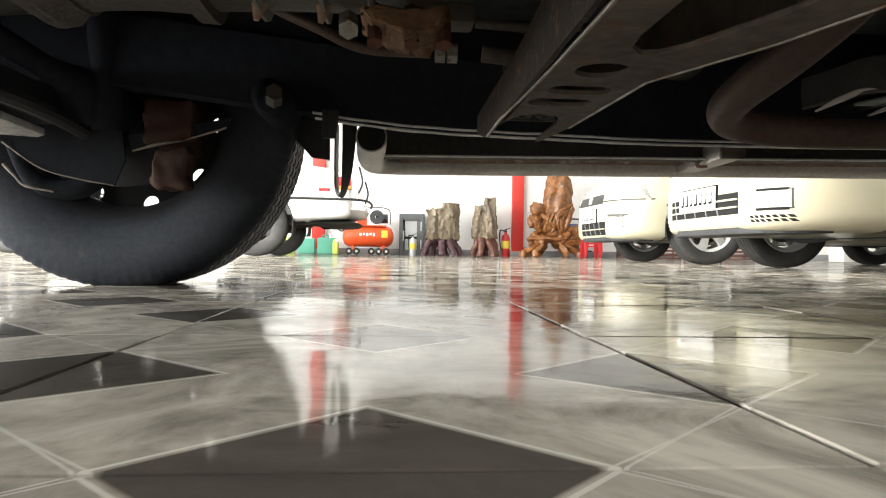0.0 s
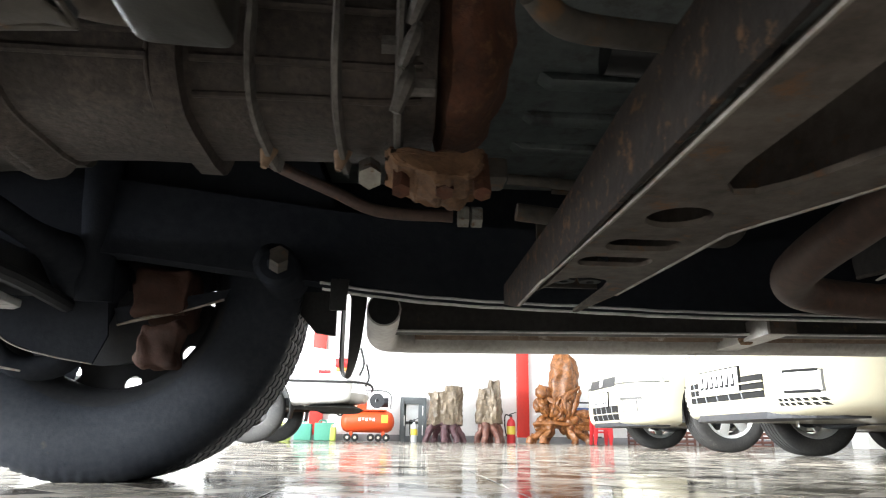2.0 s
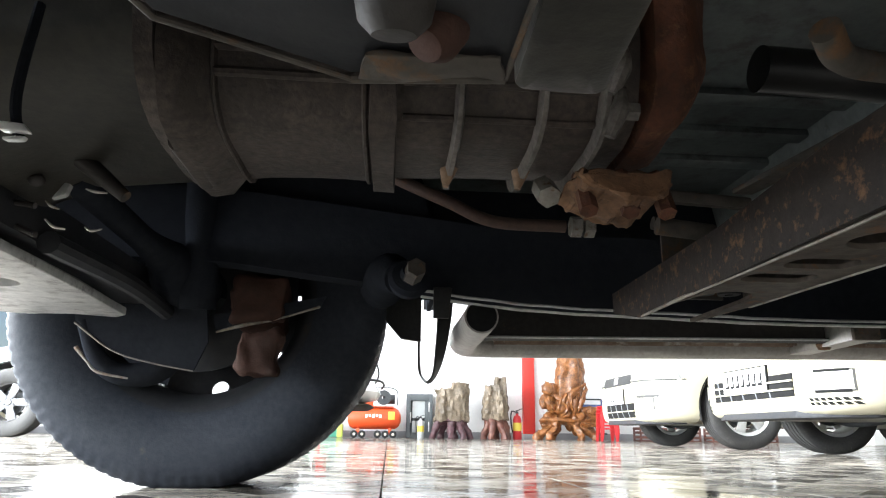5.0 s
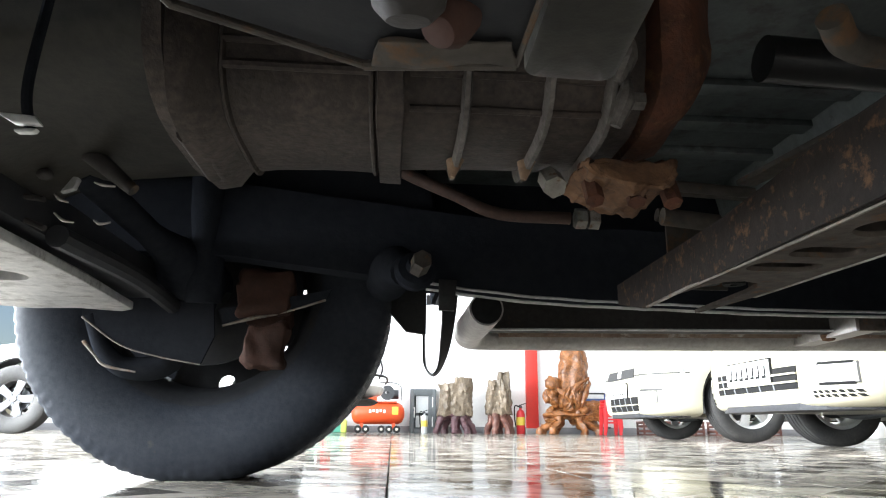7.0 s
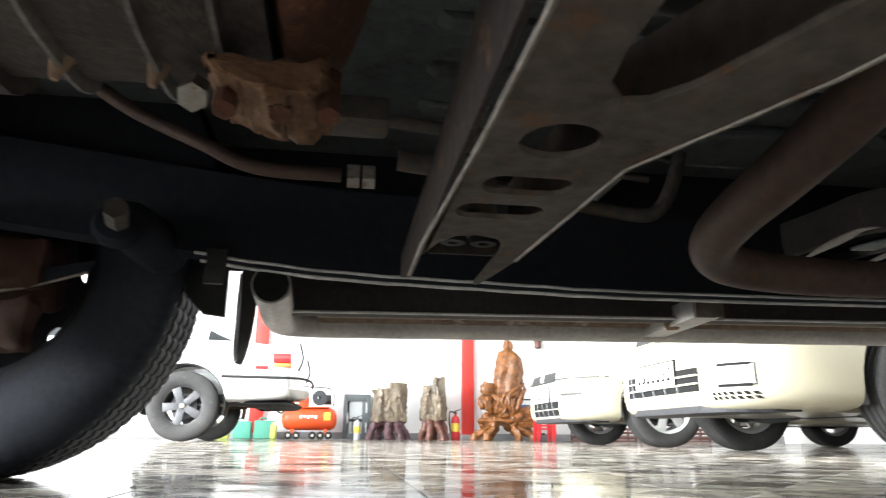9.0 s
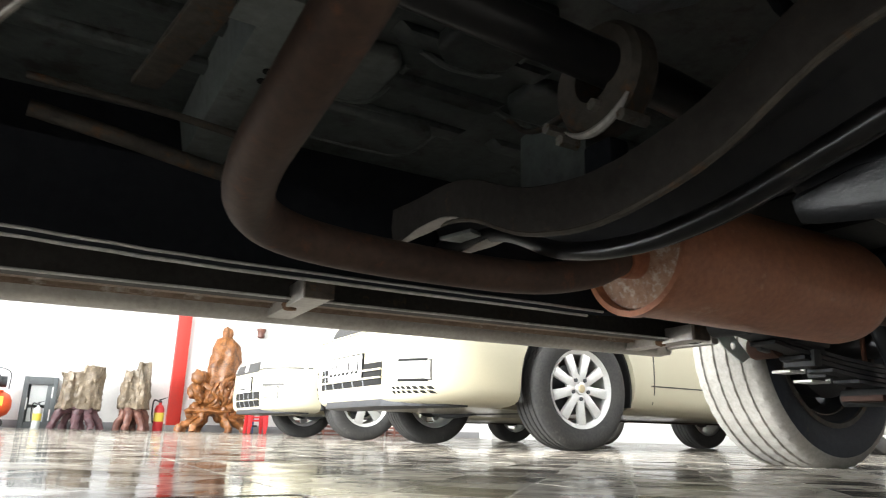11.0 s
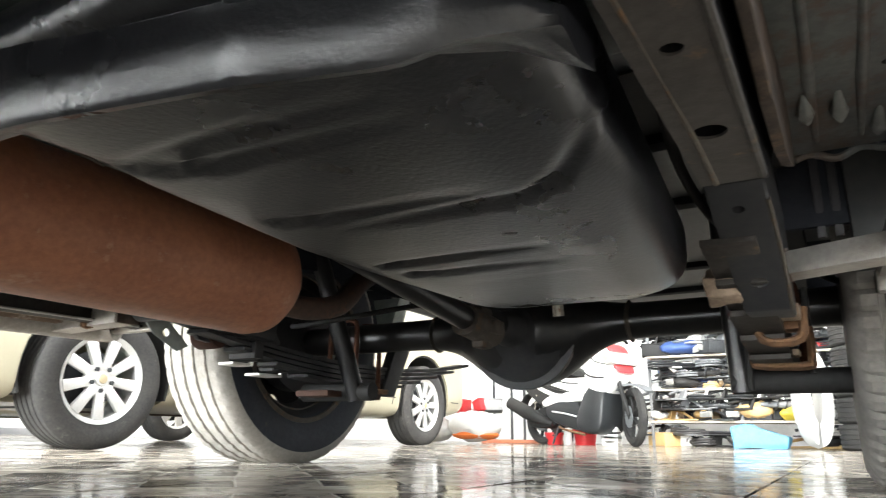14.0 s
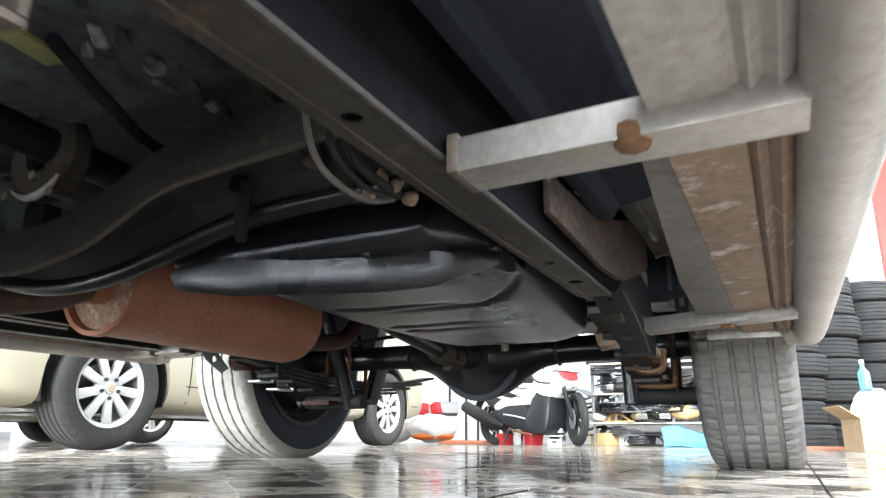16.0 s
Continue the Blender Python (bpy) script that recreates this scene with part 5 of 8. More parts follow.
# rusty clamp round the near spring
clamp = part("spring_clamp", rough_up(subdivide(box(B(), (2.57, -0.632, 0.278), (0.06, 0.07, 0.022), bevel=0.004), 1), 0.002, 50), M["tan_dust"], truck, "rusty clamp plates round the spring leaves")
part("clamp_plate", rough_up(subdivide(box(B(), (2.63, -0.627, 0.263), (0.05, 0.08, 0.016), bevel=0.004), 1), 0.002, 50), M["rust_pale"], clamp)
part("clamp_plate", rough_up(subdivide(box(B(), (2.77, -0.62, 0.234), (0.04, 0.062, 0.013), bevel=0.003), 1), 0.0015, 50), M["tan_dust"], clamp)
for x, pts in ((2.61, ((-0.598, 0.29), (-0.6, 0.252), (-0.615, 0.237), (-0.65, 0.236), (-0.666, 0.25), (-0.668, 0.29))), (2.77, ((-0.572, 0.27), (-0.573, 0.225), (-0.582, 0.213), (-0.66, 0.211), (-0.669, 0.222), (-0.67, 0.28)))):
    bm = tube(B(), [(x, y, z) for y, z in pts], 0.0075, seg=10, n=5)
    for v in bm.verts:
        v.co.x = x + (v.co.x - x) * 2.6
    part("u_clamp", rough_up(bm, 0.0015, 60), M["rust_pale"], clamp, "rust-brown U-shaped clamp")
for y, z0 in ((-0.56, 0.17), (-0.668, 0.2)):
    part("u_bolt", tube(B(), [(2.8, y, z0), (2.8, y, 0.3), (2.805, y, 0.36)], 0.006, n=2, seg=10), M["rubber"], clamp, "black bolt")
part("brake_hose", tube(B(), [(RX - 0.08, 0.62, 0.4), (RX - 0.2, 0.55, 0.36), (RX - 0.15, 0.3, 0.39), (RX - 0.06, 0.05, 0.43)], 0.007), M["rubber"], truck)
part("handbrake_cable", tube(B(), [(2.0, -0.58, 0.45), (2.3, -0.56, 0.42), (2.6, -0.6, 0.4), (RX - 0.05, -0.74, 0.38)], 0.007), M["rubber"], truck)


# ---- side steps
def side_step(s):
    yi = 0.826 if s > 0 else 0.857
    bm = prism(B(), [(s * yi, 0.335), (s * yi, 0.315), (s * 0.922, 0.315), (s * 0.922, 0.322), (s * 0.93, 0.308), (s * 0.938, 0.322), (s * 0.948, 0.308), (s * 0.962, 0.322), (s * 0.962, 0.345), (s * yi, 0.345)], 0.61 if s > 0 else 1.345, 2.57, "x", bevel=0.001, seg=1)
    st = part("side_step", bm, M["step_brown"], truck, "side step with a dusty brown ribbed underside")
    if s > 0:
        part("flange", prism(B(), [(0.802, 0.306), (0.825, 0.302), (0.825, 0.44), (0.815, 0.44), (0.815, 0.312), (0.802, 0.312)], 0.55, 2.56, "x"), M["rail"], st, "dark folded inner flange")
    else:
        front = prism(B(), [(-0.857, 0.335), (-0.857, 0.315), (-0.915, 0.315), (-0.917, 0.32), (-0.922, 0.322), (-0.93, 0.312), (-0.938, 0.322), (-0.948, 0.31), (-0.962, 0.322), (-0.962, 0.345), (-0.857, 0.345)], 0.61, 1.344, "x", bevel=0.001, seg=1)
        part("front_board", front, M["step_grey"], st, "pale dusty front length of the step")
        lip = [[(x, y0, 0.341), (x, y0 - 0.004, 0.322), (x, y1, 0.3165), (x, y1, 0.345), (x, y0 - 0.004, 0.348)] for x, y0, y1 in ((1.4, -0.832, -0.8565), (1.7, -0.81, -0.8565), (2.0, -0.788, -0.8565), (2.56, -0.775, -0.8565))]
        part("flange", loft(B(), lip), M["lip_grey"], st, "grey folded inner lip")
    end = [(0.54, 0.64, 0.325), (0.537, 0.75, 0.32), (0.532, 0.89, 0.315), (0.545, 0.962, 0.315), (0.6, 0.99, 0.316), (0.68, 0.993, 0.316)] if s > 0 else [(0.588, -0.845, 0.372), (0.574, -0.875, 0.357), (0.558, -0.93, 0.333), (0.575, -0.98, 0.318), (0.64, -0.993, 0.316)]
    mouth = [(0.5399, 0.642, 0.3249), (0.5401, 0.6385, 0.3251)] if s > 0 else [(0.5885, -0.844, 0.3725), (0.5905, -0.8395, 0.375)]
    if s > 0:
        part("flange_edge", tube(B(), [(0.56, s * 0.803, 0.3075), (1.5, s * 0.803, 0.3075), (2.55, s * 0.803, 0.3075)], 0.003, n=2, seg=8), M["edge"], st, "thin pale step edge")
    part("edge_tube", tube(B(), [*end, (1.5, s * 0.993, 0.316), (2.5, s * 0.993, 0.316), (2.57, s * 0.985, 0.317), (2.59, s * 0.95, 0.318)], 0.034, n=8, seg=20), M["alu"], st, "dull aluminium edge tube")
    # the tube is closed; a black disc stands for its shaded inside
    part("end_disc", cyl(B(), mouth[0], mouth[1], 0.0305, seg=24), M["ink"], st, "black disc for the dark inside of the tube")
    part("end_cap", box(B(), (2.585, s * 0.875, 0.318), (0.03, 0.2, 0.035), bevel=0.006), M["alu"], st)
    for x, yi in ((1.365, 0.681), (2.34, 0.66)) if s < 0 else ((1.385, 0.715), (2.456, 0.715)):
        skew = 0.0 if s > 0 else (0.03 if x < 2 else 0.16)
        h_ = 0.021 if s > 0 else 0.0165
        bm = B()
        loft(bm, [[(x + k + dx, s * y, z + dz) for dx, dz in ((-0.028, -h_), (0.028, -h_), (0.028, h_), (-0.028, h_))] for y, k, z in ((yi, skew / 2, 0.318), (0.985 if s > 0 else 0.966, -skew / 2, 0.312))])
        bmesh.ops.bevel(bm, geom=list(bm.edges), offset=0.003, segments=2, profile=0.6, affect="EDGES")
        b = part("step_bracket", bm, M["alu"], st, "square aluminium bracket")
        part("inner_clip", box(B(), (x + skew / 2, s * (yi + 0.003), 0.32), (0.06, 0.012, 2.3 * h_), bevel=0.003), M["xmember"], b)
        part("bolt", rough_up(subdivide(cyl(B(), (x - 0.018, s * 0.841, 0.318), (x - 0.018, s * 0.841, 0.286), 0.021, seg=6), 1), 0.004, 60, x), M["rust_pale"], b, "rusty bolt head")
    if s > 0:
        # the far step sits closer in than the near one
        st.matrix_basis = Matrix.Translation((0.55, -0.68, 0.09)) @ Matrix.Scale(0.9, 4) @ pose(0, 0, 0, 0, -0.8) @ Matrix.Translation((-0.55, 0.68, -0.09))
    return st


side_step(1)
side_step(-1)
# ---- front suspension on both sides
def front_corner(s):
    arm = prism(B(), [(-0.042, s * 0.04), (-0.05, s * 0.27), (-0.066, s * 0.5), (-0.09, s * 0.525), (-0.115, s * 0.505), (-0.15, s * 0.49), (-0.2, s * 0.495), (-0.225, s * 0.51), (-0.27, s * 0.48), (-0.36, s * 0.45), (-0.42, s * 0.3), (-0.42, s * 0.04)], 0.286, 0.3, "z", bevel=0.004)
    tool = B()
    cyl(tool, (-0.145, s * 0.236, 0.2), (-0.145, s * 0.236, 0.4), 0.036, seg=24)
    arm = cut(arm, tool)
    a = part("lower_arm", arm, M["arm"], truck, "worn steel lower suspension arm")
    part("arm_wall", tube(B(), [(-0.02, s * 0.12, 0.31), (-0.01, s * 0.35, 0.31), (-0.02, s * 0.6, 0.3)], 0.014, seg=10), M["black"], a)
    part("ball_joint", lathe(B(), [(0, 0), (0.03, 0.0), (0.035, 0.03), (0.02, 0.05), (0, 0.05)], pose(-0.04, s * 0.6, 0.25), 24), M["black"], a)
    kn = part("knuckle", tube(B(), [(-0.16, s * 0.56, 0.285), (-0.13, s * 0.57, 0.22), (-0.09, s * 0.585, 0.195), (-0.03, s * 0.6, 0.21), (0.0, s * 0.62, 0.3), (0.01, s * 0.63, 0.42), (0.0, s * 0.6, 0.52)], [0.012, 0.016, 0.02, 0.024, 0.035, 0.035, 0.03], seg=16), M["matte"], truck, "black steering knuckle")
    part("dust_shield", lathe(B(), [(0.05, 0), (0.12, 0.0), (0.15, 0.012), (0.152, 0.012), (0.122, -0.004), (0.05, -0.004)], pose(FX, s * 0.66, R, -90 * s), 40), M["black"], kn)
    bm = box(B(), (0.135, s * 0.665, 0.335), (0.09, 0.07, 0.12), bevel=0.03, seg=4)
    bm = subdivide(bm, 1)
    rough_up(bm, 0.006, 30)
    part("caliper", bm, M["rust_dark"], kn, "dull rusty brake caliper")
    bm = subdivide(box(B(), (0.14, s * 0.562, 0.33), (0.1, 0.03, 0.085), bevel=0.012), 2)
    part("caliper_face", rough_up(bm, 0.012, 24), M["rust_dark"], kn, "dull red-brown caliper piston housing")
    part("caliper_foot", rough_up(subdivide(box(B(), (0.15, s * 0.56, 0.235), (0.07, 0.05, 0.08), bevel=0.012), 2), 0.012, 26), M["rust_dark"], kn, "dull red-brown caliper foot")
    part("splash_plate", prism(B(), [(FX + 0.03 * math.cos(a), R + 0.03 * math.sin(a)) for a in np.linspace(radians(255), radians(-12), 14)] + [(FX + 0.185 * math.cos(a), R + 0.185 * math.sin(a)) for a in np.linspace(radians(-12), radians(255), 26)], s * 0.668, s * 0.671, "y"), M["matte"], kn, "black splash plate")
    part("ledge", tube(B(), [(0.07, s * 0.56, 0.27), (0.12, s * 0.56, 0.284), (0.17, s * 0.56, 0.294), (0.25, s * 0.56, 0.32)], [0.0035, 0.006, 0.0028, 0.004], seg=8, flat=0.6), M["worn"], kn, "pale rusty ledge")
    part("carrier_plate", prism(B(), [(0.07, 0.271), (0.12, 0.285), (0.17, 0.295), (0.25, 0.321), (0.26, 0.34), (0.06, 0.3)], s * 0.561, s * 0.566, "y"), M["matte"], kn, "black hub carrier plate")
    part("arm_cheek", prism(B(), [(-0.17, 0.281), (-0.1, 0.233), (-0.03, 0.213), (0.04, 0.201), (0.06, 0.25), (0.05, 0.33), (-0.18, 0.36)], s * 0.551, s * 0.556, "y"), M["matte"], a, "black arm side plate")
    part("arm_edge", tube(B(), [(-0.14, s * 0.5, 0.232), (-0.12, s * 0.5, 0.21), (-0.1, s * 0.5, 0.192), (-0.05, s * 0.5, 0.182)], [0.0035, 0.002, 0.0025, 0.0015], seg=8), M["worn"], a, "rubbed bright arm edge")
    part("arm_edge", tube(B(), [(-0.17, s * 0.55, 0.28), (-0.1, s * 0.55, 0.232), (-0.03, s * 0.55, 0.212), (0.04, s * 0.55, 0.2)], [0.002, 0.0014, 0.0014, 0.001], seg=8), M["worn"], a)
    part("drive_shaft", tube(B(), [(0.0, s * 0.1, 0.39), (0.0, s * 0.35, 0.38), (0.005, s * 0.44, 0.375), (0.01, s * 0.52, 0.365), (0.01, s * 0.62, 0.36)], [0.02, 0.02, 0.03, 0.055, 0.05], seg=18), M["matte"], truck)
    part("spring_strut", cyl(B(), (0.05, s * 0.5, 0.3), (0.05, s * 0.44, 0.7), 0.03, seg=18), M["matte"], truck)
    # wheel housing and the mud flap behind the wheel
    ring = [(FX + 0.46 * math.cos(a), R + 0.46 * math.sin(a)) for a in np.linspace(radians(2), radians(178), 22)]
    bm = prism(B(), ring + [(x * 0.98 + FX * 0.02, z * 0.98 + R * 0.02) for x, z in ring[::-1]], s * 0.5, s * 0.9, "y")
    prism(bm, ring, s * 0.5, s * 0.51, "y")
    part("wheel_housing", bm, M["matte"], truck, "black plastic wheel housing")
    # a strap that hangs in a loop, its near limb wider towards the top
    way = smooth_line([(0.442, s * 0.86, 0.39), (0.443, s * 0.85, 0.27), (0.447, s * 0.83, 0.225), (0.46, s * 0.775, 0.2055), (0.473, s * 0.725, 0.222), (0.48, s * 0.695, 0.265), (0.485, s * 0.67, 0.33), (0.486, s * 0.66, 0.4)], 5)
    bm = B()
    rings = []
    for i, p in enumerate(way):
        u = i / (len(way) - 1)
        wx = float(np.interp(u, [0, 0.4, 0.55, 0.7, 1], [0.004, 0.004, 0.008, 0.02, 0.036]))
        wy = float(np.interp(u, [0, 0.4, 0.55, 0.7, 1], [0.04, 0.04, 0.035, 0.02, 0.006]))
        d = (way[min(i + 1, len(way) - 1)] - way[max(i - 1, 0)]).normalized()
        a1 = Vector((wx, s * wy, 0)) - d * d.dot(Vector((wx, s * wy, 0)))
        a2 = d.cross(a1).normalized() * 0.002
        rings.append([p - a1 / 2 - a2, p + a1 / 2 - a2, p + a1 / 2 + a2, p - a1 / 2 + a2])
    loft(bm, rings)
    part("guard_loop", bm, M["trim"], truck, "black plastic strap hanging in a loop behind the wheel")
    part("flap_tab", prism(B(), [(0.449, 0.287), (0.475, 0.287), (0.48, 0.34), (0.449, 0.34)], s * 0.45, s * 0.458, "y", bevel=0.002), M["trim"], truck, "black plastic tab")
    part("flap_bracket", prism(B(), [(0.36, 0.33), (0.40, 0.285), (0.44, 0.28), (0.44, 0.42), (0.3, 0.42)], s * 0.7, s * 0.715, "y"), M["trim"], truck)
    if s > 0:
        bush = part("arm_bush", lathe(B(), [(0, 0), (0.026, 0), (0.029, 0.012), (0.024, 0.018), (0.014, 0.02), (0.013, 0.034), (0, 0.034)], pose(0.4, s * 0.225, 0.297, 20, 70, -60 * s), 24), M["matte"], truck, "big washer and bolt of the arm")
        part("bolt", cyl(B(), (0.405, s * 0.2, 0.3), (0.41, s * 0.17, 0.306), 0.013, seg=6), M["dirty_steel"], bush)
        part("arm_mount", tube(B(), [(0.39, s * 0.24, 0.305), (0.375, s * 0.34, 0.335), (0.36, s * 0.56, 0.36)], [0.022, 0.032, 0.04], seg=14), M["matte"], truck)


front_corner(1)
front_corner(-1)
# engine, sump, front crossmember
eng = part("engine", loft(B(), [superring(x, -0.2, 0.2, z, 0.95, 0.4) for x, z in ((-0.6, 0.5), (-0.55, 0.44), (0.1, 0.44), (0.174, 0.46))]), M["cast"], truck, "dark oily engine block")
part("sump", loft(B(), [superring(x, -w, w, z, 0.5, 0.45) for x, w, z in ((-0.42, 0.12, 0.42), (-0.4, 0.15, 0.36), (-0.05, 0.16, 0.34), (0.02, 0.17, 0.38), (0.168, 0.18, 0.40))]), M["sump"], eng, "black pressed oil sump")
part("front_crossmember", box(B(), (-0.3, 0, 0.33), (0.12, 1.06, 0.06), bevel=0.012), M["black"], truck)
part("front_crossmember", box(B(), (-0.07, 0.0, 0.34), (0.07, 1.06, 0.06), bevel=0.012), M["black"], truck)
part("anti_roll_bar", tube(B(), [(-0.2, -0.6, 0.33), (-0.5, -0.5, 0.36), (-0.52, 0, 0.37), (-0.5, 0.5, 0.36), (-0.2, 0.6, 0.33)], 0.012), M["black"], truck)
part("hose", tube(B(), [(-0.09, 0.05, 0.53), (-0.02, 0.05, 0.455), (0.0, 0.05, 0.432), (0.036, 0.05, 0.396)], 0.0065, seg=12), M["rail"], truck)
part("hose", tube(B(), [(-0.16, 0.06, 0.52), (-0.08, 0.06, 0.44), (-0.03, 0.06, 0.4)], 0.0085, seg=12), M["black"], truck)
part("hose", tube(B(), [(0.036, 0.05, 0.387), (0.06, 0.052, 0.368), (0.088, 0.05, 0.345)], [0.011, 0.0095, 0.007], seg=12), M["rail"], truck, "dusty hose sleeve")
for pts in (((-0.1, 0.07, 0.37), (-0.05, 0.07, 0.345), (-0.01, 0.06, 0.335)), ((-0.1, 0.08, 0.34), (-0.04, 0.08, 0.318), (-0.01, 0.07, 0.305)), ((-0.12, 0.05, 0.4), (-0.07, 0.05, 0.37), (-0.04, 0.05, 0.362))):
    part("wire", tube(B(), pts, 0.0035, seg=8), M["rail"], truck)
for pts in (((0.005, 0.05, 0.338), (0.012, 0.05, 0.332), (0.021, 0.05, 0.329)), ((0.008, 0.05, 0.317), (0.018, 0.05, 0.309), (0.03, 0.05, 0.307)), ((0.05, 0.05, 0.31), (0.057, 0.05, 0.306), (0.068, 0.05, 0.308)), ((0.045, 0.05, 0.353), (0.055, 0.05, 0.35), (0.068, 0.05, 0.349))):
    part("pipe_clip", tube(B(), pts, [0.001, 0.0018, 0.001], seg=8), M["bolt"], truck)
tab = prism(B(), [(0.012, 0.339), (0.026, 0.344), (0.03, 0.357), (0.024, 0.358)], 0.045, 0.055, "y", bevel=0.002)
part("pipe_clip", tab, M["crumple"], truck, "small bright bent clip")
part("plug", ball(B(), (-0.008, 0.05, 0.361), 0.009, (1, 1, 0.8)), M["rail"], truck, "round dusty plug")
# bright plates added for the white patches of light past the sump
for pts in ([(0.084, 0.315), (0.113, 0.312), (0.118, 0.306), (0.098, 0.307)], [(0.1, 0.3015), (0.116, 0.303), (0.114, 0.3), (0.102, 0.299)]):
    bm = subdivide(prism(B(), pts, -0.206, -0.2, "y", bevel=0.001), 1)
    rough_up(bm, 0.0015, 70)
    part("bracket", bm, M["arm"], truck, "bright plate for the light showing beside the sump")
# added rod from which these plates hang
part("stay", tube(B(), [(0.108, -0.199, 0.303), (0.1, -0.198, 0.34), (0.1, -0.19, 0.42)], 0.004, seg=8), M["matte"], truck)
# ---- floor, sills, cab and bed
# added sheet and ribs, coloured near-black for the shade under the bed
bed = part("bed_floor", box(B(), (3.28, 0, 0.6), (1.8, 1.24, 0.012), bevel=0.003), M["shade_black"], truck, "near-black sheet added for the shade under the load bed")
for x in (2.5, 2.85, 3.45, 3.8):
    part("bed_rib", prism(B(), [(x - 0.03, 0.594), (x - 0.02, 0.57), (x + 0.02, 0.57), (x + 0.03, 0.594)], -0.6, 0.6, "y", bevel=0.004), M["shade_black"], bed)
# dark strip laid over the floor pan's edge in place of the step's shade
part("shade_strip", box(B(), (1.35, -0.588, 0.5872), (1.7, 0.15, 0.003)), M["matte"], truck, "dark strip for the shade along the floor edge")
pan = part("floor_pan", box(B(), (0.95, 0, 0.60), (2.75, 1.66, 0.02)), M["pan_green"], truck, "grey-green pressed floor pan")
for y in (-0.5, -0.32, 0.2, 0.32, 0.44):
    for x0, x1 in ((0.75, 1.2), (1.24, 1.5), (1.55, 2.2)):
        part("bead", prism(B(), [(x0, 0.592), (x0 + 0.02, 0.578), (x1 - 0.02, 0.578), (x1, 0.592)], y - 0.018, y + 0.018, "y", bevel=0.006), M["pan_green"], pan)
part("tunnel", loft(B(), [[(x, -0.2, 0.6), (x, -0.15, 0.7), (x, 0.15, 0.7), (x, 0.2, 0.6)] for x in (0.1, 2.3)]), M["pan"], pan)
for x in (1.096, 1.95):
    b = part("body_crossmember", prism(B(), [(x - 0.05, 0.6), (x - 0.035, 0.52), (x + 0.035, 0.52), (x + 0.05, 0.6)], 0.12, 0.66, "y", bevel=0.006), M["pan_pale"], truck, "pale grey-green floor crossmember")
    for y in (0.286, 0.315):
        part("hole", cyl(B(), (x + 0.008, y, 0.5185), (x + 0.008, y, 0.5205), 0.0075, seg=12), M["ink"], b)
part("strap", prism(B(), [(0.16, 0.5), (0.1, 0.488), (0.02, 0.5), (0.02, 0.504), (0.1, 0.492), (0.16, 0.504)], 1.025, 1.058, "x"), M["pan_pale"], truck, "bent grey strap under the floor")
part("bracket", prism(B(), [(0.99, 0.11), (1.02, 0.1), (1.03, 0.15), (0.985, 0.38), (0.95, 0.38)], 0.5, 0.51, "z", bevel=0.003), M["dirty_steel"], truck, "brown dusty floor bracket")
for x0, x1, y0, y1 in ((1.17, 1.29, 0.25, 0.4), (1.48, 1.62, 0.2, 0.31), (1.22, 1.44, 0.43, 0.56), (1.3, 1.42, 0.06, 0.22), (1.66, 1.86, 0.3, 0.5)):
    bm = prism(B(), [(x0 + 0.02, y0), (x1 - 0.02, y0 - 0.01), (x1, y0 + 0.02), (x1, y1 - 0.03), (x1 - 0.03, y1), (x0 + 0.03, y1), (x0, y1 - 0.03), (x0, y0 + 0.02)], 0.568, 0.594, "z", bevel=0.011, seg=3)
    part("tray", bm, M["pan_pale"] if x0 < 1.2 else M["pan_green"], pan, "raised pressed tray with rounded edges")
    part("tray_rim", tube(B(), [(x0, y1 + 0.012, 0.588), (x0 + 0.04, y1 + 0.022, 0.584), (x1 - 0.04, y1 + 0.022, 0.584), (x1 + 0.01, y1 + 0.005, 0.588), (x1 + 0.014, y0 + 0.03, 0.59)], 0.0055, seg=8), M["pan_pale"], pan)
for s in (-1, 1):
    dz = 0.0 if s > 0 else 0.035
    sill = part("sill", prism(B(), [(s * 0.7, 0.366 + dz), (s * 0.72, 0.368 + dz), (s * 0.73, 0.39 + dz), (s * 0.81, 0.40 + dz), (s * 0.85, 0.44 + dz), (s * 0.87, 0.6), (s * 0.66, 0.6), (s * 0.66, 0.5)], 0.36, 2.3 if s > 0 else 1.86, "x", bevel=0.003), M["matte"], truck, "dark body sill")
    if s > 0:
        part("sill_end", prism(B(), [(1.85, 0.43), (2.26, 0.42), (2.29, 0.44), (2.29, 0.6), (1.85, 0.6)], s * 0.69, s * 0.83, "y", bevel=0.01), M["pan_pale"], truck, "grey pressed panel behind the sill")
part("rocker_panel", prism(B(), [(-0.845, 0.4), (-0.875, 0.42), (-0.885, 0.62), (-0.84, 0.62)], 1.86, 2.49, "x", bevel=0.004), M["body"], truck, "dark lower body side")
# pressed floor panel behind the near sill, with beads, punched holes and a crimped end
bm = box(B(), (2.2, -0.752, 0.497), (0.5, 0.13, 0.008), bevel=0.002)
tool = B()
for x, y in ((2.023, -0.749), (2.18, -0.806), (2.2, -0.8)):
    cyl(tool, (x, y, 0.45), (x, y, 0.55), 0.009 if x < 2.1 else 0.007, seg=14)
panel = part("floor_panel", cut(bm, tool), M["panel_dirty"], truck, "grey-green pressed floor panel with punched holes")
for y in (-0.72, -0.775):
    part("bead", tube(B(), [(1.97, y, 0.4935), (2.2, y, 0.492), (2.41, y, 0.4935)], [0.004, 0.007, 0.004], seg=10, flat=0.6), M["panel_dirty"], panel)
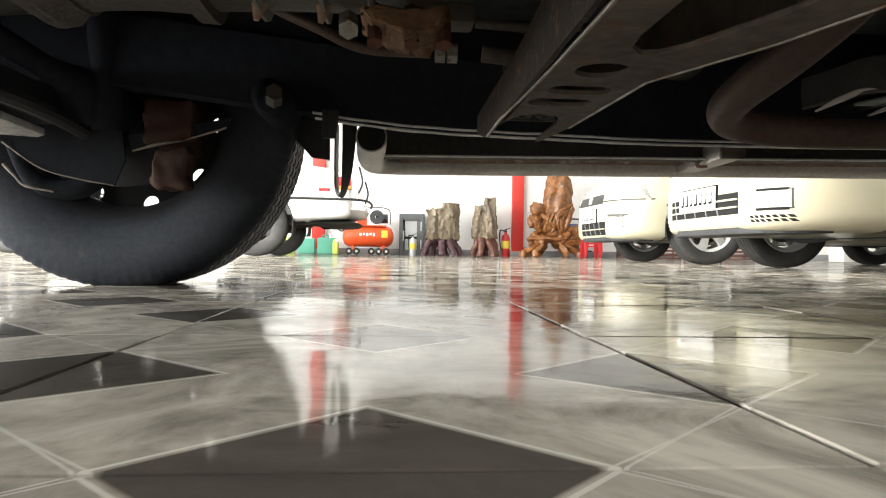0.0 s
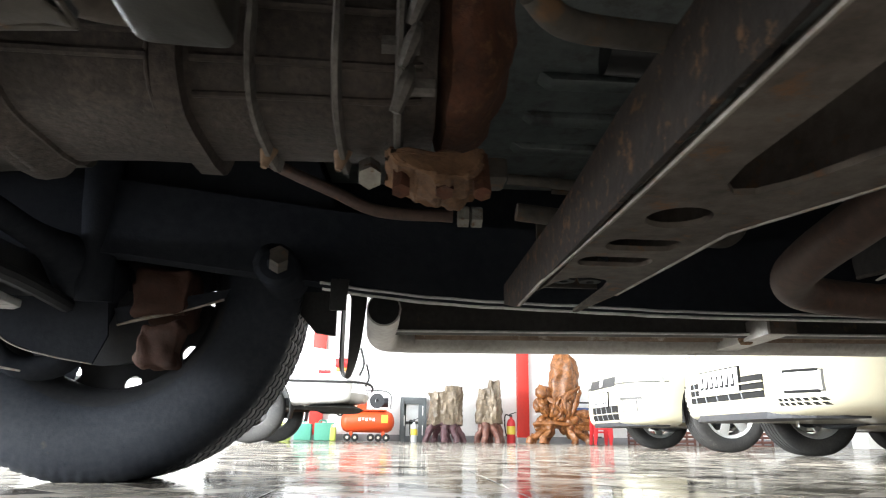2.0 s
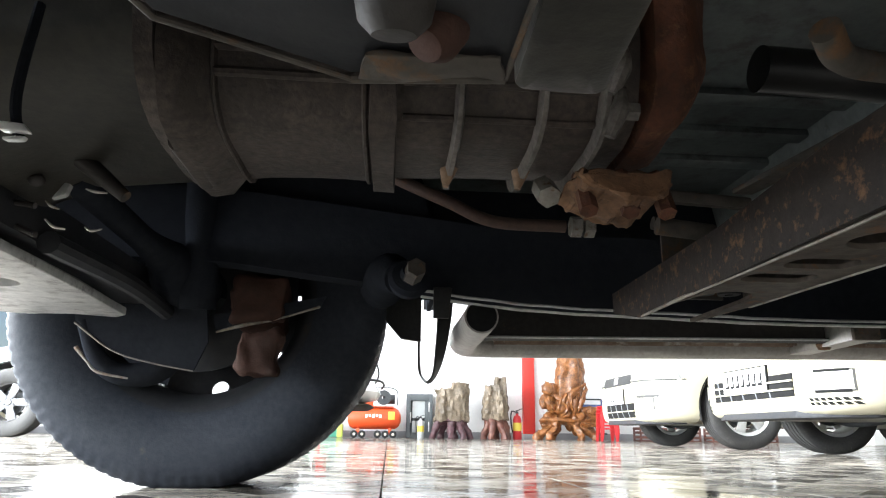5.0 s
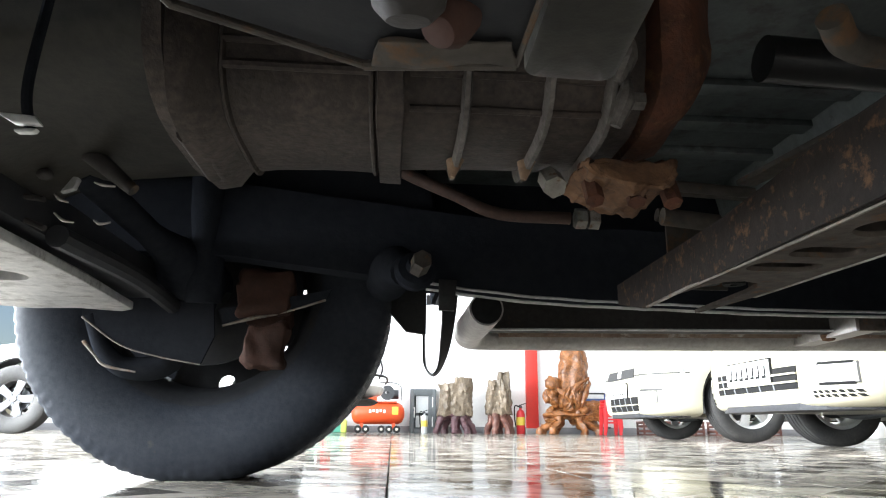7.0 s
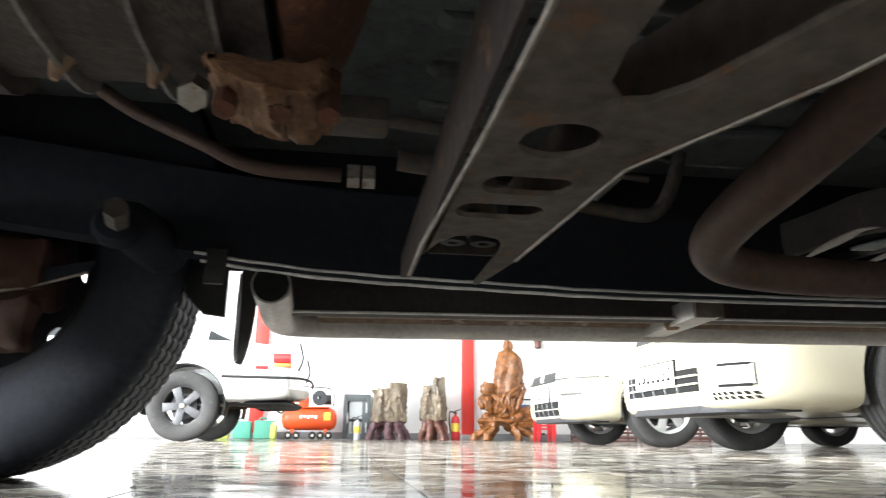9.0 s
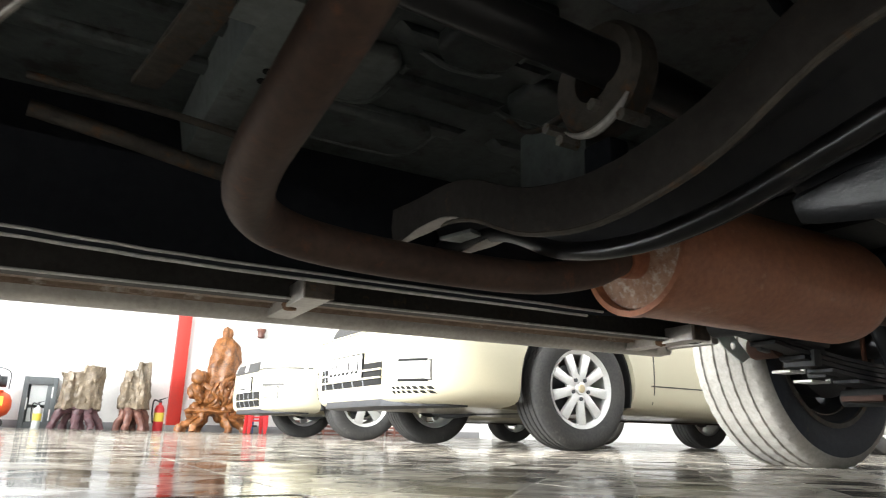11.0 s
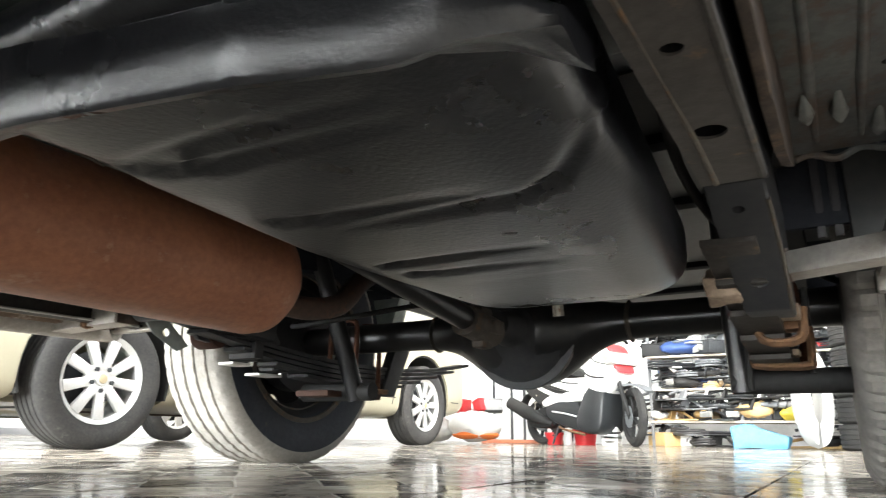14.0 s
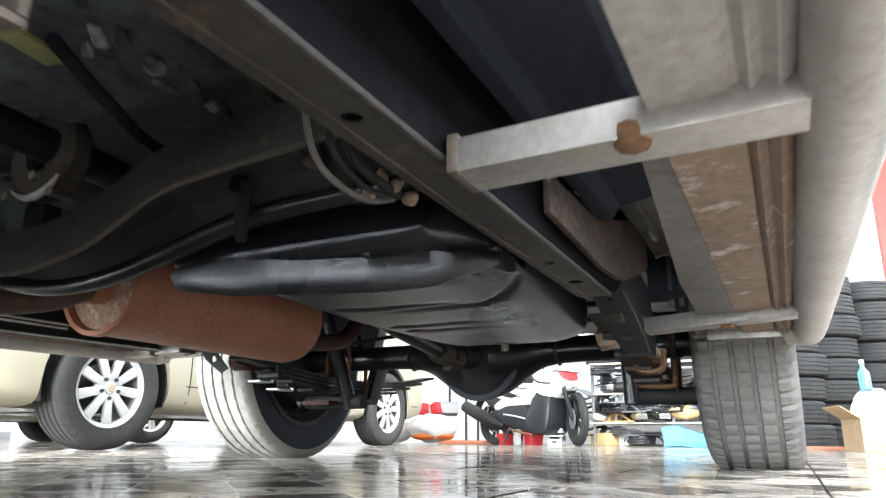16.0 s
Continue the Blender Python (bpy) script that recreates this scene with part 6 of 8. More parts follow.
for x, y in ((2.3, -0.75), (2.37, -0.795), (2.29, -0.712)):
    part("dimple", tube(B(), [(x - 0.05, y, 0.494), (x, y, 0.487), (x + 0.05, y - 0.002, 0.494)], [0.003, 0.011, 0.003], seg=10, flat=0.7), M["pan_pale"], panel, "worn bright dimple")
bm = tube(B(), [(2.455 + 0.006 * math.sin(40 * y), y, 0.489 + 0.005 * math.sin(95 * y)) for y in np.linspace(-0.815, -0.69, 22).tolist()], 0.006, seg=8, n=1)
part("crimped_end", bm, M["panel_dirty"], panel, "crimped rear lip")
for x, y in ((2.5, -0.712), (2.5, -0.735)):
    part("stay", box(B(), (x, y, 0.44), (0.012, 0.012, 0.13), pose(0, 0, 0), bevel=0.002), M["black"], panel, "thin upright stay")
part("end_plate", prism(B(), [(2.49, 0.36), (2.56, 0.33), (2.58, 0.5), (2.48, 0.5)], -0.82, -0.75, "y", bevel=0.004), M["pan"], panel)
part("outrigger", prism(B(), [(1.62, 0.345), (1.9, 0.335), (2.04, 0.345), (2.16, 0.375), (2.32, 0.43), (2.32, 0.5), (2.15, 0.49), (1.98, 0.44), (1.84, 0.405), (1.62, 0.4)], -0.692, -0.682, "y", bevel=0.003), M["rust_stain"], truck, "rust-stained brown plate along the frame rail")
CAB = [
    (-0.86, 0.5, 0.62, 0.8, 0.9, 0.75, 0.8, 0.76, 0.6), (-0.8, 0.44, 0.65, 0.95, 1.05, 0.9, 0.95, 0.9, 0.8), (-0.3, 0.62, 0.75, 1.05, 1.14, 0.95, 1.0, 0.96, 0.84), (0.4, 0.62, 0.78, 1.1, 1.2, 0.95, 1.0, 0.97, 0.84), (0.75, 0.615, 0.78, 1.12, 1.5, 0.95, 1.0, 0.97, 0.76),
    (1.1, 0.615, 0.78, 1.14, 1.75, 0.95, 1.0, 0.97, 0.74), (1.9, 0.615, 0.78, 1.15, 1.78, 0.95, 1.0, 0.97, 0.76), (2.25, 0.615, 0.78, 1.15, 1.74, 0.95, 1.0, 0.97, 0.76), (2.34, 0.615, 0.78, 1.1, 1.15, 0.95, 1.0, 0.97, 0.9), (3.2, 0.62, 0.78, 1.08, 1.14, 0.95, 1.0, 0.97, 0.92), (4.2, 0.6, 0.75, 1.05, 1.12, 0.94, 1.0, 0.97, 0.9), (4.26, 0.64, 0.76, 1.0, 1.06, 0.9, 0.95, 0.92, 0.8)]


def loft_body(stations, half):
    rings = []
    for x, z0, z1, z2, z3, w0, w1, w2, w3 in stations:
        pts = [(0, z0), (-half * w0 * 0.6, z0), (-half * w0, z0), (-half * w1, z0 + (z1 - z0) * 0.35), (-half * w1, z1), (-half * w2, z2), (-half * (w2 * 0.35 + w3 * 0.65), z2 + (z3 - z2) * 0.7), (-half * w3 * 0.85, z3), (0, z3 + 0.012)]
        rings.append([(x, a, b) for a, b in pts] + [(x, -a, b) for a, b in pts[-2:0:-1]])
    return loft(B(), rings)


def arch_cut(bm, xs, half, r, z):
    for x in xs:
        for s in (-1, 1):
            tool = B()
            cyl(tool, (x, s * (half - 0.3), z), (x, s * (half + 0.2), z), r, seg=40)
            bm = cut(bm, tool)
    return bm


truck_body = part("body", arch_cut(subdivide(loft_body(CAB, 0.9), 2), (FX, RX), 0.9, 0.45, R), M["body"], truck, "dark grey cab and load bed", smooth=40)
part("bed_floor", box(B(), (3.25, 0, 0.6), (2.0, 1.66, 0.03)), M["pan"], truck)
for s in (-1, 1):
    ring = [(RX + 0.46 * math.cos(a), R + 0.46 * math.sin(a)) for a in np.linspace(radians(4), radians(176), 22)]
    bm = prism(B(), ring + [(x * 0.98 + RX * 0.02, z * 0.98 + R * 0.02) for x, z in ring[::-1]], s * 0.66, s * 0.9, "y")
    part("wheel_housing", bm, M["matte"], truck)

# ---------------------------------------------------------------- cars
def spoke_rim(name, r, w, n, mat, disc_y, spoke=0.034):
    """Alloy wheel about local y, outer face towards -y; one closed casting."""
    lip = [(r + 0.012, w / 2), (r - 0.012, w / 2 - 0.02), (r - 0.02, -w / 2 + 0.03), (r - 0.008, -w / 2 + 0.008), (r + 0.01, -w / 2), (r + 0.014, -w / 2 + 0.006), (r + 0.004, 0.0)]
    bm = lathe(B(), lip, pose(0, 0, 0, 90), 56, closed=True)
    sp = prism(B(), [(-spoke * 0.55, 0.03), (spoke * 0.55, 0.03), (spoke * 0.75, r - 0.008), (-spoke * 0.75, r - 0.008)], disc_y, disc_y + 0.022, "y", bevel=0.006)
    hub = lathe(B(), [(0, -0.012), (0.03, -0.01), (0.034, 0.0), (0.07, 0.002), (0.078, 0.012), (0.078, 0.03), (0, 0.03)], pose(0, disc_y, 0, -90), 32)
    return finish(bm, name, mat), finish(sp, "spoke", mat), finish(hub, "hub", mat), n


def wheel_parts(w, mats, n, r_bolt, y):
    for k in range(5):
        a = 2 * math.pi * k / 5
        share("wheel_nut", mats[0], w, pose(r_bolt * math.cos(a), y, r_bolt * math.sin(a)))
    share("hub_cap", mats[1], w, pose(0, y - 0.004, 0))
    share("brake_disc", mats[2], w, Matrix())


nut_me = finish(cyl(B(), (0, -0.008, 0), (0, 0.01, 0), 0.011, seg=6), "wheel_nut", M["dark_metal"])
cap_me = finish(lathe(B(), [(0, 0.012), (0.02, 0.01), (0.027, 0.0), (0, 0)], pose(0, 0, 0, 90), 20), "hub_cap", M["cap"])
disc2_me = finish(lathe(B(), [(0, 0.0), (0.13, 0.0), (0.13, 0.02), (0, 0.02)], pose(0, 0.0, 0, -90), 40), "brake_disc", M["dark_metal"])


def car(name, m, paint, label, stations, half, base, wr, tyre_me, rim_me, track, floor_z):
    c = thing(name, m, label, "car")
    bm = arch_cut(subdivide(loft_body(stations, half), 2), (0, base), half, wr + 0.07, wr + 0.015)
    body = part("body", bm, M[paint], c, smooth=40)
    part("underbody", prism(B(), [(-0.62, floor_z + 0.06), (-0.45, floor_z - 0.03), (base + 0.5, floor_z - 0.03), (base + 0.7, floor_z + 0.06)], -half + 0.22, half - 0.22, "y", bevel=0.01), M["black"], c, "black underbody")
    if paint == "beige":
        n = stations[0][0]
        edge = [(n + 0.035, 0.44), (n + 0.08, 0.6), (n + 0.15, 0.7), (n + 0.25, 0.78), (n + 0.36, 0.8), (n + 0.36, 0.5), (n + 0.3, 0.4)]
        part("undertray", prism(B(), [(x, half * w) for x, w in edge] + [(x, -half * w) for x, w in edge[::-1]], 0.196, 0.235, "z", bevel=0.004), M["black"], c, "black plastic tray under the bumper")
    part("exhaust_pipe", tube(B(), [(0.4, 0.1, floor_z - 0.05), (base * 0.6, 0.15, floor_z - 0.05), (base + 0.5, 0.3, floor_z - 0.03)], 0.03), M["exhaust"], c)
    for s in (-1, 1):
        part("suspension_arm", tube(B(), [(0.05, s * 0.25, wr - 0.1), (0.02, s * 0.5, wr - 0.12), (0, s * (track - 0.08), wr - 0.1)], 0.022), M["dark_metal"], c)
    part("cross_beam", box(B(), (0.12, 0, wr - 0.08), (0.14, 0.9, 0.07), bevel=0.015), M["black"], c)
    for x in (0, base):
        for s in (-1, 1):
            w = share("wheel", rim_me[0], c, pose(x, s * track, wr) @ pose(0, 0, 0, 0, 0, 0 if s < 0 else 180) @ pose(0, 0, 0, 0, 17 + 31 * (x > 0), 0))
            share("tyre", tyre_me, w, Matrix())
            for k in range(rim_me[3]):
                share("spoke", rim_me[1], w, Matrix.Rotation(2 * math.pi * k / rim_me[3], 4, "Y"))
            share("hub", rim_me[2], w, Matrix())
            wheel_parts(w, (nut_me, cap_me, disc2_me), 5, 0.052, -0.078)
            ring = [(x + (wr + 0.068) * math.cos(a), wr + 0.015 + (wr + 0.068) * math.sin(a)) for a in np.linspace(radians(-15), radians(195), 24).tolist()]
            part("wheel_housing", prism(B(), ring + [((q - x) * 0.97 + x, (z - wr) * 0.97 + wr) for q, z in ring[::-1]], s * (half - 0.3), s * (half - 0.03), "y"), M["trim"], c)
    return c, body


def drape(name, body, outline, mat, parent, label="", way=(1, 0, 0), lift=0.004, thick=0.012, nu=10, nv=5):
    """A panel that lies on a car's skin. outline: four corners (a, b) in the plane across the way, in order round it."""
    d = Vector(way)
    bm = B()
    q = [Vector(p) for p in outline]
    grid = []
    for i in range(nu + 1):
        row = []
        for j in range(nv + 1):
            u, v = i / nu, j / nv
            p = (q[0] * (1 - u) + q[1] * u) * (1 - v) + (q[3] * (1 - u) + q[2] * u) * v
            if d.x:
                o = Vector((-6 * d.x, p.x, p.y))
            else:
                o = Vector((p.x, -3 * d.y, p.y))
            hit, loc, nrm, _ = body.ray_cast(o, d)
            row.append((loc if hit else o + d * (5.2 if d.x else 2.2)))
        grid.append(row)
    out = [[bm.verts.new(p - d * lift) for p in row] for row in grid]
    inn = [[bm.verts.new(p + d * thick) for p in row] for row in grid]
    for i in range(nu):
        for j in range(nv):
            bm.faces.new((out[i][j], out[i + 1][j], out[i + 1][j + 1], out[i][j + 1]))
            bm.faces.new((inn[i][j], inn[i][j + 1], inn[i + 1][j + 1], inn[i + 1][j]))
    rim_o = [out[i][0] for i in range(nu + 1)] + [out[nu][j] for j in range(1, nv + 1)] + [out[i][nv] for i in range(nu - 1, -1, -1)] + [out[0][j] for j in range(nv - 1, 0, -1)]
    rim_i = [inn[i][0] for i in range(nu + 1)] + [inn[nu][j] for j in range(1, nv + 1)] + [inn[i][nv] for i in range(nu - 1, -1, -1)] + [inn[0][j] for j in range(nv - 1, 0, -1)]
    for k in range(len(rim_o)):
        n = (k + 1) % len(rim_o)
        bm.faces.new((rim_o[k], rim_i[k], rim_i[n], rim_o[n]))
    return part(name, bm, M[mat], parent, label)


def rect(a0, a1, b0, b1, lean=0.0):
    return [(a0, b0), (a1, b0), (a1 + lean, b1), (a0 + lean, b1)]


# glass, lamps and trim on the truck's outside
for way in ((0, 1, 0), (0, -1, 0)):
    for x0, x1 in ((0.86, 1.42), (1.48, 2.12)):
        drape("side_window", truck_body, rect(x0, x1, 1.2, 1.58), "glass", truck_body, lift=0.004, way=way)
    drape("belt_trim", truck_body, rect(0.3, 4.1, 0.99, 1.01), "trim", truck_body, lift=0.004, way=way, nu=24, nv=1)
    for x in (0.78, 1.45, 2.28):
        drape("door_seam", truck_body, rect(x, x + 0.006, 0.68, 1.14), "seam", truck_body, lift=0.003, way=way, nu=1, nv=8)
    for x in (1.3, 1.98):
        drape("door_handle", truck_body, rect(x, x + 0.13, 1.05, 1.08), "trim", truck_body, lift=0.016, way=way, nu=3, nv=1)
drape("windscreen", truck_body, rect(-0.6, 0.6, 1.24, 1.6), "glass", truck_body, lift=0.006, nu=12)
drape("radiator_grille", truck_body, rect(-0.4, 0.4, 0.72, 0.86), "trim", truck_body, lift=0.006, nu=10)
drape("rear_window", truck_body, rect(-0.55, 0.55, 1.26, 1.6), "glass", truck_body, lift=0.006, way=(-1, 0, 0), nu=12)
for s in (-1, 1):
    drape("headlight", truck_body, rect(s * 0.6 - 0.12, s * 0.6 + 0.12, 0.74, 0.88), "lamp_glass", truck_body, "clear headlight", lift=0.006, nu=6)
    drape("tail_light", truck_body, rect(s * 0.74 - 0.06, s * 0.74 + 0.06, 0.72, 1.0), "taillight", truck_body, "red tail light", lift=0.006, way=(-1, 0, 0), nu=4)
drape("tailgate_seam", truck_body, rect(-0.66, 0.66, 0.7, 0.706), "seam", truck_body, lift=0.003, way=(-1, 0, 0), nu=10, nv=1)


car_tyre = tyre_mesh("tyre", 0.31, 0.205, 0.195, M["tyre_mid"], blocks=0, grooves=4, seg=72)
suv_tyre = tyre_mesh("tyre", 0.35, 0.225, 0.205, M["tyre_mid"], blocks=0, grooves=4, seg=72)
rim_nine = spoke_rim("wheel", 0.19, 0.18, 9, M["silver"], -0.078, 0.036)
rim_six = spoke_rim("wheel", 0.19, 0.18, 6, M["silver"], -0.078, 0.05)
rim_five = spoke_rim("wheel", 0.2, 0.18, 5, M["alloy_dark"], -0.078, 0.06)


def mpv(nose, tail, roof):
    """Nose and tail are the overhangs from the axles."""
    n = -nose
    return [
        (n, 0.27, 0.40, 0.52, 0.57, 0.46, 0.5, 0.47, 0.4), (n + 0.04, 0.215, 0.42, 0.58, 0.65, 0.64, 0.69, 0.66, 0.57), (n + 0.12, 0.2, 0.44, 0.63, 0.73, 0.78, 0.83, 0.8, 0.7), (n + 0.26, 0.2, 0.46, 0.68, 0.8, 0.9, 0.94, 0.91, 0.8), (n + 0.46, 0.2, 0.48, 0.74, 0.89, 0.95, 0.99, 0.96, 0.84), (0.0, 0.2, 0.5, 0.85, 1.0, 0.95, 1.0, 0.97, 0.86),
        (0.5, 0.19, 0.5, 0.92, 1.1, 0.95, 1.0, 0.98, 0.84), (0.95, 0.19, 0.5, 0.96, 1.45, 0.95, 1.0, 0.98, 0.74), (1.4, 0.19, 0.5, 0.98, roof - 0.04, 0.95, 1.0, 0.98, 0.74), (2.8, 0.2, 0.5, 1.0, roof, 0.95, 1.0, 0.98, 0.76), (tail - 0.3, 0.22, 0.5, 1.0, roof - 0.04, 0.94, 0.99, 0.96, 0.74), (tail - 0.06, 0.25, 0.5, 1.0, roof - 0.2, 0.9, 0.95, 0.92, 0.7), (tail, 0.33, 0.52, 0.98, roof - 0.35, 0.82, 0.86, 0.84, 0.62)]


def plate_on(c, body, y, z, w, h):
    drape("plate_frame", body, rect(y - w / 2 - 0.008, y + w / 2 + 0.008, z - h / 2 - 0.008, z + h / 2 + 0.008), "ink", c, lift=0.011, thick=0.02, nu=8, nv=2)
    p = drape("number_plate", body, rect(y - w / 2, y + w / 2, z - h / 2, z + h / 2), "plate", c, "white number plate with small black marks", lift=0.016, thick=0.02, nu=8, nv=2)
    for k in range(7):
        yy = y - w * 0.39 + k * w * 0.13
        drape("mark", body, rect(yy - w * 0.042, yy + w * 0.042, z - h * 0.3, z - h * 0.18), "ink", p, lift=0.0185, thick=0.0, nu=1, nv=1)
        drape("mark", body, rect(yy - w * 0.042, yy - w * 0.014, z - h * 0.18, z + h * 0.28), "ink", p, lift=0.0185, thick=0.0, nu=1, nv=1)
    return p


# the near champagne people carrier
c2, b2 = car("car", pose(3.32, 3.06, 0), "beige", "pale champagne people carrier with nine-spoke alloy wheels", mpv(0.945, 3.62, 1.74), 0.86, 2.82, 0.31, car_tyre, rim_nine, 0.765, 0.26)
g = drape("grille", b2, rect(-0.42, 0.42, 0.3, 0.415), "ink", b2, "black lower grille", nu=16)
for z in (0.337, 0.378):
    drape("grille_bar", b2, rect(-0.42, 0.42, z - 0.0045, z + 0.0045), "beige", g, lift=0.014, thick=0.0, nu=16, nv=1)
for y in (-0.22, -0.08, 0.06, 0.2, 0.33):
    drape("grille_bar", b2, rect(y - 0.004, y + 0.004, 0.3, 0.415, 0.03), "grey", g, lift=0.008, thick=0.0, nu=1, nv=3)
plate_on(c2, b2, 0.03, 0.405, 0.47, 0.12)
for s in (-1, 1):
    drape("lamp_surround", b2, rect(s * 0.635 - 0.08, s * 0.635 + 0.08, 0.313, 0.414), "seam", b2, lift=0.003, nu=8)
    drape("fog_lamp", b2, rect(s * 0.635 - 0.074, s * 0.635 + 0.074, 0.32, 0.408), "lamp_cream", b2, "clear rounded fog lamp", lift=0.006, nu=8)
    for z0, z1 in ((0.404, 0.418), (0.308, 0.322)):
        drape("lamp_slot", b2, rect(s * 0.63 - 0.07, s * 0.63 + 0.07, z0, z1), "ink", b2, lift=0.0075, nu=6, nv=1)
    for k in range(7):
        for j in range(2):
            drape("vent_hole", b2, rect(s * 0.53 + s * k * 0.03 - 0.009, s * 0.53 + s * k * 0.03 + 0.009, 0.252 + 0.02 * j, 0.266 + 0.02 * j, 0.01), "ink", b2, lift=0.003, thick=0.0, nu=1, nv=1)
    drape("headlight", b2, rect(s * 0.56 - 0.19, s * 0.56 + 0.19, 0.6, 0.72), "lamp_glass", b2, "clear headlight", lift=0.006, nu=8)
drape("radiator_grille", b2, rect(-0.3, 0.3, 0.6, 0.7), "trim", b2, lift=0.006, nu=8)
drape("bumper_seam", b2, rect(-0.8, 0.8, 0.585, 0.59), "seam", b2, lift=0.003, nu=24, nv=1)
for x0, x1, z0, z1 in ((0.5, 3.4, 0.345, 0.352), (0.52, 0.527, 0.25, 0.95), (1.55, 1.557, 0.25, 0.95), (2.35, 2.357, 0.3, 0.95)):
    drape("panel_seam", b2, rect(x0, x1, z0, z1), "seam", b2, lift=0.0025, way=(0, 1, 0), nu=20 if x1 - x0 > 1 else 1, nv=1 if x1 - x0 > 1 else 10)
for x0, x1 in ((0.75, 1.5), (1.6, 2.3), (2.42, 3.2)):
    drape("side_window", b2, rect(x0, x1, 1.04, 1.42), "glass", b2, lift=0.004, way=(0, 1, 0))

# the cream car behind it
c1, b1 = car("car", pose(3.25, 5.6, 0), "beige", "cream car with a white plate, clear headlights and six-spoke wheels", mpv(0.785, 3.4, 1.5), 0.84, 2.6, 0.31, car_tyre, rim_six, 0.745, 0.26)
g = drape("grille", b1, rect(-0.42, 0.3, 0.25, 0.37), "ink", b1, "black lower grille", nu=14)
drape("grille_bar", b1, rect(-0.42, 0.3, 0.3, 0.309), "beige", g, lift=0.014, thick=0.0, nu=14, nv=1)
for y in (-0.3, -0.15, 0.0, 0.15):
    drape("grille_bar", b1, rect(y - 0.004, y + 0.004, 0.25, 0.37, 0.03), "grey", g, lift=0.008, thick=0.0, nu=1, nv=3)
plate_on(c1, b1, 0.0, 0.43, 0.4, 0.12)
drape("radiator_grille", b1, rect(-0.36, 0.36, 0.535, 0.62), "trim", b1, "dark radiator grille", lift=0.006, nu=10)
drape("emblem", b1, rect(-0.04, 0.04, 0.55, 0.61), "silver", b1, lift=0.014, nu=2, nv=2)
for s in (-1, 1):
    drape("lamp_surround", b1, rect(s * 0.58 - 0.078, s * 0.58 + 0.078, 0.312, 0.408), "seam", b1, lift=0.003, nu=6)
    drape("fog_lamp", b1, rect(s * 0.58 - 0.07, s * 0.58 + 0.07, 0.32, 0.4), "lamp_cream", b1, "clear fog lamp", lift=0.006, nu=6)
    drape("lamp_recess", b1, rect(s * 0.58 - 0.11, s * 0.58 + 0.11, 0.41, 0.43), "seam", b1, lift=0.004, nu=6, nv=1)
    drape("headlight", b1, rect(s * 0.58 - 0.2, s * 0.58 + 0.2, 0.56, 0.68, -0.04 * s), "lamp_glass", b1, "clear headlight", lift=0.006, nu=10)
    drape("lamp_seam", b1, rect(s * 0.58 - 0.21, s * 0.58 + 0.21, 0.545, 0.556), "seam", b1, lift=0.007, nu=10, nv=1)
for x0, x1 in ((0.75, 1.5), (1.6, 2.3)):
    drape("side_window", b1, rect(x0, x1, 1.0, 1.3), "glass", b1, lift=0.004, way=(0, 1, 0))

# the white saloon
SUV = [
    (-0.85, 0.5, 0.6, 0.66, 0.7, 0.7, 0.75, 0.72, 0.6), (-0.8, 0.4, 0.6, 0.75, 0.82, 0.88, 0.92, 0.9, 0.8), (-0.4, 0.36, 0.62, 0.85, 0.94, 0.94, 1.0, 0.97, 0.88), (0.3, 0.36, 0.62, 0.92, 1.0, 0.94, 1.0, 0.98, 0.88), (0.6, 0.36, 0.62, 0.95, 1.1, 0.94, 1.0, 0.98, 0.82), (1.1, 0.36, 0.62, 0.97, 1.38, 0.94, 1.0, 0.98, 0.72),
    (1.6, 0.36, 0.62, 0.98, 1.42, 0.94, 1.0, 0.98, 0.72), (2.3, 0.36, 0.62, 0.98, 1.4, 0.94, 1.0, 0.98, 0.74), (2.75, 0.38, 0.62, 0.98, 1.25, 0.94, 1.0, 0.98, 0.76), (3.1, 0.4, 0.62, 0.97, 1.05, 0.93, 0.99, 0.97, 0.88), (3.45, 0.42, 0.62, 0.95, 1.02, 0.92, 0.98, 0.96, 0.9), (3.62, 0.44, 0.62, 0.93, 0.99, 0.9, 0.96, 0.94, 0.88), (3.67, 0.5, 0.65, 0.88, 0.92, 0.82, 0.9, 0.9, 0.8)]
c3, b3 = car("car", pose(-3.55, 7.75, 0), "white_paint", "white saloon with a dark lower bumper and red tail lights", SUV, 0.88, 2.6, 0.35, suv_tyre, rim_five, 0.79, 0.42)
bump = part("bumper", subdivide(prism(B(), [(3.3, -0.9), (3.3, -0.86), (3.62, -0.82), (3.72, -0.6), (3.74, 0), (3.72, 0.6), (3.62, 0.82), (3.3, 0.86), (3.3, 0.9), (3.66, 0.88), (3.82, 0.66), (3.85, 0), (3.82, -0.66), (3.66, -0.88)], 0.42, 0.66, "z"), 1), M["white_paint"], c3, "white wrap-round bumper")
part("bumper_strip", tube(B(), [(2.96, -0.885, 0.655), (3.5, -0.895, 0.65), (3.68, -0.875, 0.648), (3.83, -0.66, 0.645), (3.86, 0, 0.645), (3.83, 0.66, 0.645)], 0.014, seg=8), M["trim"], bump, "black rubbing strip")
part("bumper_skirt", subdivide(prism(B(), [(3.1, -0.86), (3.58, -0.84), (3.76, -0.6), (3.78, 0), (3.76, 0.6), (3.58, 0.84), (3.1, 0.86), (3.1, 0.7), (3.5, 0.5), (3.5, -0.5), (3.1, -0.7)], 0.33, 0.44, "z"), 1), M["trim"], c3, "black lower bumper")
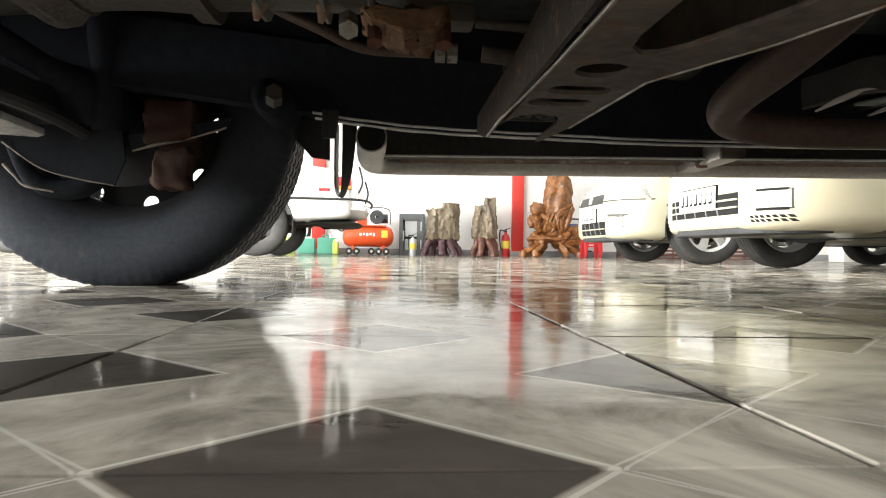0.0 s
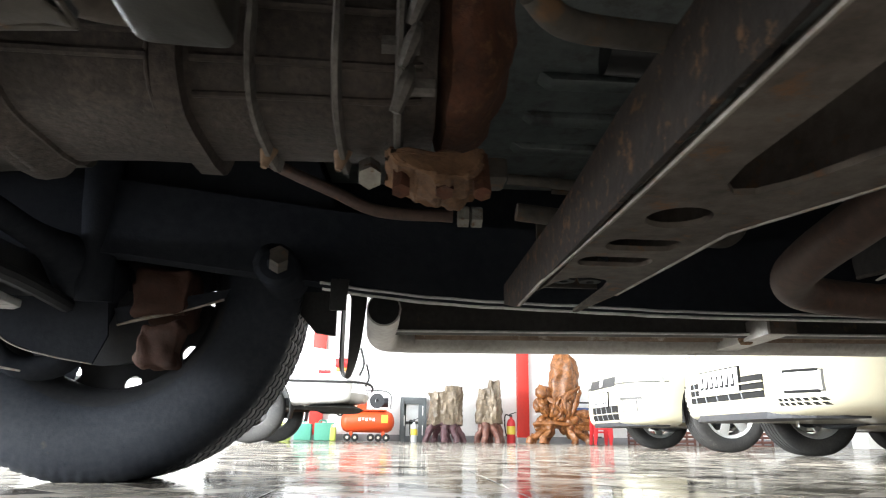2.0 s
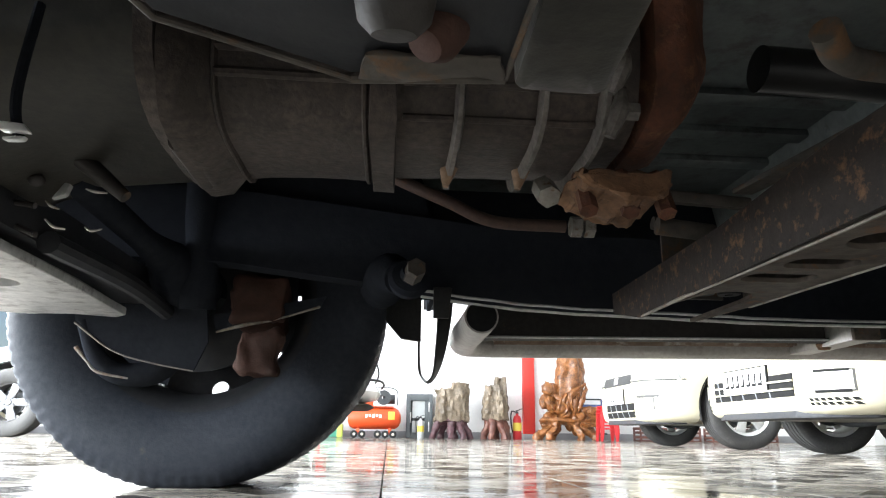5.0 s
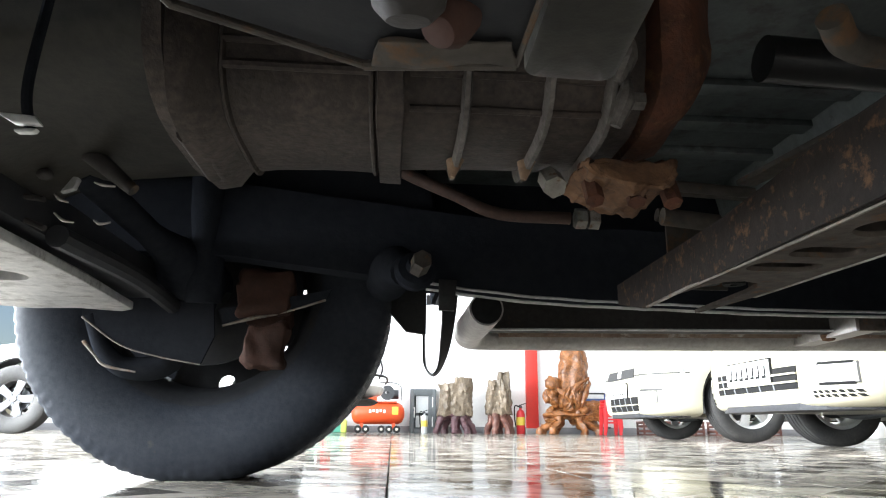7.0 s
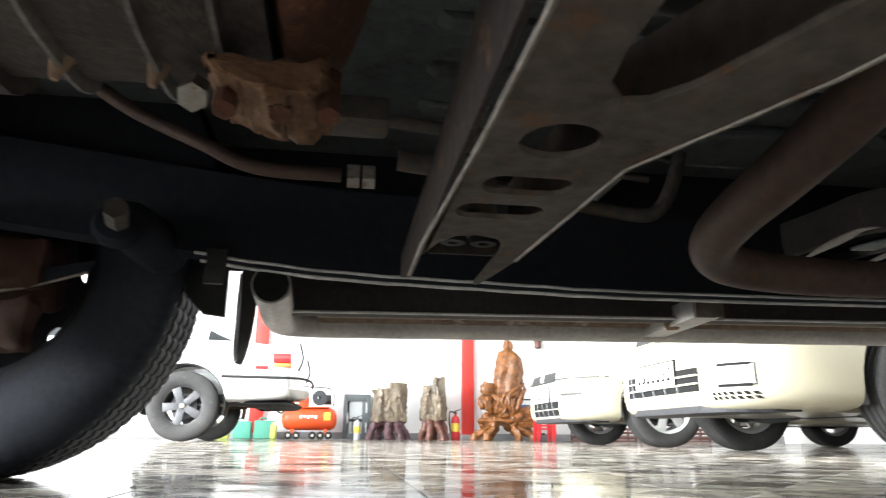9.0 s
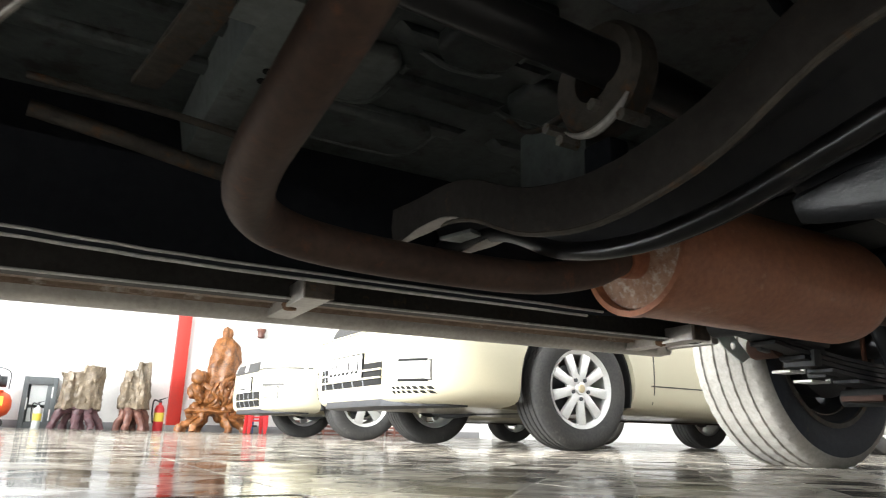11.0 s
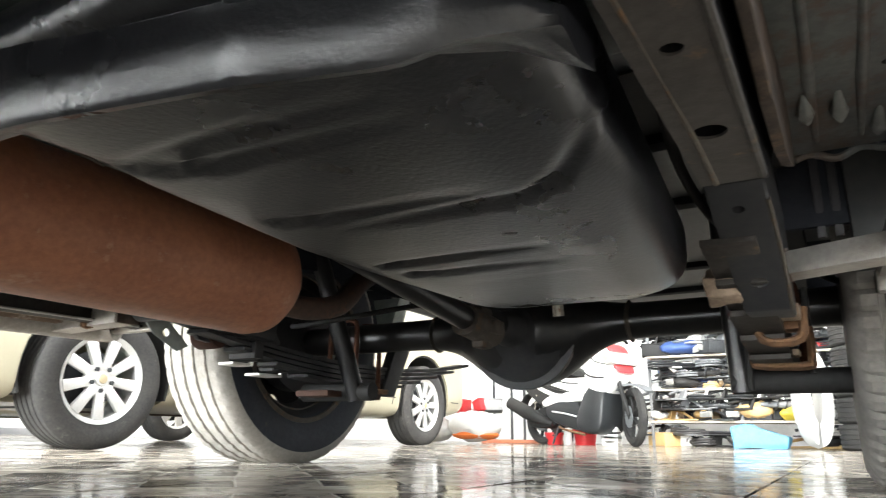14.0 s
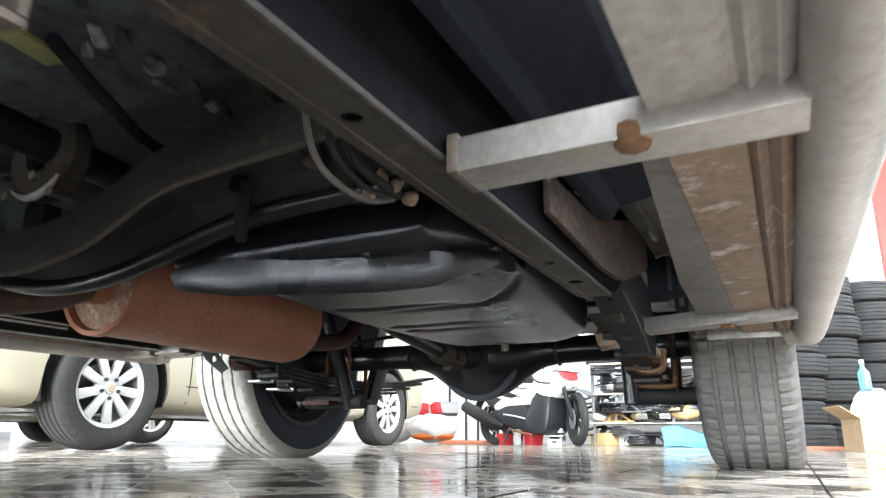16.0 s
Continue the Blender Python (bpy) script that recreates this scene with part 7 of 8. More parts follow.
for s in (-1, 1):
    part("tail_light", box(B(), (3.56, s * 0.81, 0.855), (0.19, 0.13, 0.1), bevel=0.02), M["taillight"], c3, "red tail light")
    part("indicator", box(B(), (3.57, s * 0.815, 0.782), (0.18, 0.13, 0.042), bevel=0.012), M["amber"], c3, "amber indicator")
    part("reflector", box(B(), (3.36, s * 0.862, 0.755), (0.13, 0.03, 0.035), bevel=0.004), M["taillight"], c3)
    part("lamp_guard", tube(B(), [(3.74, s * 0.86, 0.72), (3.78, s * 0.86, 0.85), (3.74, s * 0.84, 1.02)], 0.012), M["trim"], c3)
    part("shock", cyl(B(), (2.7, s * 0.5, 0.28), (2.85, s * 0.45, 0.6), 0.025), M["dark_metal"], c3)
for q in ([(0.95, 1.03), (1.7, 1.03), (1.7, 1.32), (1.2, 1.3)], [(1.78, 1.03), (2.2, 1.03), (2.2, 1.32), (1.78, 1.33)], [(2.28, 1.03), (2.62, 1.03), (2.42, 1.28), (2.28, 1.3)], [(2.78, 1.03), (3.04, 1.03), (2.88, 1.1), (2.78, 1.15)]):
    drape("side_window", b3, q, "glass", b3, lift=0.004, way=(0, 1, 0))
drape("sill_line", b3, rect(0.5, 2.12, 0.64, 0.665), "seam", b3, lift=0.006, way=(0, 1, 0), nu=20, nv=1)
drape("sill_skirt", b3, rect(0.48, 2.12, 0.365, 0.43), "trim", b3, lift=0.006, way=(0, 1, 0), nu=20, nv=1)
part("rear_axle", cyl(B(), (2.6, -0.7, 0.35), (2.6, 0.7, 0.35), 0.045), M["dark_metal"], c3)

# ---------------------------------------------------------------- along the white wall
def compressor(m):
    t = thing("air_compressor", m, "orange air compressor with a horizontal tank on small wheels", "compressor")
    body = part("air_tank", lathe(B(), [(0, -0.42), (0.06, -0.415), (0.13, -0.38), (0.165, -0.32), (0.165, 0.32), (0.13, 0.38), (0.06, 0.415), (0, 0.42)], pose(0, 0, 0.3, 0, 90, 0), 40), M["orange"], t, "orange air tank")
    for k in range(5):
        part("mark", box(B(), (-0.12 + 0.055 * k, -0.166, 0.33 + 0.008 * (k % 2)), (0.036, 0.006, 0.05 - 0.012 * (k % 2)), bevel=0.001), M["plate"], body)
    part("label", box(B(), (0.27, -0.155, 0.34), (0.1, 0.02, 0.12), bevel=0.002), M["yellow"], body, "pale yellow label")
    for x in (-0.3, -0.18, 0.06, 0.18, 0.3):
        w = part("wheel", lathe(B(), [(0, -0.02), (0.035, -0.02), (0.058, -0.014), (0.058, 0.014), (0.035, 0.02), (0, 0.02)], pose(x, -0.16, 0.058, 90), 20), M["trim"], t)
        part("hub", cyl(B(), (x, -0.186, 0.058), (x, -0.178, 0.058), 0.022, seg=14), M["shelf"], w)
    for x in (-0.25, 0.25):
        part("foot", box(B(), (x, 0, 0.1), (0.05, 0.3, 0.1), bevel=0.006), M["orange"], t)
    part("top_plate", box(B(), (0, 0, 0.475), (0.6, 0.2, 0.02), bevel=0.004), M["orange"], t)
    pump = part("pump", box(B(), (-0.1, 0, 0.56), (0.16, 0.16, 0.16), bevel=0.02), M["orange"], t, "orange pump block")
    for k in range(5):
        part("fin", box(B(), (-0.1, 0, 0.64 + 0.02 * k), (0.14, 0.15, 0.008), bevel=0.002), M["dark_metal"], pump)
    part("filter", cyl(B(), (-0.1, -0.1, 0.6), (-0.1, -0.16, 0.6), 0.035, seg=16), M["plate"], pump)
    part("flywheel", lathe(B(), [(0.03, -0.02), (0.115, -0.02), (0.115, 0.02), (0.03, 0.02)], pose(0.14, -0.05, 0.62, 90), 28, closed=True), M["dark_metal"], t, "dark flywheel")
    part("motor", cyl(B(), (0.12, 0.06, 0.6), (0.32, 0.06, 0.6), 0.075, seg=20), M["dark_metal"], t)
    part("guard", tube(B(), [(-0.36, -0.1, 0.5), (-0.34, -0.1, 0.76), (0.0, -0.1, 0.78), (0.33, -0.1, 0.74), (0.36, -0.1, 0.5)], 0.008), M["dark_metal"], t)
    part("hose", tube(B(), [(-0.34, -0.1, 0.45), (-0.42, -0.16, 0.5), (-0.5, -0.16, 0.44), (-0.42, -0.16, 0.38), (-0.36, -0.14, 0.44)], 0.012), M["rubber"], t)
    return t


compressor(pose(0.13, 11.6, 0) @ Matrix.Scale(1.1, 4))


def jerrycan(m, mat, w, h, label):
    t = thing("canister", m, label, "canister")
    part("can", box(B(), (0, 0, h * 0.42), (w, 0.16, h * 0.84), bevel=0.03, seg=3), M[mat], t)
    part("cap", cyl(B(), (w * 0.2, 0, h * 0.82), (w * 0.2, 0, h), 0.03, seg=16), M["plate"], t)
    part("grip", tube(B(), [(-w * 0.3, 0, h * 0.82), (-w * 0.2, 0, h * 0.95), (w * 0.05, 0, h * 0.93), (w * 0.1, 0, h * 0.82)], 0.014), M[mat], t)
    return t


jerrycan(pose(-0.62, 11.75, 0), "plastic_green", 0.34, 0.36, "green plastic canister on the tiles")
jerrycan(pose(-0.98, 11.72, 0), "plastic_green", 0.3, 0.34, "dark green plastic canister on the tiles")
jerrycan(pose(-0.44, 11.45, 0), "plastic_lime", 0.1, 0.27, "yellow-green plastic bottle on the tiles")
jerrycan(pose(-1.3, 11.72, 0), "plastic_lime", 0.22, 0.3, "lime green canister beside the green ones")


def cabinet(m):
    t = thing("cabinet", m, "grey aluminium cabinet with glass panes", "cabinet")
    fr = part("frame", box(B(), (-0.2, 0, 0.385), (0.07, 0.28, 0.77), bevel=0.004), M["alu_frame"], t)
    part("frame", box(B(), (0.195, 0, 0.385), (0.07, 0.28, 0.77), bevel=0.004), M["alu_frame"], t)
    part("frame", box(B(), (0, 0, 0.71), (0.33, 0.28, 0.12), bevel=0.004), M["alu_frame"], t)
    part("frame", box(B(), (0, 0, 0.045), (0.33, 0.28, 0.09), bevel=0.004), M["alu_frame"], t)
    part("back", box(B(), (0, 0.12, 0.37), (0.33, 0.02, 0.57)), M["alu_frame"], t)
    part("pane", box(B(), (-0.02, -0.09, 0.5), (0.22, 0.008, 0.3)), M["pane"], t, "pale glass pane")
    part("pane", box(B(), (-0.02, -0.09, 0.2), (0.22, 0.008, 0.2)), M["pane"], t, "pale glass pane")
    part("stile", box(B(), (0.125, -0.1, 0.37), (0.07, 0.05, 0.56), bevel=0.003), M["alu_frame"], t)
    for z in (0.54, 0.2):
        part("handle", box(B(), (0.165, -0.135, z), (0.018, 0.02, 0.17), bevel=0.004), M["plate"], t, "white upright handle")
    part("handle", box(B(), (-0.16, -0.145, 0.36), (0.018, 0.02, 0.18), bevel=0.004), M["plate"], t)
    return t


cabinet(pose(0.93, 11.98, 0))


def extinguisher(m, mat="plastic_red", label="red fire extinguisher standing on the floor", scale=1.0):
    t = thing("fire_extinguisher", m @ Matrix.Scale(scale, 4), label, "extinguisher")
    b = part("cylinder", lathe(B(), [(0, 0), (0.07, 0), (0.076, 0.015), (0.076, 0.34), (0.055, 0.4), (0.025, 0.42), (0.025, 0.45), (0, 0.45)], None, 28), M[mat], t)
    part("label", lathe(B(), [(0.0775, 0.15), (0.078, 0.16), (0.078, 0.28), (0.0775, 0.29)], None, 28), M["yellow"], b, "yellow label")
    part("valve", box(B(), (0, 0, 0.465), (0.05, 0.03, 0.04), bevel=0.006), M["dark_metal"], t)
    part("lever", prism(B(), [(-0.02, 0.48), (0.1, 0.53), (0.1, 0.54), (-0.03, 0.5)], -0.01, 0.01, "y"), M["dark_metal"], t)
    part("hose", tube(B(), [(-0.02, 0, 0.47), (-0.1, 0, 0.48), (-0.11, 0, 0.3), (-0.085, 0, 0.12)], 0.011), M["rubber"], t)
    return t


extinguisher(pose(2.66, 11.7, 0))
extinguisher(pose(0.94, 11.58, 0), "pane", "small pale extinguisher in front of the grey cabinet", 0.75)


def rootparts(w, d, h, n, seed):
    """Gnarled root legs and the knotty plate in which they meet."""
    rnd = random.Random(seed)
    out = []
    for k in range(n):
        a = 2 * math.pi * (k + rnd.random() * 0.5) / n
        x, y = w / 2 * math.cos(a), d / 2 * math.sin(a)
        out.append((tube(B(), [(x * 1.02, y * 1.02, 0.0), (x * 0.95, y * 0.95, h * 0.25), (x * (0.5 + 0.3 * rnd.random()), y * 0.6, h * 0.6), (x * 0.55 + 0.04 * rnd.uniform(-1, 1), y * 0.5, h * 0.85), (x * 0.2, y * 0.2, h)], [0.06, 0.05, 0.065, 0.075, 0.085], seg=12, n=6), "root_leg"))
    out.append((ball(B(), (0, 0, h * 0.92), 1, (w * 0.44, d * 0.42, h * 0.16), u=28, v=14), "root_plate"))
    return out


def stone_piece(m, w, d, h, stand, seed, wood, label, crown):
    t = thing("stone_sculpture", m, label, "sculpture")
    for bm, nm in rootparts(w * 1.12, d * 1.1, stand, 6, seed):
        rough_up(bm, 0.02, 12, seed)
        part(nm, bm, M[wood], t, "dark polished root wood")
    bm = box(B(), (0, 0, 0.5), (1, 1, 1))
    bmesh.ops.subdivide_edges(bm, edges=list(bm.edges), cuts=21, use_grid_fill=True)
    for v in bm.verts:
        x, y, z = v.co
        sq = max(abs(x), abs(y)) * 2
        rr = math.hypot(x, y) * 2 or 1
        k = 0.55 + 0.45 * sq / rr
        x, y = x * k, y * k
        top = h * (1 + crown * (1 if x * seed > 0.02 * seed else -1) + 0.06 * noise.noise(Vector((x * 6, y * 6, seed))))
        wave = 0.05 * noise.noise(Vector((seed, 0, z * 3))) + 0.03 * noise.noise(Vector((seed + 4, x * 3, z * 7)))
        step = 0.035 * round(2.2 * noise.noise(Vector((x * 5 + seed, y * 5, z * 1.3)))) / 2
        v.co = Vector((w * (x * (1.02 + 0.1 * math.sin(z * 3 + seed)) + wave), d * y * (1 + 0.1 * math.sin(z * 4)) - step, stand * 0.88 + z * top))
    bm.normal_update()
    for v in bm.verts:
        v.co += v.normal * (0.045 * noise.fractal(Vector((v.co.x * 10 + seed, v.co.y * 10, v.co.z * 1.5)), 1.0, 2.0, 3) + 0.02 * noise.noise(v.co * 16))
    part("stone", bm, M["stone"], t, "grey-brown petrified wood", smooth=28)
    return t


stone_piece(pose(1.47, 11.5, 0), 0.6, 0.36, 0.58, 0.34, 3, "root_purple", "wide block of petrified wood on a dark root stand", 0.1)
stone_piece(pose(2.24, 11.5, 0), 0.4, 0.3, 0.64, 0.38, 8, "root", "tall block of petrified wood on a red-brown root stand", 0.12)


def carving(m):
    """One plain mesh: root feet, a gnarled mass and a tall draped column."""
    bm = B()
    rnd = random.Random(12)
    for piece, _ in rootparts(1.08, 0.5, 0.36, 8, 21):
        me = bpy.data.meshes.new("shape")
        piece.to_mesh(me)
        piece.free()
        bm.from_mesh(me)
        bpy.data.meshes.remove(me)
    for k in range(46):
        u = rnd.random()
        x = -0.36 + 0.66 * rnd.random() * (1 - 0.25 * u)
        z = 0.3 + 0.62 * u - 0.25 * max(0, x)
        r_ = rnd.uniform(0.05, 0.11)
        ball(bm, (x, rnd.uniform(-0.14, 0.12), z), r_, (1, 1, rnd.uniform(0.8, 1.5)), u=12, v=8)
    for k in range(12):
        x0 = rnd.uniform(-0.3, 0.2)
        tube(bm, [(x0, -0.12, rnd.uniform(0.3, 0.6)), (x0 + rnd.uniform(-0.15, 0.15), -0.2, rnd.uniform(0.5, 0.8)), (x0 + rnd.uniform(-0.2, 0.2), -0.12, rnd.uniform(0.7, 1.0))], [0.03, 0.04, 0.025], seg=8, n=4)
    for k in range(10):
        tube(bm, [(0.1, -0.05, 0.45 - 0.02 * k), (0.35, -0.1, 0.52 - 0.03 * k), (0.6 + 0.04 * rnd.random(), -0.1, 0.56 - 0.035 * k)], [0.05, 0.035, 0.02], seg=8, n=4)
    rings = []
    for i in range(26):
        u = i / 25
        z = 0.55 + 1.2 * u
        w = np.interp(u, [0, 0.3, 0.55, 0.72, 0.8, 0.84, 0.9, 0.96, 1.0], [0.25, 0.25, 0.24, 0.22, 0.15, 0.08, 0.09, 0.075, 0.01])
        cx = np.interp(u, [0, 0.5, 1], [0.02, 0.1, 0.09])
        rings.append([(float(cx + w * (1 + 0.13 * math.sin(5 * a + 3 * u) * (u < 0.8)) * math.cos(a)), float(0.75 * w * (1 + 0.13 * math.sin(7 * a - 2 * u) * (u < 0.8)) * math.sin(a)), z) for a in np.linspace(0, 2 * math.pi, 36, endpoint=False).tolist()])
    loft(bm, rings)
    rough_up(bm, 0.04, 13, 4)
    return solo("wood_sculpture", bm, M["carved"], "tall varnished root-wood carving with gnarled feet", "sculpture", m, smooth=50)


carving(pose(3.45, 11.35, 0))


def stool(m, n_mat):
    t = thing("stool", m, "red plastic stool from a small stack", "stool", group="stack of red stools")
    part("seat", box(B(), (0, 0, 0.45), (0.28, 0.28, 0.025), bevel=0.01), M[n_mat], t)
    for a in (-1, 1):
        for b in (-1, 1):
            part("leg", prism(B(), [(-0.02, 0), (0.02, 0), (0.03, 0.44), (-0.03, 0.44)], -0.02, 0.02, "y", bevel=0.004, m=pose(a * 0.13, b * 0.13, 0.0, b * 3, -a * 3)), M[n_mat], t)
    for z in (0.2, 0.33):
        for a in (-1, 1):
            part("rung", box(B(), (0, a * 0.125, z), (0.25, 0.012, 0.025), bevel=0.003), M[n_mat], t)
    return t


s0 = stool(pose(4.0, 10.8, 0), "plastic_red")
for k in range(1, 3):
    copy_thing(s0, pose(4.0 + 0.01 * k, 10.8, 0.052 * k))


def frame_chair(m):
    t = thing("trolley", m, "dark blue metal trolley behind the carving", "trolley")
    for x in (-0.22, 0.22):
        part("post", cyl(B(), (x, 0, 0), (x, 0, 0.72), 0.014), M["blue"], t)
    part("panel", box(B(), (0, 0, 0.5), (0.42, 0.03, 0.26), bevel=0.01), M["blue"], t)
    part("rail", cyl(B(), (-0.22, 0, 0.72), (0.22, 0, 0.72), 0.014), M["dark_metal"], t)
    part("deck", box(B(), (0, -0.1, 0.12), (0.46, 0.3, 0.03), bevel=0.006), M["dark_metal"], t)
    return t


frame_chair(pose(4.0, 11.75, 0))


def crate(m, mat, w, d, h, label):
    t = thing("crate", m, label, "crate")
    part("base", box(B(), (0, 0, 0.012), (w, d, 0.02), bevel=0.004), M[mat], t)
    for a, b, sx, sy in ((0, -d / 2 + 0.008, w, 0.016), (0, d / 2 - 0.008, w, 0.016), (-w / 2 + 0.008, 0, 0.016, d - 0.034), (w / 2 - 0.008, 0, 0.016, d - 0.034)):
        for z in (0.07, 0.15, h - 0.025):
            part("slat", box(B(), (a, b, z), (sx, sy, 0.045), bevel=0.004), M[mat], t)
    for a in (-1, 1):
        for b in (-1, 1):
            part("post", box(B(), (a * (w / 2 - 0.018), b * (d / 2 - 0.018), h / 2), (0.03, 0.03, h), bevel=0.004), M[mat], t)
    return t


for k, x in enumerate((5.0, 5.6, 6.3, 7.0)):
    crate(pose(x, 11.5, 0), "root", 0.5, 0.36, 0.24, "dark red slatted crate against the wall")
solo("wall_pot", subdivide(loft(B(), [[(r_ * math.cos(a), r_ * math.sin(a), z) for a in np.linspace(0, 2 * math.pi, 16, endpoint=False).tolist()] for r_, z in ((0.06, 0), (0.075, 0.05), (0.05, 0.1), (0.1, 0.17), (0.08, 0.19))]), 1), M["root"], "small brown wooden vessel fixed to the white wall", "vessel", pose(4.3, Y1 - 0.1, 1.68))
solo("flag_pole", cyl(B(), (3.05, 12.05, 0), (3.0, 12.1, 2.6), 0.012, seg=12), M["plate"], "thin white pole leaning on the wall", "pole")
sign = thing("wall_sign", pose(0.88, Y1, 2.45), "row of black letters high on the white wall", "sign")
for k in range(9):
    part("letter", box(B(), (-0.56 + 0.14 * k, -0.012, 0.0), (0.09 - 0.03 * (k % 3 == 1), 0.02, 0.19 if k % 4 else 0.15), bevel=0.002), M["ink"], sign)
box_t = thing("carton", pose(7.96, 9.8, 0, 0, 0, 12), "white cardboard carton on the tiles", "carton")
part("carton_body", box(B(), (0, 0, 0.15), (0.42, 0.3, 0.3), bevel=0.006), M["plate"], box_t)
part("flap", box(B(), (0, -0.07, 0.305), (0.4, 0.13, 0.006), pose(0, 0, 0, 4)), M["plate"], box_t)

# ---------------------------------------------------------------- the corner with the shelves
def shell(outline, half, lean=0.0, n=4):
    """A rounded hollow-looking panel: a smooth outline in (y, z), swelling across x."""
    o = [Vector((0, *p)) for p in outline]
    line = smooth_line(o + [o[0]], n)[:-1]
    c = sum(line, Vector()) / len(line)
    rings = []
    for t in (-1, -0.93, -0.75, -0.4, 0, 0.4, 0.75, 0.93, 1):
        k = float(np.interp(abs(t), [0, 0.75, 0.93, 1], [1.0, 0.97, 0.88, 0.72]))
        rings.append([Vector((t * half, c.y + (p.y - c.y) * k, c.z + (p.z - c.z) * k + lean * t * t)) for p in line])
    return loft(B(), rings)


def scooter(m):
    """Local: front wheel towards -y, seen from -x."""
    t = thing("scooter", m, "white and slate-grey motor scooter on its stand", "scooter")
    for y, r_, w in ((-0.57, 0.265, 0.08), (0.56, 0.235, 0.1)):
        mt = pose(0, y, r_, 0, 0, -34) if y < 0 else pose(0, y, r_)
        wh = part("wheel", lathe(B(), [(r_ - 0.075, -0.02), (r_ - 0.05, -0.032), (r_ - 0.042, 0), (r_ - 0.05, 0.032), (r_ - 0.075, 0.02)], pose(0, 0, 0, 0, 90), 40, closed=True), M["trim"], t, m=mt)
        part("tyre", lathe(B(), [(r_ - 0.06, -w / 2 * 0.8), (r_ - 0.025, -w / 2), (r_, -w / 4), (r_, w / 4), (r_ - 0.025, w / 2), (r_ - 0.06, w / 2 * 0.8)], pose(0, 0, 0, 0, 90), 48, closed=True), M["tyre_mid"], wh)
        for k in range(5):
            a = 2 * math.pi * k / 5
            part("spoke", tube(B(), [(0, 0, 0), (0, (r_ - 0.055) * math.cos(a), (r_ - 0.055) * math.sin(a))], 0.018, n=1, seg=8), M["trim"], wh)
        part("brake_disc", lathe(B(), [(0.03, -0.004), (0.1, -0.004), (0.1, 0.004), (0.03, 0.004)], pose(-0.05, 0, 0, 0, 90), 28, closed=True), M["grey"], wh)
    for x in (-0.07, 0.07):
        part("fork", tube(B(), [(x, -0.57, 0.27), (x, -0.48, 0.55), (x, -0.42, 0.8)], 0.022), M["trim"], t)
    part("front_mudguard", prism(B(), [(-0.57 + 0.3 * math.cos(a), 0.265 + 0.3 * math.sin(a)) for a in np.linspace(0.2, 2.3, 12).tolist()] + [(-0.57 + 0.28 * math.cos(a), 0.265 + 0.28 * math.sin(a)) for a in np.linspace(2.3, 0.2, 12).tolist()], -0.06, 0.06, "x"), M["grey"], t)
    part("front_cowl", shell([(-0.5, 0.6), (-0.44, 0.86), (-0.3, 0.95), (-0.16, 0.8), (-0.14, 0.6), (-0.24, 0.44), (-0.38, 0.46)], 0.19), M["white_paint"], t, "white front cowl")
    part("leg_shield", shell([(-0.4, 0.5), (-0.2, 0.56), (-0.06, 0.34), (-0.02, 0.16), (-0.2, 0.1), (-0.34, 0.16)], 0.2), M["scooter_grey"], t, "slate-grey leg shield")
    part("belly", shell([(-0.12, 0.34), (0.02, 0.47), (0.26, 0.45), (0.4, 0.36), (0.34, 0.24), (0.1, 0.16), (-0.12, 0.14)], 0.19), M["scooter_grey"], t, "slate-grey side panel")
    part("side_panel", shell([(-0.18, 0.48), (-0.02, 0.62), (0.3, 0.66), (0.62, 0.78), (0.84, 0.82), (0.74, 0.68), (0.46, 0.52), (0.16, 0.43)], 0.18), M["white_paint"], t, "white tail panel")
    part("frame_cover", shell([(0.02, 0.36), (0.06, 0.52), (0.3, 0.6), (0.6, 0.7), (0.82, 0.72), (0.7, 0.54), (0.44, 0.36), (0.2, 0.3)], 0.165), M["trim"], t, "black inner body cover")
    part("panel_gap", shell([(-0.12, 0.42), (0.0, 0.52), (0.26, 0.5), (0.44, 0.42), (0.4, 0.36), (0.2, 0.4), (0.0, 0.4)], 0.192), M["white_paint"], t, "white lower stripe")
    part("stripe", shell([(0.0, 0.5), (0.2, 0.56), (0.44, 0.62), (0.5, 0.6), (0.28, 0.51), (0.1, 0.47)], 0.195), M["trim"], t, "black decal panel")
    for pts, r_ in ([(-0.196, 0.3, 0.66), (-0.196, 0.1, 0.6), (-0.196, -0.08, 0.58)], 0.012), ([(-0.196, 0.36, 0.58), (-0.2, 0.2, 0.53), (-0.2, 0.02, 0.5)], 0.009), ([(-0.185, -0.1, 0.72), (-0.2, -0.24, 0.64), (-0.19, -0.4, 0.62)], 0.016), ([(-0.18, -0.2, 0.88), (-0.2, -0.3, 0.78), (-0.18, -0.44, 0.74)], 0.01):
        part("decal", tube(B(), pts, r_, seg=8, flat=0.5), M["trim"], t, "black body graphic")
    part("trim_line", tube(B(), [(-0.2, 0.26, 0.32), (-0.205, 0.1, 0.3), (-0.2, -0.05, 0.27)], 0.008, seg=8), M["white_gloss"], t, "thin white trim line")
    part("floor_edge", tube(B(), [(-0.17, 0.2, 0.17), (-0.19, 0.1, 0.145), (-0.19, -0.14, 0.1)], 0.012, seg=8), M["rust_pale"], t, "brown lower edge")
    part("seat", shell([(0.0, 0.66), (0.12, 0.76), (0.4, 0.78), (0.7, 0.88), (0.72, 0.82), (0.4, 0.68)], 0.14), M["rubber"], t, "black seat")
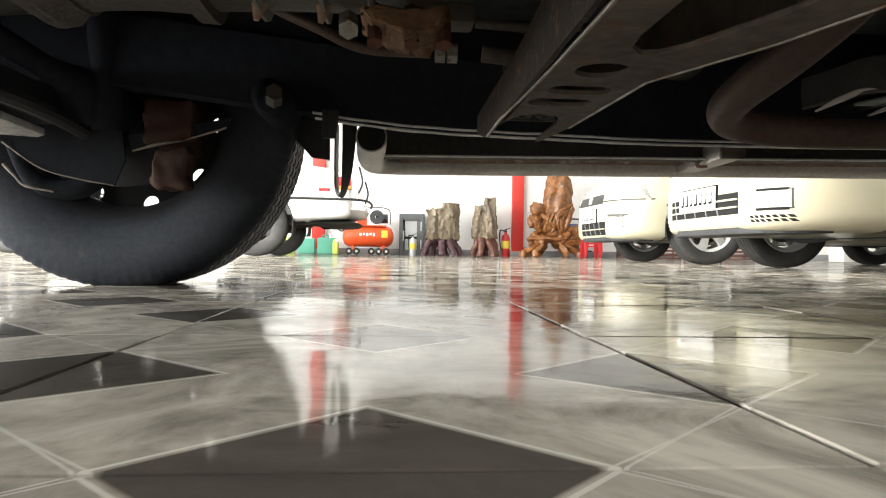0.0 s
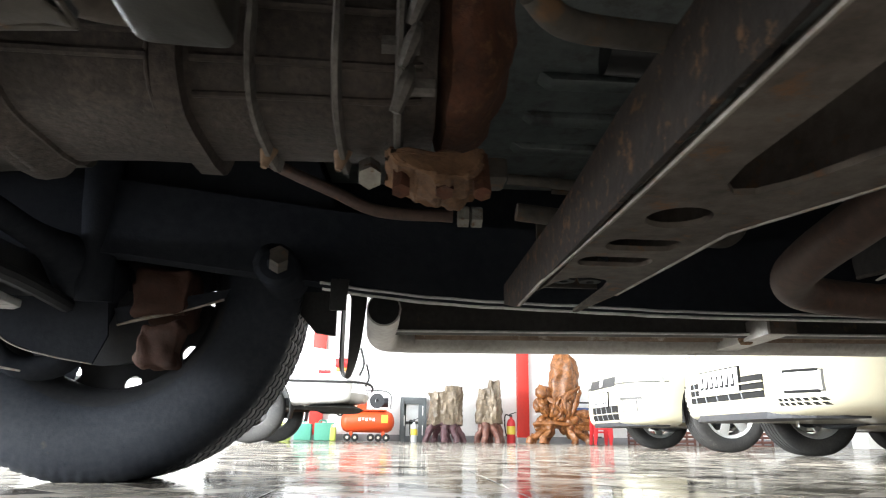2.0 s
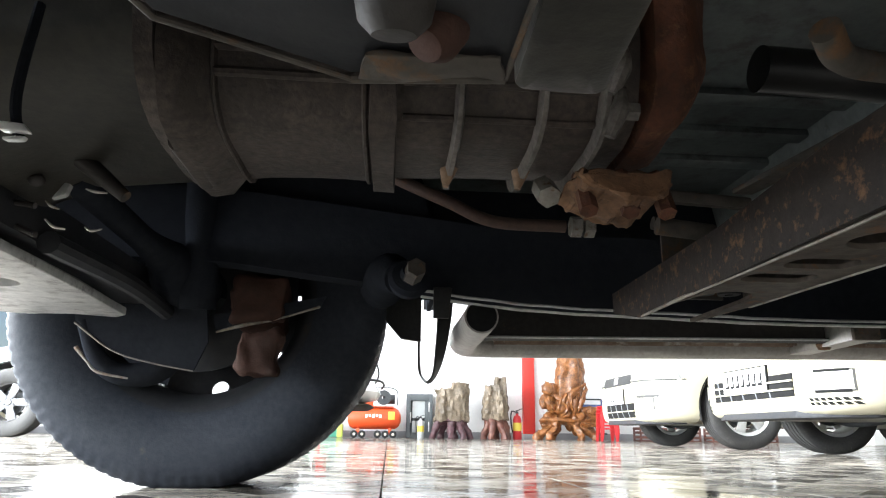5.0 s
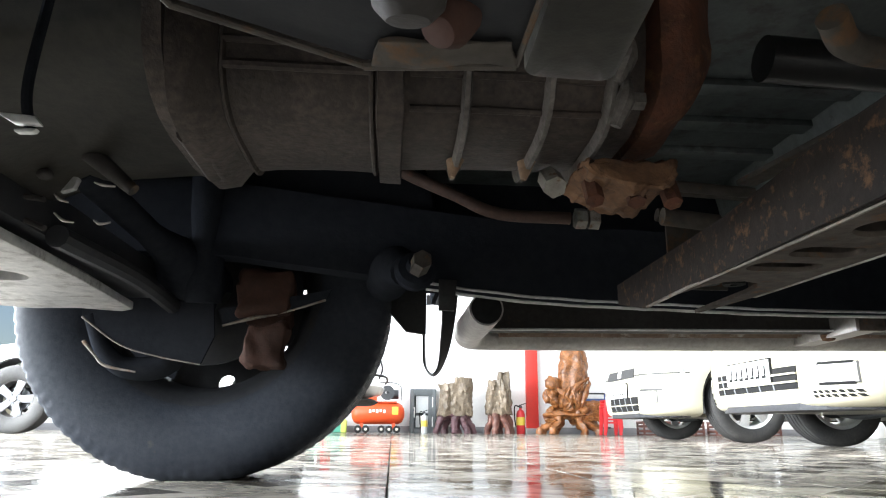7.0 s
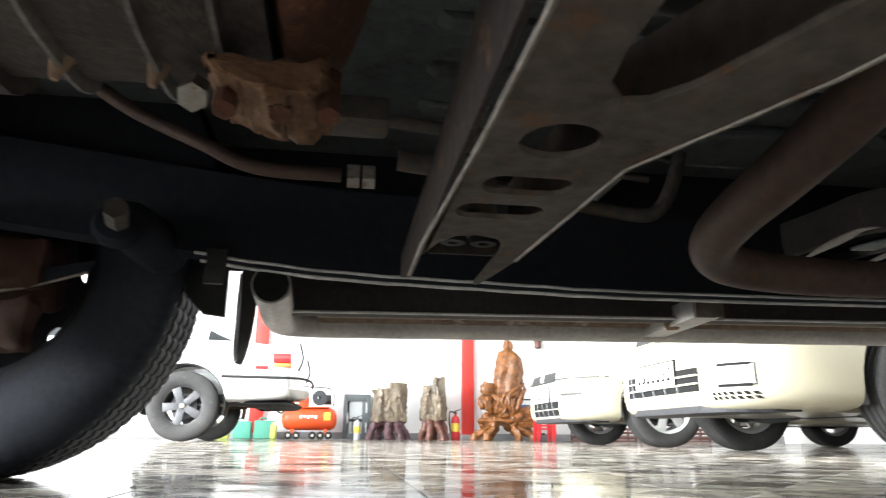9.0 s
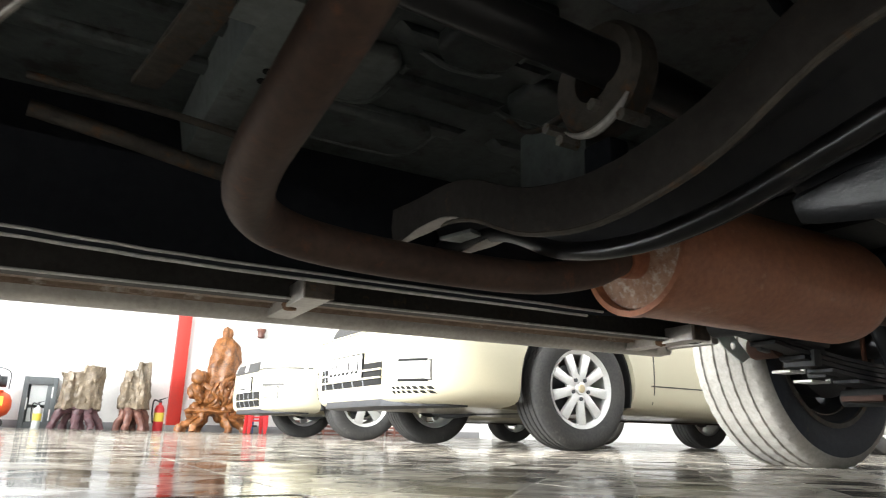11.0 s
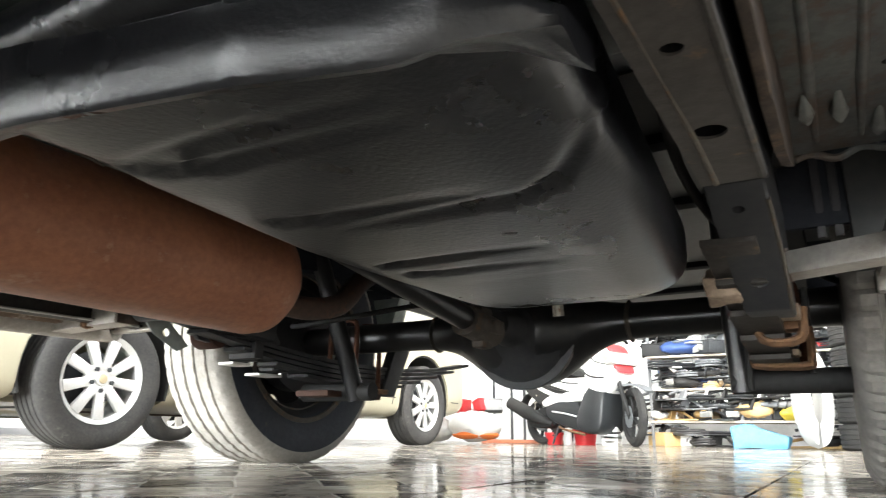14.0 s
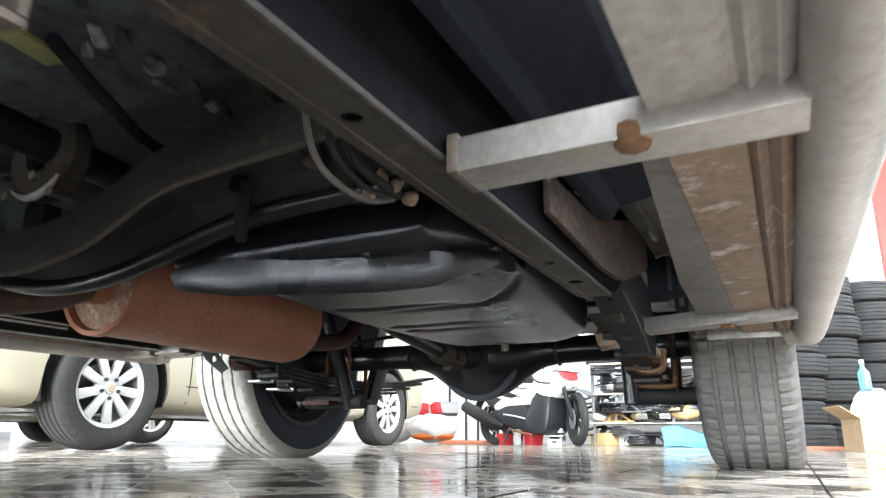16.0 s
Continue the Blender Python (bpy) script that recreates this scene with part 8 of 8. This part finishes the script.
    part("tail_light", shell([(0.78, 0.72), (0.86, 0.82), (0.9, 0.8), (0.86, 0.7)], 0.09), M["taillight"], t)
    part("grab_rail", tube(B(), [(-0.12, 0.5, 0.8), (-0.14, 0.8, 0.87), (0, 0.9, 0.88), (0.14, 0.8, 0.87), (0.12, 0.5, 0.8)], 0.014), M["trim"], t)
    part("engine_case", shell([(0.2, 0.2), (0.3, 0.38), (0.5, 0.36), (0.68, 0.3), (0.66, 0.18), (0.4, 0.16)], 0.15), M["trim"], t, "black engine case")
    part("silencer", tube(B(), [(-0.16, 0.3, 0.2), (-0.19, 0.5, 0.27), (-0.2, 0.62, 0.32), (-0.2, 0.86, 0.42)], [0.025, 0.06, 0.072, 0.062], seg=18), M["trim"], t, "black silencer")
    part("damper", tube(B(), [(-0.15 + 0.018 * math.cos(a), 0.6 - 0.006 * a, 0.3 + 0.012 * a + 0.018 * math.sin(a)) for a in np.linspace(0, 25, 80).tolist()], 0.007, n=1, seg=6), M["bolt"], t)
    part("handlebar", tube(B(), [(-0.34, -0.28, 1.0), (-0.15, -0.36, 1.02), (0, -0.38, 1.01), (0.15, -0.36, 1.02), (0.34, -0.28, 1.0)], 0.016), M["rubber"], t)
    part("headlight", shell([(-0.52, 0.74), (-0.46, 0.86), (-0.38, 0.84), (-0.42, 0.72)], 0.2), M["lamp_glass"], t)
    part("indicator", shell([(-0.52, 0.66), (-0.44, 0.9), (-0.36, 0.94), (-0.42, 0.74)], 0.14), M["plastic_red"], t, "red front accent")
    for x in (-0.3, 0.3):
        part("mirror", ball(B(), (x, -0.36, 1.18), 0.06, (1, 0.3, 0.7)), M["dark_metal"], t)
        part("mirror_stem", tube(B(), [(x * 0.8, -0.34, 1.01), (x, -0.36, 1.18)], 0.006, n=1), M["dark_metal"], t)
    for x in (-0.1, 0.1):
        part("stand", tube(B(), [(x, 0.26, 0.2), (x * 1.4, 0.32, 0.008)], 0.011, n=1), M["dark_metal"], t)
    part("rear_mudguard", tube(B(), [(0, 0.54, 0.5), (0, 0.78, 0.5), (0, 0.9, 0.32)], [0.06, 0.06, 0.05], flat=0.3), M["trim"], t)
    return t


scooter(pose(8.05, 1.52, 0, 0, 0, -22))


def bucket(m, mat, r_, h, label):
    t = thing("bucket", m, label, "bucket")
    part("pail", lathe(B(), [(0, 0), (r_ * 0.82, 0), (r_, h), (r_ + 0.012, h), (r_ + 0.012, h - 0.02), (r_ + 0.004, h - 0.02), (r_ * 0.82, 0.01), (0, 0.01)], None, 28), M[mat], t)
    part("bail", tube(B(), [(-r_, 0, h - 0.02), (0, -r_ * 0.9, h * 0.7), (r_, 0, h - 0.02)], 0.005), M["bolt"], t)
    return t


bucket(pose(8.3, 1.62, 0), "plastic_red", 0.12, 0.17, "red plastic pail under the scooter")
bucket(pose(8.25, 1.93, 0), "plastic_red", 0.09, 0.12, "small red plastic pail on the tiles")
bucket(pose(8.3, 1.8, 0), "plate", 0.06, 0.14, "small white plastic tub on the tiles")
crate(pose(8.0, 1.26, 0), "plate", 0.15, 0.15, 0.11, "small white wire crate on the tiles")


def sack(m, sx, sy, sz, mat, label, band=None):
    t = thing("sack", m, label, "sack")
    bm = subdivide(box(B(), (0, 0, sz / 2), (sx, sy, sz)), 3)
    for v in bm.verts:
        v.co.z = max(0.0, v.co.z)
    rough_up(bm, 0.03, 8, sx * 7)
    for v in bm.verts:
        v.co.z = max(0.002, v.co.z)
    part("bag", bm, M[mat], t)
    if band:
        bm = subdivide(box(B(), (0, 0, sz * 0.24), (sx * 0.9, sy * 0.88, sz * 0.34)), 2)
        rough_up(bm, 0.012, 9, 2)
        for v in bm.verts:
            v.co.z = max(0.004, v.co.z)
        part("print", bm, M[band], t, "orange printed band")
    return t


sack(pose(8.0, 2.72, 0), 0.42, 0.72, 0.36, "sack", "full white woven sack with an orange print", "sack_orange")
sack(pose(8.3, 3.35, 0), 0.4, 0.5, 0.3, "sack", "white woven sack lying on the floor")
bm = prism(B(), [(-0.22, 0.0), (0.2, 0.0), (0.21, 0.17), (0.06, 0.2), (-0.1, 0.14), (-0.24, 0.1)], -0.16, 0.16, "x", bevel=0.02)
bmesh.ops.subdivide_edges(bm, edges=list(bm.edges), cuts=2, use_grid_fill=True)
rough_up(bm, 0.02, 9, 3)
for v in bm.verts:
    v.co.z = max(0.001, v.co.z)
solo("plastic_bag", bm, M["bag_blue"], "light blue plastic bag slumped on the floor", "bag", pose(8.1, -0.02, 0), smooth=30)
SACK_TOP = ((2.95, "plastic_red"), (2.78, "plate"), (3.12, "plastic_red"), (2.6, "grey"), (2.68, "plastic_red"))


# pole rack behind the sacks
rack = thing("pole_rack", pose(8.9, 2.6, 0), "thin dark pipes standing against the wall", "rack")
for k, y in enumerate((-0.32, -0.05, 0.12, 0.36)):
    part("pipe", cyl(B(), (0.02 * k, y, 0), (0.1, y + 0.03, 1.9), 0.016, seg=12), M["dark_metal"], rack)
part("foot_bar", box(B(), (0.04, 0.0, 0.02), (0.1, 1.0, 0.04), bevel=0.005), M["wood_plank"], rack)


def shelf_unit(m, w):
    t = thing("shelf_unit", m, "steel shelf unit crammed with spare parts", "shelf")
    for y in (-w / 2, -w / 6, w / 6, w / 2):
        for x in (-0.22, 0.22):
            part("post", box(B(), (x, y, 0.9), (0.03, 0.03, 1.8), bevel=0.003), M["grey"], t)
    for z in (0.24, 0.56, 0.9, 1.3, 1.75):
        part("shelf_board", box(B(), (0, 0, z), (0.5, w + 0.06, 0.022), bevel=0.003), M["shelf"], t, "pale shelf board")
    return t


shelf_unit(pose(9.0, -0.25, 0), 2.6)
rnd = random.Random(5)
PARTS = ["dark_metal", "trim", "alloy_dark", "grey", "silver", "black", "dark_metal", "trim", "grey", "plastic_red", "plate", "plate", "card", "tan"]


def spare(m, kind, mat, s, place=""):
    """One spare part: a strut, a ring, a lamp housing or a folded bracket."""
    names = ("car_strut", "pulley", "lamp_housing", "bracket", "hose_coil", "small_box")
    t = thing(names[kind], m, ("%s lying among spare parts on the shelf" % ("dark metal car strut", "worn metal pulley", "plastic lamp housing", "bent metal bracket", "coil of rubber hose", "small parts box")[kind]) if place == "" else place, "spare part")
    if kind == 0:
        bm = tube(B(), [(0, -0.2 * s, 0.04), (0, 0.0, 0.045), (0, 0.22 * s, 0.05)], [0.022, 0.035, 0.02], seg=12)
        part("tube", bm, M[mat], t)
        part("spring", tube(B(), [(0.045 * math.cos(a), -0.12 * s + a * 0.012 * s, 0.05 + 0.045 * math.sin(a)) for a in np.linspace(0, 22, 70).tolist()], 0.007, seg=6, n=1), M["dark_metal"], t)
    elif kind == 1:
        part("ring", lathe(B(), [(0.03, 0), (0.09 * s, 0), (0.1 * s, 0.012), (0.09 * s, 0.024), (0.1 * s, 0.036), (0.09 * s, 0.05), (0.03, 0.05)], None, 28, closed=True), M[mat], t)
    elif kind == 2:
        part("housing", subdivide(prism(B(), [(-0.1, 0.0), (0.1, 0.0), (0.13, 0.1), (-0.04, 0.14)], -0.14 * s, 0.14 * s, "x"), 2), M[mat], t)
        part("lens", box(B(), (-0.142 * s, 0.02, 0.06), (0.01, 0.12, 0.06), bevel=0.004), M["lamp_glass"], t)
    elif kind == 3:
        part("plate", prism(B(), [(-0.2 * s, 0), (0.2 * s, 0), (0.2 * s, 0.015), (0.06, 0.02), (0.02, 0.11), (0.0, 0.11), (0.03, 0.015), (-0.2 * s, 0.015)], -0.05, 0.05, "x", bevel=0.002), M[mat], t)
        part("arm", tube(B(), [(0, -0.15 * s, 0.02), (0.05, 0.0, 0.1), (0, 0.18 * s, 0.06)], 0.014, seg=8), M[mat], t)
    elif kind == 4:
        part("coil", tube(B(), [(0.11 * math.cos(a), 0.11 * s * math.sin(a), 0.012 + 0.004 * a) for a in np.linspace(0, 16, 60).tolist()], 0.011, seg=8, n=1), M[mat], t)
    else:
        part("case", box(B(), (0, 0, 0.06), (0.2, 0.26 * s, 0.12), bevel=0.006), M[mat], t)
        part("lid", box(B(), (0, 0, 0.126), (0.21, 0.27 * s, 0.012), bevel=0.003), M[mat], t)
    return t


for z in (0.001, 0.252, 0.572, 0.912):
    for k in range(20):
        y = -1.45 + 2.4 * k / 19 + rnd.uniform(-0.03, 0.03)
        if z < 0.01 and -0.3 < y < 0.35:
            continue
        kind = rnd.choice((0, 0, 1, 2, 3, 3, 4, 5))
        mat = rnd.choice(PARTS)
        for lay in range(3 if z > 0.1 else 2):
            spare(pose(8.88 + rnd.uniform(-0.1, 0.1) - 0.02 * lay, y, z + 0.1 * lay, 0, 0, rnd.uniform(-50, 50)), kind if lay == 0 else rnd.choice((0, 1, 3, 3, 4)), mat if lay == 0 else rnd.choice(PARTS[:9]), rnd.uniform(0.9, 1.5))
for z in (0.252, 0.572, 0.912):
    for k in range(13):
        spare(pose(9.12 + rnd.uniform(-0.03, 0.03), -1.4 + 0.195 * k, z + (0.13 if k % 3 == 0 else 0.0), 0, 0, rnd.uniform(-12, 12)), 5 if k % 3 else 2, rnd.choice(("card", "grey", "dark_metal", "trim", "blue", "card", "alloy_dark")), rnd.uniform(0.7, 1.0))
for k, (y, mat) in enumerate(SACK_TOP):
    spare(pose(8.15 + 0.04 * (k % 2), y, 0.33, 6 * k, 0, 40 * k), 5, mat, 0.42, "small printed box lying on the woven sack")
sack(pose(8.82, 0.08, 0.252), 0.26, 0.42, 0.2, "tan", "tan foam piece on the shelf board")
sack(pose(8.8, -0.25, 0.252), 0.2, 0.26, 0.15, "yellow", "yellow cloth on the shelf board")
sack(pose(8.8, 0.72, 0.912), 0.3, 0.5, 0.16, "blue", "folded dark blue cloth on the shelf")
# white loop-shaped fender leaning on the shelf
bm = B()
loft(bm, [[(x * k, -0.15 * g * math.sin(a), 0.42 - 0.415 * h_ * math.cos(a)) for x, k, g, h_ in ((-0.11, 1, 0.86, 0.95), (0.0, 1, 1.0, 1.0), (0.11, 1, 0.86, 0.95), (0.1, 1, 0.3, 0.5), (0.0, 1, 0.45, 0.6), (-0.1, 1, 0.3, 0.5))] for a in np.linspace(0.0, 2 * math.pi * 0.96, 40).tolist()])
solo("fender", bm, M["white_gloss"], "white plastic wheel-arch fender leaning by the shelf", "car part", pose(8.05, -0.465, 0, 0, 0, 24), smooth=60)

# stacks of used tyres
used = {}


def used_tyre(m, k):
    if k not in used:
        r_ = (0.31, 0.325, 0.3)[k]
        used[k] = tyre_mesh("tyre", r_, 0.2, 0.19, M["tyre_used"], blocks=0, grooves=4, seg=56)
    ob = new("tyre", used[k])
    ob.matrix_basis = m @ pose(0, 0, 0, 90)
    return tagged(ob, "used black tyre lying flat in a stack", "tyre", "stack of used tyres")


for x, y, n in ((7.75, -0.95, 7), (8.35, -1.3, 8), (8.9, -1.75, 8)):
    for k in range(n):
        used_tyre(pose(x + rnd.uniform(-0.02, 0.02), y + rnd.uniform(-0.02, 0.02), 0.1 + 0.2005 * k, rnd.uniform(-1, 1) * 0, 0, rnd.uniform(0, 360)), (k + n) % 3)
plank = thing("board", pose(7.3, -1.2, 0), "reddish wooden board on the floor by the tyres", "board")
part("plank", box(B(), (0, 0, 0.0125), (0.1, 0.5, 0.025), bevel=0.004), M["wood_plank"], plank)
# carton with a white bag
carton = thing("carton", pose(6.42, -1.5, 0, 0, 0, 12), "open brown cardboard carton with a white bag in it", "carton")
for a, b, sx, sy in ((0, -0.19, 0.42, 0.012), (0, 0.19, 0.42, 0.012), (-0.204, 0, 0.012, 0.368), (0.204, 0, 0.012, 0.368)):
    part("carton_wall", box(B(), (a, b, 0.11), (sx, sy, 0.22)), M["card"], carton)
part("carton_floor", box(B(), (0, 0, 0.006), (0.4, 0.366, 0.012)), M["card"], carton)
for s in (-1, 1):
    part("flap", box(B(), (0, 0, 0), (0.4, 0.14, 0.006), pose(0, s * 0.25, 0.255, s * 35)), M["card"], carton)
part("label", box(B(), (-0.213, 0.02, 0.12), (0.003, 0.14, 0.12)), M["plate"], carton)
bm = subdivide(box(B(), (0, 0, 0.24), (0.38, 0.36, 0.42)), 3)
rough_up(bm, 0.06, 6, 3)
solo("plastic_bag", bm, M["sack"], "white plastic bag bulging out of the carton", "bag", pose(6.42, -1.5, 0, 0, 0, 12))
bottle = thing("bottle", pose(6.36, -1.43, 0.4, 0, 20), "light blue plastic bottle on the white bag", "bottle")
part("flask", lathe(B(), [(0, 0), (0.035, 0), (0.038, 0.02), (0.038, 0.13), (0.014, 0.17), (0.014, 0.2), (0, 0.2)], None, 20), M["bag_blue"], bottle)
part("cap", cyl(B(), (0, 0, 0.2), (0, 0, 0.225), 0.017, seg=14), M["plate"], bottle)
red_tub = bucket(pose(6.9, -1.56, 0), "plastic_red", 0.1, 0.4, "tall red plastic tub beside the carton")

# ---------------------------------------------------------------- floor tiles
tile_me = finish(box(B(), (0, 0, -0.004), (TILE - 0.0035, TILE - 0.0035, 0.008), bevel=0.0008, seg=1), "tile", M["tile"], 0)
rest_v, rest_f = [], []
trnd = random.Random(31)
count = 0
for i in range(int((X0 - TILE_X) / TILE), int((X1 - TILE_X) / TILE) + 1):
    for j in range(int((Y0 - TILE_Y) / TILE), int((Y1 - TILE_Y) / TILE) + 1):
        cx, cy = TILE_X + (i + 0.5) * TILE, TILE_Y + (j + 0.5) * TILE
        if cx + 0.2 > X1 or cy + 0.2 > Y1 + 0.01:
            continue
        ta, tb = trnd.uniform(-0.22, 0.22), trnd.uniform(-0.22, 0.22)
        if -1.8 < cx < 4.5 and -1.2 < cy < 6.6 and count < 300:
            share("tile", tile_me, floor_bed, pose(cx, cy, 0, ta, tb))
            count += 1
        else:
            h = TILE / 2 - 0.00175
            n0 = len(rest_v)
            ka, kb = math.tan(radians(ta)), -math.tan(radians(tb))
            rest_v += [(cx + a * h, cy + b * h, b * h * ka + a * h * kb) for a, b in ((-1, -1), (1, -1), (1, 1), (-1, 1))]
            rest_f.append((n0, n0 + 1, n0 + 2, n0 + 3))
me = bpy.data.meshes.new("tiles")
me.from_pydata(rest_v, [], rest_f)
me.materials.append(M["tile"])
rest = new("tiles", me)
rest.parent = floor_bed
tagged(rest, "polished floor tiles farther off", kind="stuff")
